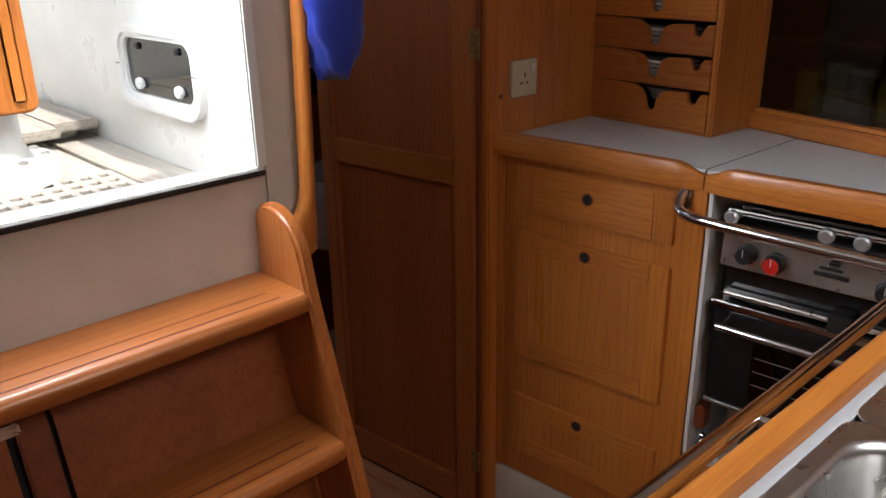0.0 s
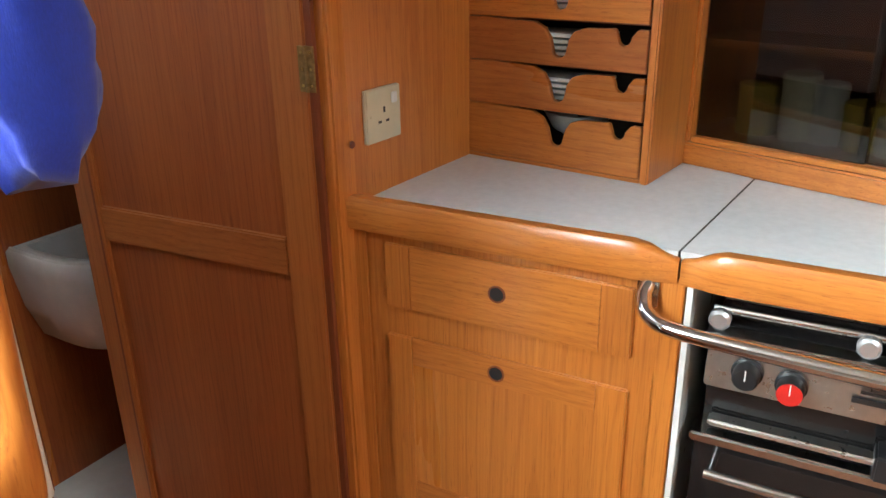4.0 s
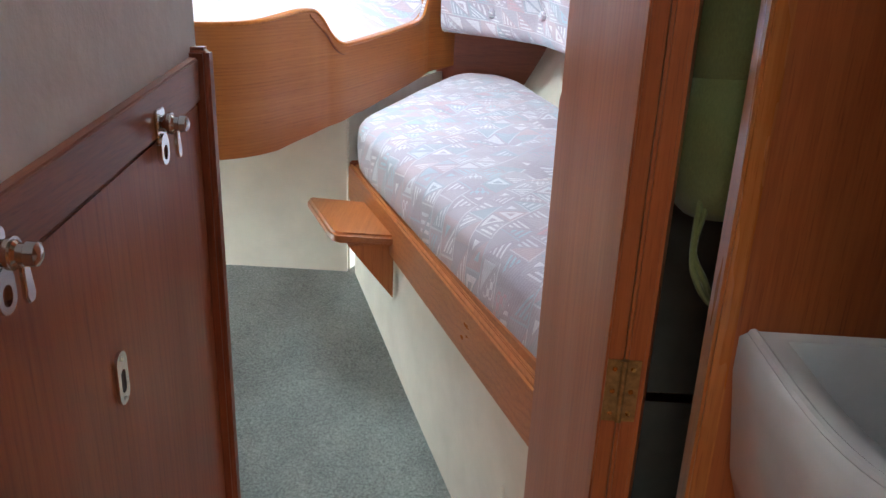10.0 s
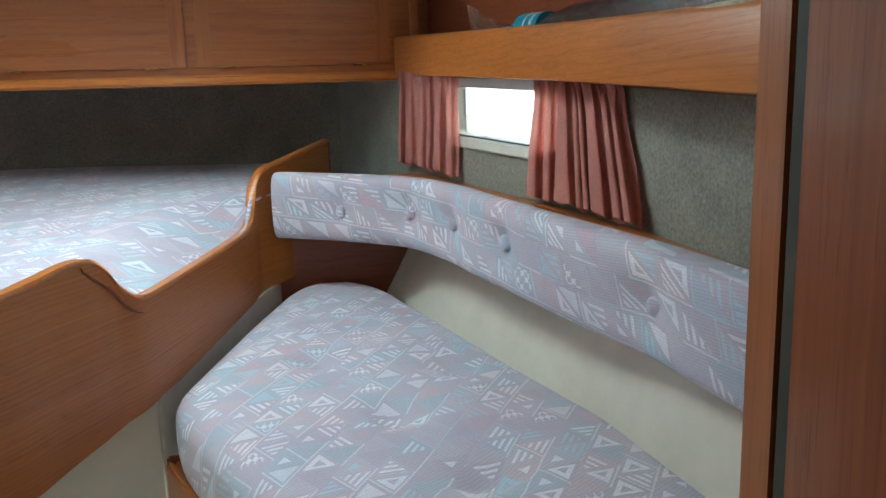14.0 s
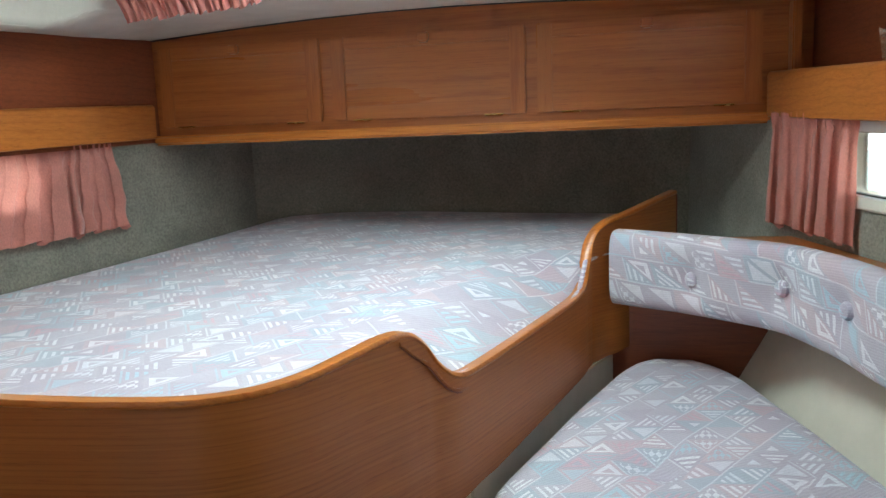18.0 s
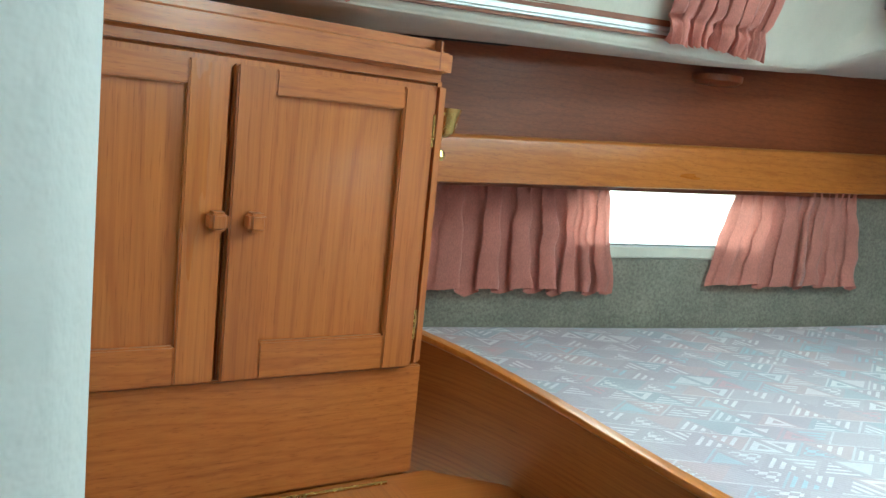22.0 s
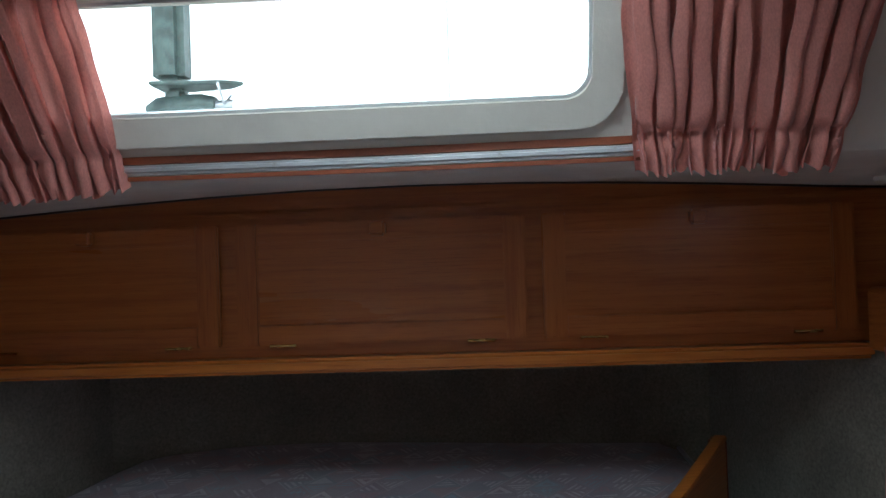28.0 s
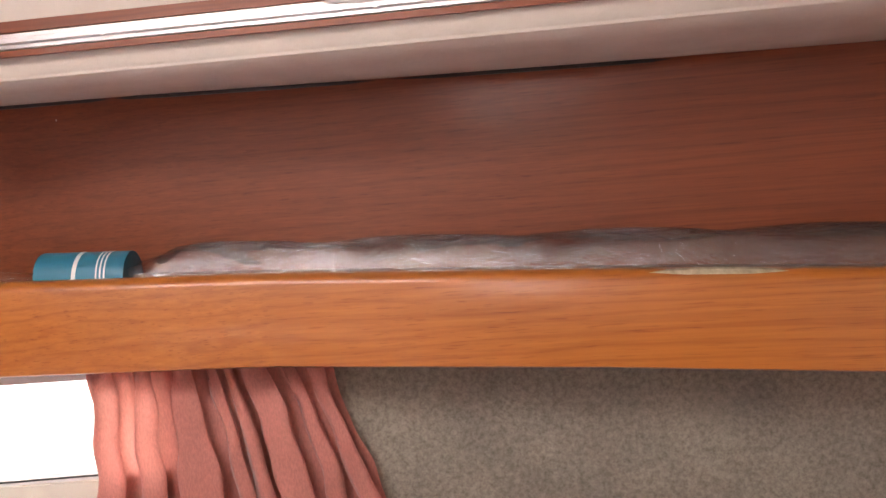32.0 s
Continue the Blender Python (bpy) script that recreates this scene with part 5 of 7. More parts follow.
# steps, handrail and blue bag at the companionway
st = thing("companion_steps", "varnished wooden companionway steps with grooved treads", "steps", (0.0, 0.5, FLOOR))
SL_S = 0.305                                      # the steps' lean: run for each metre of rise


def tread_at(z, y, depth):
    """A tread whose top front edge lies at y, z: rounded nose, rounded corner by the side board, two long grooves."""
    nose = [(0.0, 0.0), (0.003, 0.012), (0.012, 0.021), (0.026, 0.021), (0.032, 0.014), (0.034, 0.0)]
    bm = bmesh.new()
    rows = []
    for x, back in ((-0.75, 0.0), (0.070, 0.0), (0.084, 0.001), (0.092, 0.004), (0.098, 0.012), (0.100, 0.020)):
        row = [bm.verts.new((x, y + depth if x < 0.087 else y + 0.03, z - 0.034)), bm.verts.new((x, y + depth if x < 0.087 else y + 0.03, z))]
        row += [bm.verts.new((x, y + 0.012 + back - o * 0.62, z - d)) for d, o in nose]
        rows.append(row)
    n = len(rows[0])
    for a, b in zip(rows, rows[1:]):
        for j in range(n):
            bm.faces.new((a[j], a[(j + 1) % n], b[(j + 1) % n], b[j]))
    bm.faces.new(rows[0])
    bm.faces.new(rows[-1][::-1])
    bmesh.ops.recalc_face_normals(bm, faces=bm.faces[:])
    tr = part("tread", bm, red_x, st, "reddish varnished tread", 50)
    for dy, xe in ((0.022, 0.052), (0.051, 0.045)):
        part("groove", B((-0.72, xe, y + dy - 0.0016, y + dy + 0.0016, z - 0.002, z + 0.0006)), maho_x, tr, "dark groove in the tread")


tread_at(0.973, 0.552, 0.137)
tread_at(0.741, 0.481, 0.128)
tread_at(0.509, 0.410, 0.128)
side = [(0.6895, 0.88), (0.689, 1.062), (0.683, 1.082), (0.665, 1.093), (0.645, 1.096), (0.625, 1.092), (0.604, 1.082), (0.590, 1.070), (0.576, 1.050), (0.566, 1.020), (0.552, 0.960), (0.481, 0.741), (0.245, FLOOR), (0.385, FLOOR), (0.60, 0.70)]
part("side_board", put(plate(side, 0.025, None, 0.006, 3), Matrix(((0, 0, 1, 0.0875), (1, 0, 0, 0.0), (0, 1, 0, 0), (0, 0, 0, 1)))), red_z, st)
rf = frame_at((0.0, 0.658, 0.88), (1, 0, 0), (0, SL_S, 1))    # leaning plane of the riser panels
part("riser_panel", put(B((-0.268, 0.087, -0.88, 0.045, -0.012, 0.0)), rf), dk_z, st, "leaning reddish panel under the treads")
part("riser_panel", put(B((-0.75, -0.330, -0.88, 0.045, -0.012, 0.0)), rf), dk_z, st)
part("riser_rail", put(B((-0.262, 0.080, -0.004, 0.022, 0, 0.012), bevel=0.004), rf), maho_x, st)
# near-black strip paints the shade between the riser panels
part("riser_gap", put(B((-0.330, -0.268, -0.88, 0.045, -0.020, -0.012)), rf), void_shade, st)
part("riser_post", put(B((-0.318, -0.276, -0.88, 0.03, -0.012, 0.004), bevel=0.003), rf), maho_z, st)
part("riser_catch", put(B((-0.345, -0.312, -0.012, 0.004, 0.004, 0.014), bevel=0.003), rf), steel, st)

hr = thing("wooden_handrail", "curved varnished wooden handrail beside the companionway", "handrail", (0.2, 0.68, 1.2))
line = smooth_path(((0.178, 0.676, 0.985), (0.180, 0.672, 1.03), (0.180, 0.670, 1.10), (0.184, 0.668, 1.25), (0.189, 0.668, 1.40), (0.194, 0.668, 1.55), (0.197, 0.678, 1.66)), 7)
bm = bmesh.new()
rows = []
for k, p in enumerate(line):
    t = k / (len(line) - 1)
    f = min(1.0, max(0.0, (t - 0.20) / 0.14))
    foot_f = 1 - f * f * (3 - 2 * f)
    wide = 0.0115 + 0.011 * foot_f
    p = p + Vector((-0.010 * foot_f, 0, 0))
    if k == 0:
        wide *= 0.5
    rows.append([bm.verts.new(p + Vector((wide * math.cos(a), 0.016 * math.sin(a), 0))) for a in (2 * math.pi * j / 14 for j in range(14))])
for a, b in zip(rows, rows[1:]):
    for j in range(14):
        bm.faces.new((a[j], a[(j + 1) % 14], b[(j + 1) % 14], b[j]))
bm.faces.new(rows[0][::-1])
bm.faces.new(rows[-1])
bmesh.ops.recalc_face_normals(bm, faces=bm.faces[:])
part("rail", bm, teak_z, hr, angle=60)
part("foot", B((0.163, 0.187, 0.676, 0.6915, 0.985, 1.03), bevel=0.004), teak_z, hr)

bb = thing("blue_bag", "bright blue nylon bag hanging by the companionway", "bag", (0.26, 0.66, 1.35))
bm = bmesh.new()
rows = []
for k in range(31):
    t = k / 30
    z = lerp(1.274, 1.64, t)
    r = 0.046 * math.sin(min(1.0, t * 4.2 + 0.30) * math.pi / 2) + 0.006 * t
    cx = 0.240 - 0.010 * t
    rows.append([bm.verts.new((cx + (r + 0.008 * math.sin(3 * a + 0.35 * k) + 0.006 * abs(math.sin(4 * a + 0.2 * k)) + 0.010 * noise.noise(Vector((1.6 * math.cos(a), 1.6 * math.sin(a), 0.45 * k)))) * math.cos(a), 0.650 + 0.6 * r * math.sin(a), z + 0.006 * math.sin(2 * a))) for a in (2 * math.pi * j / 40 for j in range(40))])
for a, b in zip(rows, rows[1:]):
    for j in range(40):
        bm.faces.new((a[j], a[(j + 1) % 40], b[(j + 1) % 40], b[j]))
bm.faces.new(rows[0][::-1])
bm.faces.new(rows[-1])
part("bag_body", bm, blue_cloth, bb, angle=70)
part("cord", tube(smooth_path(((0.242, 0.655, 1.64), (0.240, 0.668, 1.70), (0.236, 0.69, 1.75)), 4), 0.006, 8), blue_cloth, bb)

# ---- aft cabin: hull sides, deck lining, coachroof sides ----
def ribbon(lines, thick=0.0):
    """A sheet through lines of equally many points."""
    bm = bmesh.new()
    rows = [[bm.verts.new(p) for p in l] for l in lines]
    for a, b in zip(rows, rows[1:]):
        for j in range(len(a) - 1):
            bm.faces.new((a[j], a[j + 1], b[j + 1], b[j]))
    bmesh.ops.recalc_face_normals(bm, faces=bm.faces[:])
    if thick:
        bmesh.ops.solidify(bm, geom=bm.faces[:], thickness=thick)
    return bm


def curve_x(pts, y):
    """x at y on a broken line of (y, x) points, smoothed."""
    for (a, xa), (b, xb) in zip(pts, pts[1:]):
        if y <= b:
            return lerp(xa, xb, (y - a) / (b - a))
    return pts[-1][1]


def sheer(z, y):
    """Heights that follow the sheer: the cabin's long lines rise a little towards the stern."""
    return z + 0.050 * (y - 3.8)


STAR = ((2.0, -1.20), (2.83, -1.018), (3.17, -0.924), (3.665, -0.787), (4.25, -0.628))
PORT = ((2.0, 1.03), (2.6, 1.015), (2.96, 0.975), (3.23, 0.905), (3.53, 0.806), (3.85, 0.700), (4.36, 0.56))
SSH = ((2.55, -0.910), (3.815, -0.728))
PSH = ((2.1, 0.885), (2.7, 0.888), (3.03, 0.872), (3.42, 0.793), (3.825, 0.696))


def hull_wall(name, side, pts, y0, y1, win, zlo, zhi, label):
    """A felt-lined hull side with an opening for its portlight."""
    wy0, wy1, wz0, wz1 = win
    ys = sorted(set([round(lerp(y0, y1, k / 24), 4) for k in range(25)] + [wy0, wy1]))
    bm = bmesh.new()
    zs = [zlo, wz0, wz1, zhi]
    for off in (0.0, 0.03 * side):
        rows = [[bm.verts.new((curve_x(pts, y) + off + side * 0.05 * (1.2 - z) * 0, y, z + 0.05 * (y - (wy0 + wy1) / 2))) for z in zs] for y in ys]
        for (ya, a), (yb, b) in zip(zip(ys, rows), list(zip(ys, rows))[1:]):
            for j in range(3):
                if j == 1 and ya >= wy0 - 1e-6 and yb <= wy1 + 1e-6:
                    continue
                bm.faces.new((a[j], a[j + 1], b[j + 1], b[j]))
    bmesh.ops.recalc_face_normals(bm, faces=bm.faces[:])
    return solid(name, bm, hull_felt, label, "hull side", kind="structure")


hull_wall("wall_hull_starboard", -1, STAR, 2.0, 4.32, (3.08, 3.50, 1.105, 1.215), 0.55, 1.234, "grey felt-lined starboard hull side")
hull_wall("wall_hull_port", 1, PORT, 2.05, 4.40, (3.17, 3.565, 1.098, 1.205), 0.55, 1.238, "grey felt-lined port hull side")
stern = [(-0.66, 4.22), (-0.40, 4.32), (0.0, 4.39), (0.35, 4.37), (0.60, 4.33)]
solid("wall_stern", ribbon([[Vector((x, y - 0.10 * (z - 0.6) * 0.4, z)) for x, y in stern] for z in (0.5, 0.9, 1.2, 1.35)], 0.03), hull_felt, "dark grey felt-lined transom", "wall", kind="structure")


def hull_portlight(name, pts, y0, y1, z0, z1, side, label):
    th = thing(name, label, "window", (curve_x(pts, y0), (y0 + y1) / 2, z0))
    a, b = Vector((curve_x(pts, y0), y0, 0)), Vector((curve_x(pts, y1), y1, 0))
    u = (b - a).normalized()
    m = frame_at(a + Vector((0, 0, z0)), u, Vector((0, 0.0, 1)))
    L, H = (b - a).length, z1 - z0
    sh = Matrix.Identity(4)
    sh[1][0] = 0.05
    m = m @ sh
    s = 1 if side < 0 else -1
    fr_d = 0.007
    part("frame", put(ring(rounded(L + 0.036, H + 0.036, 0.022, 6, -0.018, -0.018), rounded(L, H, 0.014, 6, 0.0, 0.0), fr_d), m @ Matrix.Translation((0, 0, -0.002 if s > 0 else 0.002 - fr_d))), white_plastic, th)
    part("reveal", put(ring(rounded(L + 0.006, H + 0.006, 0.016, 6, -0.003, -0.003), rounded(L - 0.004, H - 0.004, 0.013, 6, 0.002, 0.002), 0.030), m @ Matrix.Translation((0, 0, -0.032 if s > 0 else 0.002))), vinyl, th)
    g = part("pane", put(plate(rounded(L + 0.004, H + 0.004, 0.014, 6, -0.002, -0.002), 0.003), m @ Matrix.Translation((0, 0, -0.022 * s))), pane, th)
    g.visible_shadow = False
    part("seal", put(B((0.012, L - 0.012, 0.0, 0.0022, -0.006, 0.006)), m), black, th)
    part("sill", put(B((-0.012, L + 0.012, -0.026, -0.001, 0.0 if s > 0 else -0.008, 0.008 if s > 0 else 0.0), bevel=0.0035, seg=3), m), ivory_sill, th)
    return th


hull_portlight("window_hull_starboard", STAR, 3.08, 3.50, 1.094, 1.204, -1, "white-framed portlight in the starboard hull side")
hull_portlight("window_hull_port", PORT, 3.17, 3.565, 1.088, 1.196, 1, "white-framed portlight in the port hull side")


# side-deck lining, coachroof sides and aft end as one moulded shape
plan = [(-0.742, 2.06), (-0.735, 2.3), (-0.722, 2.6), (-0.708, 2.9), (-0.696, 3.2)]
plan += [(-0.60 + 0.092 * math.cos(radians(a)), 3.40 + 0.11 * math.sin(radians(a))) for a in (178, 160, 140, 120, 104)]
plan += [(-0.50, 3.512), (-0.30, 3.528), (0.0, 3.536), (0.30, 3.528), (0.52, 3.512)]
plan += [(0.66 + 0.11 * math.cos(radians(a)), 3.40 + 0.11 * math.sin(radians(a))) for a in (80, 60, 40, 20, 2)]
plan += [(0.772, 3.2), (0.775, 2.905), (0.775, 2.605), (0.775, 2.3), (0.775, 2.06)]
inward = []
for k, (x, y) in enumerate(plan):
    xa, ya = plan[max(k - 1, 0)]
    xb, yb = plan[min(k + 1, len(plan) - 1)]
    d = Vector((xb - xa, yb - ya)).normalized()
    inward.append(Vector((d.y, -d.x)))
SL = 0.42


def trunk(k, z):
    x, y = plan[k]
    q = Vector((x, y)) + inward[k] * SL * (z - 1.48)
    return Vector((q.x, q.y, z + 0.012 * (y - 3.0)))


def foot(k):
    """The height at which the coachroof turns into the deck lining."""
    return 1.452 if k < 5 else 1.506 if 8 <= k <= 16 else 1.452 + 0.0135 * (k - 4) if k < 8 else 1.50


WIN_S = (2.605, 2.905)
WIN_A = (-0.385, 0.262)


def trunk_wall(name, k0, k1, openings, label):
    """One side of the coachroof with thickness and window openings given as spans of plan index."""
    mids = (1.572, 1.700) if name.endswith("aft") else (1.525, 1.655)
    bm = bmesh.new()
    ks = list(range(k0, k1 + 1))
    for out in (0.0, 0.035):
        rows = []
        for k in ks:
            row = []
            for z in (foot(k), *mids, 1.80):
                p = trunk(k, z)
                row.append(bm.verts.new(p - Vector((inward[k].x, inward[k].y, 0)) * out))
            rows.append(row)
        for a, b, k in zip(rows, rows[1:], ks):
            for j in range(3):
                if j == 1 and k in openings:
                    continue
                bm.faces.new((a[j], a[j + 1], b[j + 1], b[j]))
    bmesh.ops.recalc_face_normals(bm, faces=bm.faces[:])
    return solid(name, bm, vinyl, label, "wall", kind="structure", angle=60)


# re-space the plan so that window ends fall on it
def respace():
    global plan, inward
    extra = [(-0.7205, WIN_S[0]), (-0.7065, WIN_S[1]), (WIN_A[0], 3.522), (WIN_A[1], 3.5298)]
    plan[2:3] = [(-0.7205, WIN_S[0])]
    plan[3:4] = [(-0.7065, WIN_S[1])]
    k = plan.index((-0.30, 3.528))
    plan[k] = (WIN_A[0], 3.5235)
    k = plan.index((0.30, 3.528))
    plan[k] = (WIN_A[1], 3.5295)
    inward = []
    for k, (x, y) in enumerate(plan):
        xa, ya = plan[max(k - 1, 0)]
        xb, yb = plan[min(k + 1, len(plan) - 1)]
        d = Vector((xb - xa, yb - ya)).normalized()
        inward.append(Vector((d.y, -d.x)))


respace()
KA = plan.index((WIN_A[0], 3.5235))
KB = plan.index((WIN_A[1], 3.5295))
trunk_wall("wall_coachroof_starboard", 0, 7, (2,), "cream moulded coachroof side with a portlight")
trunk_wall("wall_coachroof_aft", 7, KB + 3, tuple(range(KA, KB)), "cream moulded aft end of the coachroof with a long window")
trunk_wall("wall_coachroof_port", KB + 3, len(plan) - 1, (len(plan) - 4,), "cream moulded port coachroof side")

# lining under the side decks: from the backboards to the coachroof
def locker_top(x):
    return 1.495 + 0.034 * math.sin(math.pi * min(1, max(0, (x + 0.765) / 1.52)))


BST = ((2.0, -1.05), (2.4, -1.00), (2.83, -0.948), (3.17, -0.868), (3.9, -0.735))
BPT = ((2.05, 0.975), (2.7, 0.978), (3.1, 0.955), (3.263, 0.933), (3.55, 0.872), (3.9, 0.782))
deck_out = []
for k, (x, y) in enumerate(plan):
    y = {5: 3.42, 6: 3.64, 18: 3.64, 19: 3.42}.get(k, y)
    if k <= 6:
        deck_out.append(Vector((curve_x(BST, y) - 0.004, y, 1.452 + 0.038 * (y - 2.81))))
    elif k >= 18:
        deck_out.append(Vector((curve_x(BPT, y) + 0.004, y, 1.5 - 0.01 * max(0, y - 3.5) - 0.022 * max(0, 3.2 - y))))
    else:
        x = lerp(-0.768, 0.790, (k - 7) / 10)
        deck_out.append(Vector((x, 3.846, locker_top(x))))
mid1 = [lerp(o, trunk(k, foot(k)), 0.5) + Vector((0, 0, -0.007)) for k, o in enumerate(deck_out)]
mid2 = [lerp(o, trunk(k, foot(k)), 0.82) + Vector((0, 0, -0.006)) for k, o in enumerate(deck_out)]
def cove(k, f, rise):
    """A point on the rounded turn from the lining up into the coachroof side."""
    q = trunk(k, foot(k) + rise)
    p = lerp(deck_out[k], trunk(k, foot(k)), f) if f < 1 else q
    i2 = Vector((inward[k].x, inward[k].y, 0))
    return p + i2 * (0.0015 + 0.004 * math.exp(-(rise / 0.012) ** 2) * (f >= 0.9)) + Vector((0, 0, -0.004 * (f < 1)))


solid("ceiling_side_decks", ribbon([deck_out, mid1, mid2] + [[cove(k, f, r) for k in range(len(plan))] for f, r in ((0.92, 0.0), (1.0, 0.006), (1.0, 0.014), (1.0, 0.026), (1.0, 0.042))]), vinyl, "cream moulded lining under the side decks", "ceiling", kind="structure", angle=180)
part("dark_seam", tube([o + Vector((0.006, 0, -0.002)) for o in deck_out[:7]], 0.0024, 6), black, bpy.data.objects["ceiling_side_decks"])
part("dark_seam", tube([o + Vector((-0.006, 0, -0.002)) for o in deck_out[-7:]], 0.0024, 6), black, bpy.data.objects["ceiling_side_decks"])
part("dark_seam", tube([o + Vector((0, -0.006, -0.001)) for o in deck_out[7:-7]], 0.0026, 6), black, bpy.data.objects["ceiling_side_decks"])
solid("deck_above", B((-1.4, -0.79, 2.0, 4.6, 1.51, 1.54), (0.84, 1.4, 2.0, 4.6, 1.535, 1.565), (-0.79, 0.84, 3.62, 4.6, 1.545, 1.57)), gelcoat, "white side decks above the cabin", "deck", kind="structure")
for side, pts_h, nm in ((-1, BST, "starboard"), (1, BPT, "port")):
    solid("wall_topside_" + nm, ribbon([[Vector((curve_x(pts_h, y) + side * 0.09, y, z)) for y in np.linspace(2.0, 4.5, 18)] for z in (1.22, 1.56)], 0.02), gelcoat, "white outer hull side above the " + nm + " shelf", "hull side", kind="structure")


# windows of the coachroof
def trunk_frame(ka, kb, z0):
    a, b = trunk(ka, z0), trunk(kb, z0)
    mid_in = (inward[ka] + inward[kb]).normalized()
    v = Vector((mid_in.x * SL, mid_in.y * SL, 1))
    return frame_at(a, b - a, v), (b - a).length


H = 0.152
mp_, Lp = trunk_frame(len(plan) - 4, len(plan) - 3, 1.518)
mp_ = mp_ @ Matrix.Diagonal((1, 0.86, -1, 1)) @ Matrix.Translation((0, 0.026, 0))
wp = thing("window_coachroof_port", "grey-framed portlight in the port coachroof side", "window", trunk(len(plan) - 4, 1.52))
part("outer_frame", ring(rounded(Lp + 0.044, H + 0.010, 0.060, 8, -0.022, -0.006), rounded(Lp - 0.006, H - 0.034, 0.045, 8, 0.003, 0.016), 0.010, mp_ @ Matrix.Translation((0, 0, -0.010))), grey_plastic, wp)
g = part("pane", plate(rounded(Lp - 0.006, H - 0.034, 0.045, 8, 0.003, 0.016), 0.004, mp_ @ Matrix.Translation((0, 0, 0.004))), pane, wp)
g.visible_shadow = False
m, L = trunk_frame(2, 3, 1.518)
m = m @ Matrix.Diagonal((1, 1, -1, 1))            # z of it points outboard
ws = thing("window_coachroof_starboard", "grey-framed opening portlight with two black knobs", "window", trunk(2, 1.52))
part("outer_frame", ring(rounded(L + 0.034, H + 0.003, 0.058, 8, -0.017, -0.003), rounded(L - 0.006, H - 0.034, 0.045, 8, 0.003, 0.016), 0.010, m @ Matrix.Translation((0, 0, -0.010))), grey_plastic, ws)
part("inner_frame", ring(rounded(L + 0.012, H - 0.018, 0.052, 8, -0.006, 0.008), rounded(L - 0.026, H - 0.052, 0.038, 8, 0.013, 0.025), 0.014, m @ Matrix.Translation((0, 0, -0.018))), white_plastic, ws)
g = part("pane", plate(rounded(L - 0.026, H - 0.052, 0.038, 8, 0.013, 0.025), 0.004, m @ Matrix.Translation((0, 0, 0.004))), pane, ws)
g.visible_shadow = False
for x in (0.095, 0.238):
    part("knob", lathe(((0.013, 0.0), (0.0165, 0.004), (0.0165, 0.018), (0.013, 0.022), (0.002, 0.023)), m @ Matrix.Translation((x, 0.026, -0.016)) @ Matrix.Rotation(radians(180), 4, "X"), 20), black, ws, "black plastic window knob")
for x in (0.10, 0.24):
    part("hinge", put(B((x - 0.008, x + 0.008, H - 0.022, H - 0.008, -0.022, -0.012), bevel=0.002), m), grey_plastic, ws)
for x, y in ((0.03, 0.006), (0.10, -0.001), (0.17, -0.001), (0.24, -0.001), (0.31, 0.012), (-0.012, 0.05), (0.322, 0.06)):
    part("screw", lathe(((0.003, 0), (0.0026, 0.0016), (0.001, 0.002)), m @ Matrix.Translation((x, y, -0.0105)) @ Matrix.Rotation(radians(180), 4, "X"), 8), steel, ws)

ma, LA = trunk_frame(KA, KB, 1.572)
ma = ma @ Matrix.Diagonal((1, 1, -1, 1))
wa = thing("window_coachroof_aft", "long clear aft window in a cream moulded surround", "window", trunk(KA, 1.57))
HA = 0.140
part("surround", ring(rounded(LA + 0.056, HA + 0.056, 0.05, 8, -0.028, -0.028), rounded(LA - 0.012, HA - 0.012, 0.03, 8, 0.006, 0.006), 0.012, ma @ Matrix.Translation((0, 0, -0.012))), vinyl, wa, "cream moulded window surround")
part("seal", ring(rounded(LA - 0.006, HA - 0.006, 0.032, 8, 0.003, 0.003), rounded(LA - 0.020, HA - 0.020, 0.028, 8, 0.010, 0.010), 0.010, ma @ Matrix.Translation((0, 0, -0.004))), grey_plastic, wa)
g = part("pane", plate(rounded(LA - 0.014, HA - 0.014, 0.03, 8, 0.007, 0.007), 0.004, ma @ Matrix.Translation((0, 0, 0.010))), pane, wa)
g.visible_shadow = False

# ---- curtain tracks and curtains ----
def track(name, line, label, strip=True):
    th = thing(name, label, "curtain track", line[0])
    part("rail", sweep(line, [(0.0, -0.006), (0.004, -0.006), (0.004, -0.003), (0.008, -0.002), (0.008, 0.002), (0.004, 0.003), (0.004, 0.006), (0.0, 0.006)]), alu, th)
    if strip:
        part("wood_strip", sweep([p + Vector((0, 0, 0.012)) for p in line], [(0.0, -0.005), (0.005, -0.005), (0.005, 0.004), (0.0, 0.004)]), maho_y, th)
        part("wood_strip", sweep([p + Vector((0, 0, -0.0095)) for p in line], [(0.0, -0.003), (0.004, -0.003), (0.004, 0.002), (0.0, 0.002)]), maho_y, th)
    for k in range(2, len(line) - 1, 3):
        d = (line[k + 1] - line[k - 1]).normalized()
        part("screw", lathe(((0.0032, 0), (0.0028, 0.0015), (0.001, 0.002)), frame_at(line[k] + d.cross(Vector(Z)) * 0.008, Vector((0, 0, 1)), d), 8), steel, th)
    return th


def star_pt(y, z, off=0.006):
    x = curve_x([(p[1], p[0]) for p in plan[:6]], y)
    return Vector((x + SL * (z - 1.48) + off, y, z))


def port_pt(y, z, off=0.006):
    x = curve_x([(p[1], p[0]) for p in plan[::-1][:6]], y)
    return Vector((x - SL * (z - 1.48) - off, y, z))


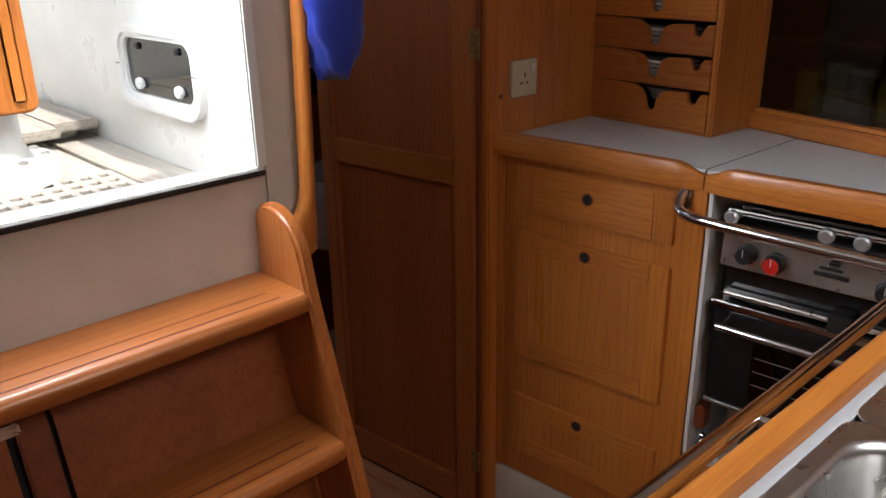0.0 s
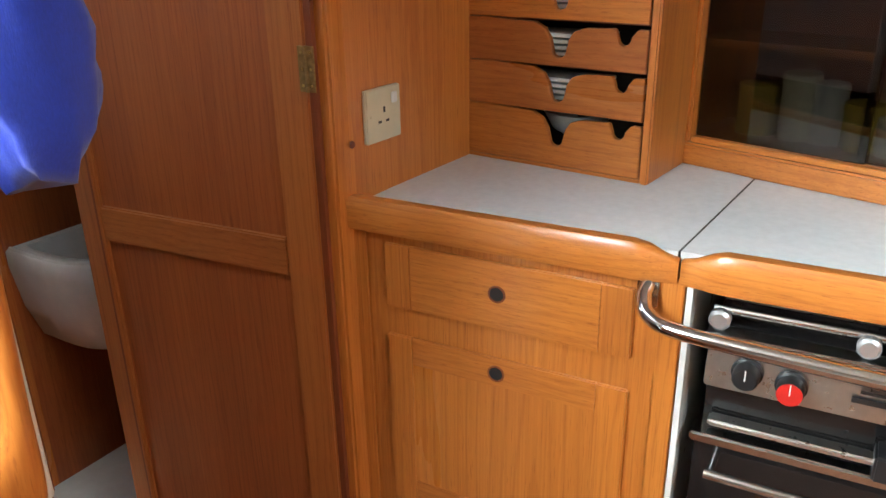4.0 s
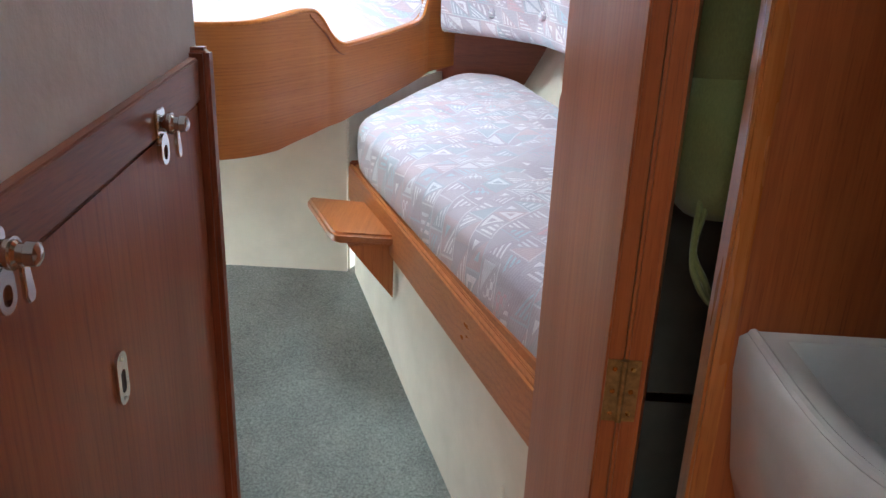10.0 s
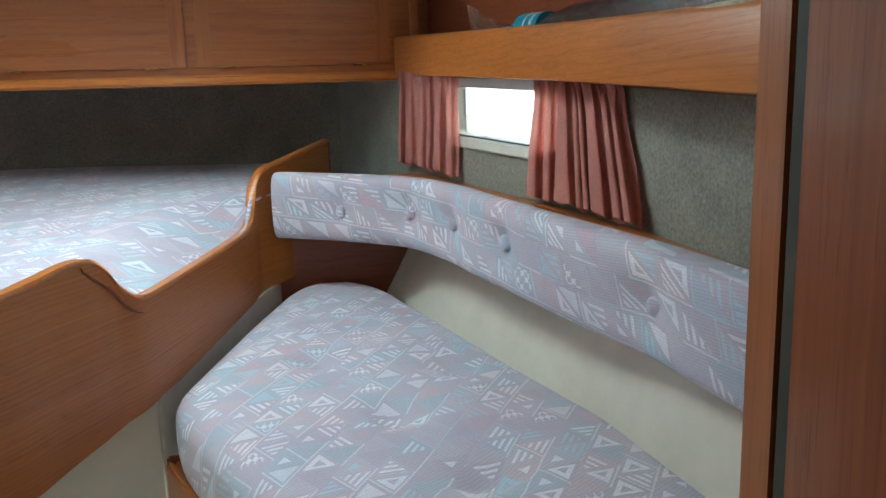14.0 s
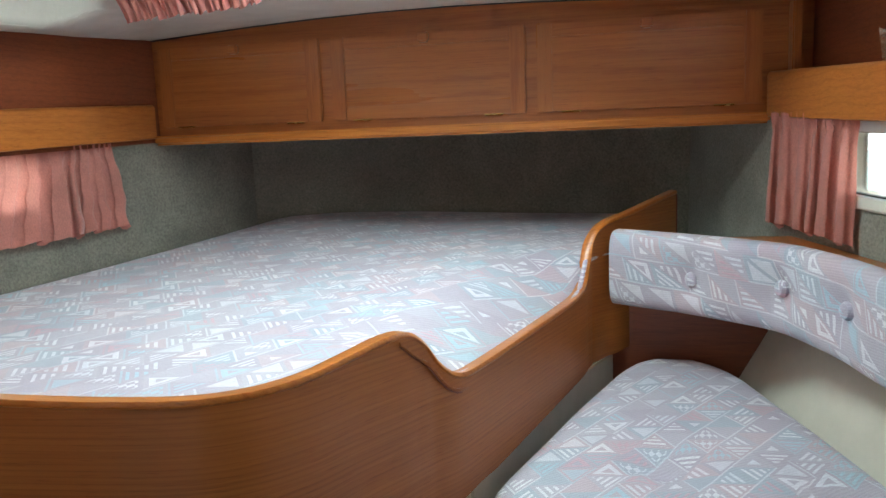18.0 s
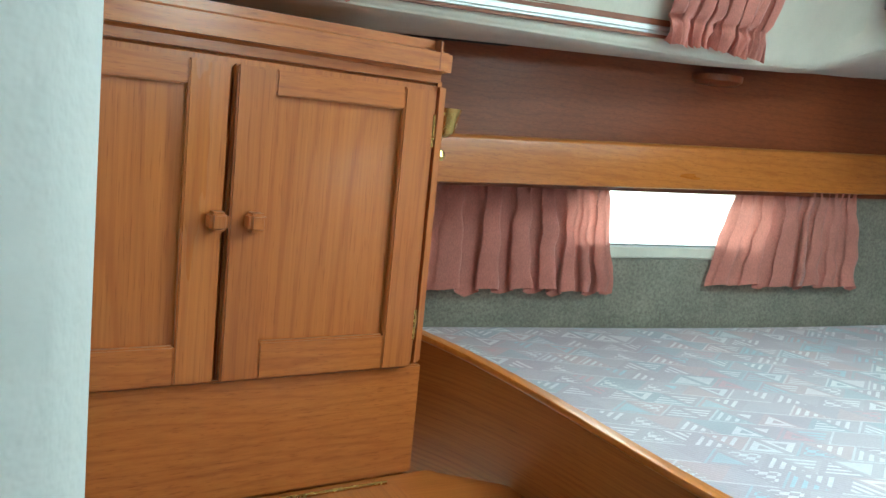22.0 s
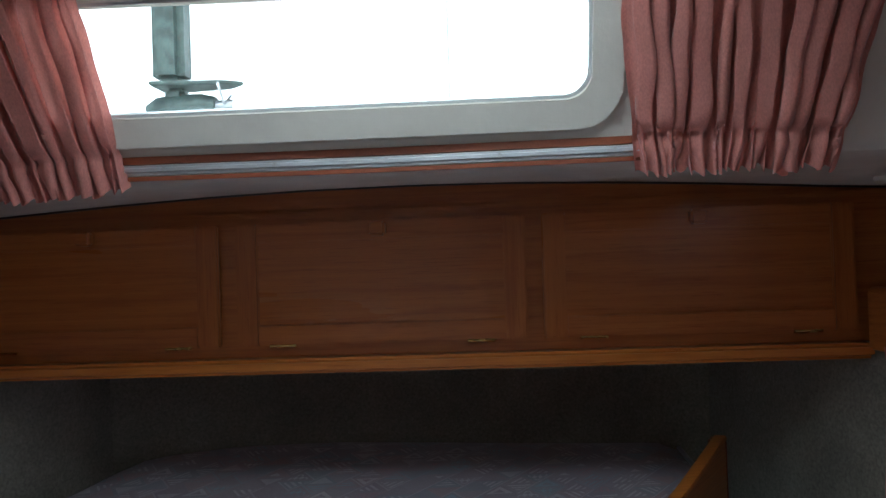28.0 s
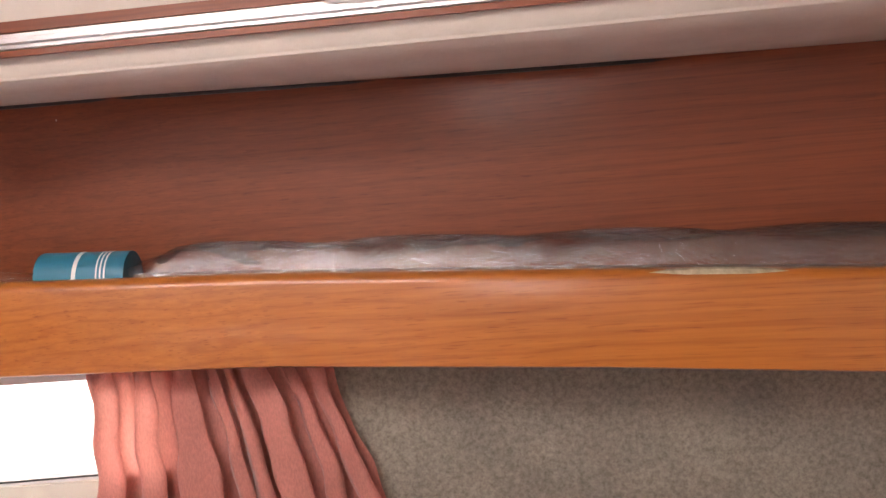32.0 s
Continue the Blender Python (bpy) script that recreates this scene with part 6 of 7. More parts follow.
def aft_pt(x, z, off=0.006):
    y = curve_x([(p[0], p[1]) for p in plan[8:KB + 6]], x)
    return Vector((x, y - SL * (z - 1.48) - off, z))


track("curtain_track", [star_pt(y, 1.465 + 0.026 * (y - 2.31), 0.003) for y in np.linspace(2.30, 3.06, 16)], "aluminium curtain track on a wooden strip, starboard")
track("curtain_track", [star_pt(y, 1.690 + 0.010 * (y - 2.31), 0.003) for y in np.linspace(2.2, 3.225, 16)], "dark curtain rod along the cabin roof, starboard", True)
track("curtain_track", [aft_pt(x, 1.524, 0.003) for x in np.linspace(-0.33, 0.325, 16)], "curved aluminium curtain track below the aft window")
track("curtain_track", [aft_pt(x, 1.730, 0.003) for x in np.linspace(-0.63, 0.60, 20)], "curved aluminium curtain track above the aft window")
track("curtain_track", [port_pt(y, 1.530 + 0.012 * (y - 3.1), 0.003) for y in np.linspace(3.23, 2.1, 16)], "aluminium curtain track on a wooden strip, port")
track("curtain_track", [port_pt(y, 1.705, 0.003) for y in np.linspace(3.45, 2.1, 16)], "aluminium curtain track along the cabin roof, port")
for p in (star_pt(3.228, 1.699, 0.010), aft_pt(-0.634, 1.729, 0.010), star_pt(2.30, 1.465, 0.008)):
    solid("track_end_stop", put(B((-0.010, 0.010, -0.008, 0.008, -0.008, 0.008), bevel=0.006, seg=3), Matrix.Translation(p)), maho_y, "small dark wooden end stop of a curtain track", "end stop")


def curtain(name, top, bottom, pleats, depth, label, seed=1, hem=0.0, group="curtains"):
    """A gathered curtain between two lines of points: small tucks at the heading that run together into soft,
    uneven folds, and, if asked, a drawn-in hem with a frill under it."""
    rnd = random.Random(seed)
    cuts = [0.0]
    for _ in range(pleats):
        cuts.append(cuts[-1] + rnd.uniform(0.45, 1.6))
    cuts = [c / cuts[-1] for c in cuts]
    am = [rnd.uniform(0.45, 1.35) for _ in range(pleats + 2)]
    dr = [rnd.uniform(-1.0, 1.0) for _ in range(pleats + 2)]
    nu, nv = pleats * 14, 34
    bm = bmesh.new()
    rows = []

    def at(line, t):
        f = t * (len(line) - 1)
        i = min(int(f), len(line) - 2)
        return lerp(Vector(line[i]), Vector(line[i + 1]), f - i)

    def fold(u):
        """Phase, strength and sideways drift of the folds at u."""
        i = 0
        while i < pleats - 1 and u > cuts[i + 1]:
            i += 1
        f = (u - cuts[i]) / (cuts[i + 1] - cuts[i])
        e = f * f * (3 - 2 * f)
        return i + f, lerp(am[i], am[i + 1], e), lerp(dr[i], dr[i + 1], e)

    seam = 0.83
    for j in range(nv + 1):
        v = j / nv
        row = []
        for i in range(nu + 1):
            u = i / nu
            p = lerp(at(top, u), at(bottom, u), v)
            d = (at(top, min(1, u + 0.02)) - at(top, max(0, u - 0.02))).normalized()
            nrm = d.cross(Vector(Z)).normalized()
            q, a, sway = fold(u)
            w = noise.noise(Vector((u * pleats * 0.5, v * 1.3, 3.1 * seed)))
            ph = 2 * math.pi * q + sway * v * 1.0 + 0.7 * w
            s = 1.75 * abs(math.sin(ph / 2)) ** 0.75 - 1.05 + 0.16 * math.sin(2 * ph + 1.1 * sway)
            tuck = math.sin(2 * math.pi * pleats * 2.3 * u + seed + 1.5 * math.sin(9 * u + seed))
            crumple = noise.noise(Vector((u * pleats * 1.4, v * 5.0, 7.7 + seed)))
            head = math.exp(-(v / 0.13) ** 2)
            if hem:
                body = 0.30 + 0.70 * math.sin(math.pi * min(1.0, 0.12 + 0.80 * v))
                pinch = math.exp(-((v - seam) / 0.030) ** 2)
                flare = max(0.0, (v - seam) / (1 - seam))
            else:
                body, pinch, flare = 0.30 + 0.85 * v ** 0.7, 0.0, 0.0
            off = depth * (a * s * body * (1 - 0.55 * pinch) + tuck * (0.42 * head + 0.42 * pinch + 0.55 * flare) + 0.22 * crumple * (0.5 + v))
            p = p + nrm * (off + 1.05 * depth - 0.40 * depth * pinch if hem else max(off + 0.55 * depth, 0.004 * (1 + 0.3 * crumple)))
            p += d * (0.50 * depth * math.sin(2 * ph) * body * a + 0.35 * depth * crumple)
            if hem:
                p.z += head * 0.008 * (tuck * 0.6 + crumple) - flare * 0.005 * (tuck + 1.5 * crumple)
            else:
                p.z += (v ** 6) * 0.009 * (a * s - 0.2 + crumple) + head * 0.003 * tuck
            row.append(bm.verts.new(p))
        rows.append(row)
    ring_pts = [[x.co.copy() for x in rows[round(seam * nv) + e]] for e in (-1, 0)]
    for a, b in zip(rows, rows[1:]):
        for k in range(nu):
            bm.faces.new((a[k], a[k + 1], b[k + 1], b[k]))
    bmesh.ops.recalc_face_normals(bm, faces=bm.faces[:])
    th = tagged(part(name, bm, curtain_pink, None, "", 180), label, "curtain", group)
    if hem:
        d = (at(top, 1) - at(top, 0)).normalized().cross(Vector(Z)) * 0.0016
        part("stitched_hem", ribbon([[lerp(a, b, f) + d for a, b in zip(*ring_pts)] for f in (0.35, 0.65)]), curtain_pink, th, angle=180)
    return th


def span(fn, a, b, z0, z1, n=9):
    return [fn(lerp(a, b, k / (n - 1)), lerp(z0, z1, k / (n - 1))) for k in range(n)]


curtain("curtain", span(star_pt, 2.315, 2.525, 1.682, 1.684), span(star_pt, 2.335, 2.512, 1.444, 1.448), 8, 0.017, "dusty pink gathered curtain on two tracks beside the portlight", seed=3, hem=1)
curtain("curtain", span(star_pt, 2.990, 3.222, 1.690, 1.688), span(star_pt, 3.030, 3.242, 1.466, 1.464), 9, 0.018, "dusty pink gathered curtain beside the portlight, bunched at the hem", seed=5, hem=1)
curtain("curtain", span(aft_pt, -0.632, -0.302, 1.720, 1.724), span(aft_pt, -0.565, -0.285, 1.482, 1.502), 12, 0.016, "dusty pink gathered curtain at one end of the aft window", seed=7, hem=1)
curtain("curtain", span(aft_pt, 0.283, 0.548, 1.722, 1.720), span(aft_pt, 0.306, 0.512, 1.498, 1.492), 11, 0.015, "dusty pink gathered curtain with a stitched hem at the aft window", seed=9, hem=1)
curtain("curtain", span(port_pt, 3.448, 3.185, 1.700, 1.700), span(port_pt, 3.458, 3.215, 1.501, 1.498), 8, 0.018, "dusty pink gathered curtain with a wide hem, port side", seed=11, hem=1)


def hull_curtain(pts, ya, yb, ta, tb, z_top, z_bot, side, pleats, depth, label, seed):
    top_l = [Vector((curve_x(pts, y) - side * 0.006, y, z_top + 0.005 + 0.05 * (y - 3.5))) for y in np.linspace(ta, tb, 8)]
    bot_l = [Vector((curve_x(pts, y) - side * 0.010, y, z_bot + 0.05 * (y - 3.5))) for y in np.linspace(ya, yb, 8)]
    curtain("curtain", top_l, bot_l, pleats, depth, label, seed=seed)


hull_curtain(STAR, 2.57, 3.170, 2.59, 3.150, 1.238, 1.022, -1, 12, 0.019, "long dusty pink curtain under the starboard shelf", 21)
hull_curtain(STAR, 3.372, 3.708, 3.415, 3.688, 1.240, 1.040, -1, 7, 0.019, "dusty pink curtain glowing where light comes through", 23)
hull_curtain(PORT, 3.790, 3.520, 3.788, 3.522, 1.238, 1.020, 1, 6, 0.020, "dusty pink curtain under the port shelf", 25)
hull_curtain(PORT, 3.248, 2.930, 3.236, 3.005, 1.236, 1.016, 1, 8, 0.022, "flared dusty pink curtain under the port shelf", 27)

# ---- shelves with their backboards ----
def long_shelf(name, pts, back, y0, y1, z0, z1, slope, side, label):
    th = thing(name, label, "shelf", (curve_x(pts, y0), y0, z0))
    ys = np.linspace(y0, y1, 22)
    base = [Vector((curve_x(pts, y), y, z0 + slope * (y - 3.8))) for y in ys]
    h = z1 - z0
    prof_s = [(0.0, 0.002), (0.003 * side, 0.0), (0.026 * side, 0.0), (0.026 * side, h), (0.022 * side, h + 0.003), (0.008 * side, h + 0.003), (0.002 * side, h - 0.001), (0.0, h - 0.006)]
    part("front_board", sweep(base, prof_s), shelf_wood, th)
    part("shelf_board", ribbon([[p + Vector((side * 0.014, 0, 0.012)) for p in base], [Vector((curve_x(back, y) + side * 0.01, y, z0 + 0.012 + slope * (y - 3.8))) for y in ys]], 0.010), red_y, th)
    yb = np.linspace(y0, 3.90, 24)
    part("backboard", ribbon([[Vector((curve_x(back, y), y, z0 - 0.01 + slope * (y - 3.8))) for y in yb], [Vector((curve_x(back, y) + side * 0.004, y, z1 + 0.190)) for y in yb]], 0.008), maho_y, th, "dark varnished backboard")
    return th


long_shelf("shelf_starboard", SSH, BST, 2.61, 3.812, 1.254, 1.335, 0.050, -1, "long varnished starboard shelf with a deep front board")
long_shelf("shelf_port", PSH, BPT, 2.14, 3.818, 1.250, 1.341, 0.050, 1, "long varnished port shelf with a deep front board")
for x, y, z, lb in ((-0.832, 3.30, 1.435, "dark wooden dome cap under the starboard deck"), (0.882, 3.40, 1.477, "dark wooden dome cap under the port deck")):
    solid("dome_cap", lathe(((0.050, 0.012), (0.049, 0.001), (0.042, -0.004), (0.020, -0.0065), (0.001, -0.007)), Matrix.Translation((x, y, z)), 24), maho_x, lb, "deck cap")
for x, y in ((0.652, 3.646), (0.721, 3.665), (0.775, 3.671)):
    solid("deck_plug", put(lathe(((0.020, 0.006), (0.020, 0.001), (0.016, -0.002), (0.001, -0.003)), None, 18), Matrix.Translation((x, y, 1.489)) @ Matrix.Diagonal((1, 0.6, 1, 1))), vinyl, "small oval cream plug in the deck lining", "deck plug", "plugs in the deck lining")
solid("backboard_screw", lathe(((0.005, 0), (0.0045, 0.002), (0.001, 0.003)), frame_at((0.930, 3.263, 1.480), (0, -1, 0), Z), 10), steel, "small steel screw in the backboard", "screw")

# ---- stern lockers ----
lk = thing("stern_lockers", "row of varnished wooden stern lockers with three flap doors", "locker", (0, 3.9, 1.25))
part("face_board", B((-0.79, 0.81, 3.842, 3.862, 1.262, 1.498), bevel=0.002), red_x, lk)
bm = ribbon([[Vector((x, 3.842 + d, 1.494 + (locker_top(x) - 1.492) * s)) for x in np.linspace(-0.775, 0.742, 20)] for d, s in ((0.0, 0.0), (0.0, 1.0), (0.02, 1.0))])
part("crown_board", bm, red_x, lk)
part("bottom_lip", B((-0.738, 0.705, 3.812, 3.862, 1.238, 1.2615), bevel=0.006, seg=3), teak_x, lk, "light rounded lip along the lockers")
part("underside", B((-0.78, 0.745, 3.8625, 4.40, 1.245, 1.262), bevel=0.0), maho_x, lk)
for x0, x1 in ((-0.722, -0.298), (-0.270, 0.191), (0.216, 0.690)):
    d = part("flap_door", B((x0 + 0.004, x1 - 0.004, 3.8345, 3.8415, 1.285, 1.471), bevel=0.001), red_x, lk)
    w = 0.036
    part("stile", B((x0, x0 + w, 3.8305, 3.8405, 1.281, 1.475), bevel=0.0025), red_z, d)
    part("stile", B((x1 - w, x1, 3.8305, 3.8405, 1.281, 1.475), bevel=0.0025), red_z, d)
    part("rail", B((x0 + w - 0.001, x1 - w + 0.001, 3.8308, 3.8405, 1.281, 1.314), bevel=0.0018), red_x, d)
    part("rail", B((x0 + w - 0.001, x1 - w + 0.001, 3.8308, 3.8405, 1.444, 1.475), bevel=0.0018), red_x, d)
    part("knob", B(((x0 + x1) / 2 - 0.013, (x0 + x1) / 2 + 0.013, 3.808, 3.829, 1.449, 1.472), bevel=0.004, seg=3), red_x, d, "square wooden knob")
    for f in (0.16, 0.84):
        c = lerp(x0, x1, f)
        part("hinge", tube(((c - 0.021, 3.8315, 1.2805), (c + 0.021, 3.8315, 1.2805)), 0.0026, 8), brass, d, "slim brass hinge")
for sx, mt in ((-0.7755, "star"), (0.7425, "port")):
    part("end_cheek", B((min(sx, sx + 0.02), max(sx, sx + 0.02), 3.80, 3.862, 1.262, 1.495), bevel=0.003), red_z, lk)

# ---- double berth: curved front, cap rail, mattress ----
edge = [(-0.690, 2.652, 0.997), (-0.60, 2.695, 0.985), (-0.45, 2.735, 0.970), (-0.25, 2.755, 0.960), (-0.10, 2.775, 0.957), (-0.025, 2.808, 0.957), (0.025, 2.865, 0.960), (0.060, 2.940, 0.968), (0.088, 2.995, 0.976), (0.108, 3.032, 0.972), (0.126, 3.063, 0.945), (0.142, 3.090, 0.905), (0.158, 3.125, 0.884), (0.180, 3.190, 0.883), (0.225, 3.335, 0.890), (0.272, 3.487, 0.899), (0.302, 3.585, 0.908), (0.318, 3.635, 0.930), (0.328, 3.668, 0.975), (0.336, 3.695, 1.018), (0.355, 3.73, 1.038), (0.400, 3.79, 1.052), (0.515, 3.99, 1.086)]
edge = smooth_path(edge, 4)
tang = [(edge[min(k + 1, len(edge) - 1)] - edge[max(k - 1, 0)]).normalized() for k in range(len(edge))]
edge = [p + 0.013 * Vector((t.y, -t.x, 0)) - Vector((0, 0, 0.007 * min(1.0, max(0.0, (3.08 - p.y) / 0.06)))) for p, t in zip(edge, tang)]
berth = thing("double_berth", "built-in double berth with a curved varnished front", "bed", (-0.3, 3.3, 0.6))
rows_t, rows_b = [], []
for k, p in enumerate(edge):
    t = k / (len(edge) - 1)
    zb = lerp(0.664, 0.702, min(1, max(0, (p.y - 2.9) / 0.27))) + 0.095 * max(0, p.y - 3.22) - 0.30 * min(1, max(0, (-0.27 - p.x) / 0.07))
    rows_t.append(Vector((p.x, p.y, p.z - 0.004)))
    rows_b.append(Vector((p.x, p.y, zb)))
bm = ribbon([rows_b, [lerp(a, b, 0.5) for a, b in zip(rows_b, rows_t)], rows_t], -0.015)
berth_wood = wood("laminated_teak", (0.25, 0.078, 0.015), (0.36, 0.119, 0.022), (0.46, 0.170, 0.036), axis="h", grain=0.9, rough=0.42, coat=0.10)
part("curved_front", bm, berth_wood, berth, "bent reddish plywood front", 50)
part("cap_rail", sweep(edge, [(-0.020, -0.005), (0.001, -0.005), (0.0035, -0.001), (0.001, 0.004), (-0.017, 0.004), (-0.020, 0.0)]), teak_x, berth, "rounded light wooden cap", 60)
part("far_post", B((0.503, 0.530, 3.985, 4.01, 0.70, 1.084), bevel=0.004), maho_z, berth)
# a laminated bead along the bent part that turns down into a hook beside the dip
bead = [p + Vector((0, 0, -0.004 - 0.022 * min(1.0, (p.y - 3.0) / 0.03))) for p in edge if 3.0 < p.y < 3.058]
bead += [Vector(q) for q in ((0.140, 3.059, 0.914), (0.152, 3.083, 0.884), (0.165, 3.107, 0.866), (0.176, 3.147, 0.860), (0.177, 3.169, 0.861))]
bead = smooth_path(bead, 3)
part("bead", sweep(bead, [(-0.003, -0.003), (0.0012, -0.003), (0.0028, -0.001), (0.0022, 0.002), (-0.003, 0.003)]), berth_wood, berth, "raised laminated bead", 60)
# dark strip that paints the shadow line under the bead
part("bead_groove", sweep([p + Vector((0, 0, -0.0042)) for p in bead], [(-0.003, -0.0013), (0.0006, -0.0013), (0.0006, 0.0013), (-0.003, 0.0013)]), maho_x, berth)


def mat_z(x, y):
    return 0.925 + 0.062 * (y - 2.8) + 0.012 * math.sin(3 * x) * math.sin(2.4 * y)


mt = thing("berth_mattress", "lilac patterned fabric mattress on the double berth", "mattress", (-0.3, 3.4, 0.85))
bm = bmesh.new()
rows = []
NX, NY = 30, 34
for j in range(NY + 1):
    y = lerp(2.665, 4.36, j / NY)
    xl = curve_x(STAR, y) + 0.012
    pts_e = [(p.y, p.x) for p in edge if p.x > -0.02]
    xr = curve_x(pts_e, y) - 0.012 if y > 2.83 else -0.03
    row = []
    for i in range(NX + 1):
        x = lerp(xl, xr, i / NX)
        yy = max(y, curve_x([(p.x, p.y) for p in edge if p.y < 3.0], x) + 0.012) if x < 0.09 else y
        e = min(i, NX - i, j, NY - j) / 2.0
        z = mat_z(x, yy) - 0.018 * max(0.0, 1 - e) ** 2
        if yy > 2.9:
            low = curve_x([(p.y, p.z) for p in edge if p.x > -0.02], yy) - 0.006
            f = min(1.0, max(0.0, (xr - x) / 0.16))
            if low < z:
                z = lerp(low, z, f * f * (3 - 2 * f))
        row.append(bm.verts.new((x, yy, z)))
    rows.append(row)
for a, b in zip(rows, rows[1:]):
    for i in range(NX):
        bm.faces.new((a[i], a[i + 1], b[i + 1], b[i]))
rim = [r[-1] for r in rows]
mat_rim = [v.co.copy() for v in rows[0][:-1]] + [v.co.copy() for v in rim[4:]]
skirt = [bm.verts.new((v.co.x + 0.004, v.co.y, 0.822)) for v in rim]
for k in range(NY):
    bm.faces.new((rim[k], skirt[k], skirt[k + 1], rim[k + 1]))
rim = rows[0]
skirt = [bm.verts.new((v.co.x, v.co.y - 0.003, 0.822)) for v in rim]
for k in range(NX):
    bm.faces.new((rim[k], rim[k + 1], skirt[k + 1], skirt[k]))
bmesh.ops.recalc_face_normals(bm, faces=bm.faces[:])
part("cover", bm, tap_flat, mt, angle=180)
part("piping", tube([v + Vector((0.004, -0.002, 0.004)) for v in mat_rim], 0.005, 8), tap_side, mt, "thin piped seam")
solid("berth_base", plate([(-0.62, 2.72), (-0.10, 2.80), (0.02, 2.93), (0.14, 3.15), (0.28, 3.58), (0.35, 4.30), (-0.62, 4.2), (-1.0, 2.75)], 0.02, Matrix.Translation((0, 0, 0.80))), red_x, "wooden board under the mattress", "bed base", kind="structure")
under = [Vector(p) for p in ((0.163, 3.197, 0), (0.05, 3.197, 0), (-0.15, 3.197, 0), (-0.345, 3.19, 0), (-0.60, 3.17, 0))]
solid("wall_under_berth", ribbon([[Vector((p.x, p.y, z)) for p in under] for z in (0.0, 0.4, 0.72)], 0.012), cream_paint, "cream painted panel under the berth", "wall", kind="structure", angle=50)

# ---- settee ----
S_A, S_B = Vector((0.184, 3.178, 0)), Vector((0.640, 2.095, 0))
su = (S_B - S_A).normalized()
sm = frame_at(S_A, su, Z)                         # z of it points to the sole
SLN = (S_B - S_A).length
sett = thing("settee", "built-in settee with cream front and wooden fascia", "settee", (0.5, 2.8, 0.1))
part("front_panel", put(plate([(0.0, 0.15), (SLN, 0.0), (SLN, 0.47), (0.0, 0.50)], 0.012), sm @ Matrix.Translation((0, 0, -0.014))), cream_paint, sett, "cream painted settee front")
part("fascia", put(plate([(0.0, 0.468), (SLN, 0.430), (SLN, 0.532), (0.0, 0.568)], 0.016, None, 0.005, 2), sm), red_y, sett, "varnished wooden fascia")
part("fascia_ledge", put(plate([(0.0, 0.52), (SLN, 0.485), (SLN, 0.531), (0.0, 0.567)], 0.026, None, 0.002), sm @ Matrix.Translation((0, 0, -0.0262))), red_y, sett)
part("end_block", put(B((-0.006, 0.010, 0.53, 0.575, -0.03, 0.012), bevel=0.004), sm), maho_z, sett)
part("seat_board", plate([(0.19, 3.17), (0.645, 2.10), (1.02, 2.10), (0.93, 2.95), (0.70, 3.72), (0.36, 3.80)], 0.015, Matrix.Translation((0, 0, 0.535))), red_y, sett)
for k in range(9):
    part("vent_hole", put(plate([(0.0035 * math.cos(t), 0.0035 * math.sin(t)) for t in (2 * math.pi * j / 10 for j in range(10))], 0.0008), sm @ Matrix.Translation((1.055 + 0.010 * (k % 3), 0.205 + 0.022 * (k // 3), -0.0018))), black, sett)
part("vent_slot", put(B((1.035, 1.041, 0.262, 0.285, -0.002, 0.003), bevel=0.001), sm), cream_paint, sett)
part("white_strip", ribbon([[p + Vector((-0.022, 0.006, 0)) for p in (Vector((0.183, 3.1925, z)), Vector((0.198, 3.225, z)), Vector((0.233, 3.335, z)), Vector((0.312, 3.585, z)), Vector((0.41, 3.83, z)))] for z in (0.20, 0.50, 0.735)], 0.008), vinyl, sett, "white strip beside the berth front")

stp = thing("bunk_step", "small varnished wooden step on a bracket at the settee", "step", (0.2, 2.9, 0.49))
poly = [(0.090, 3.022), (0.098, 3.040), (0.245, 3.020), (0.345, 2.775), (0.215, 2.778), (0.192, 2.790)]
part("step_board", plate(poly, 0.026, Matrix.Translation((0, 0, 0.486)), 0.007, 3), red_y, stp)
part("bracket", plate([(0, 0), (0.105, 0), (0.0, -0.135)], 0.016, frame_at((0.336, 2.80, 0.485), (-0.93, -0.2, 0), Z), 0.002), red_z, stp)


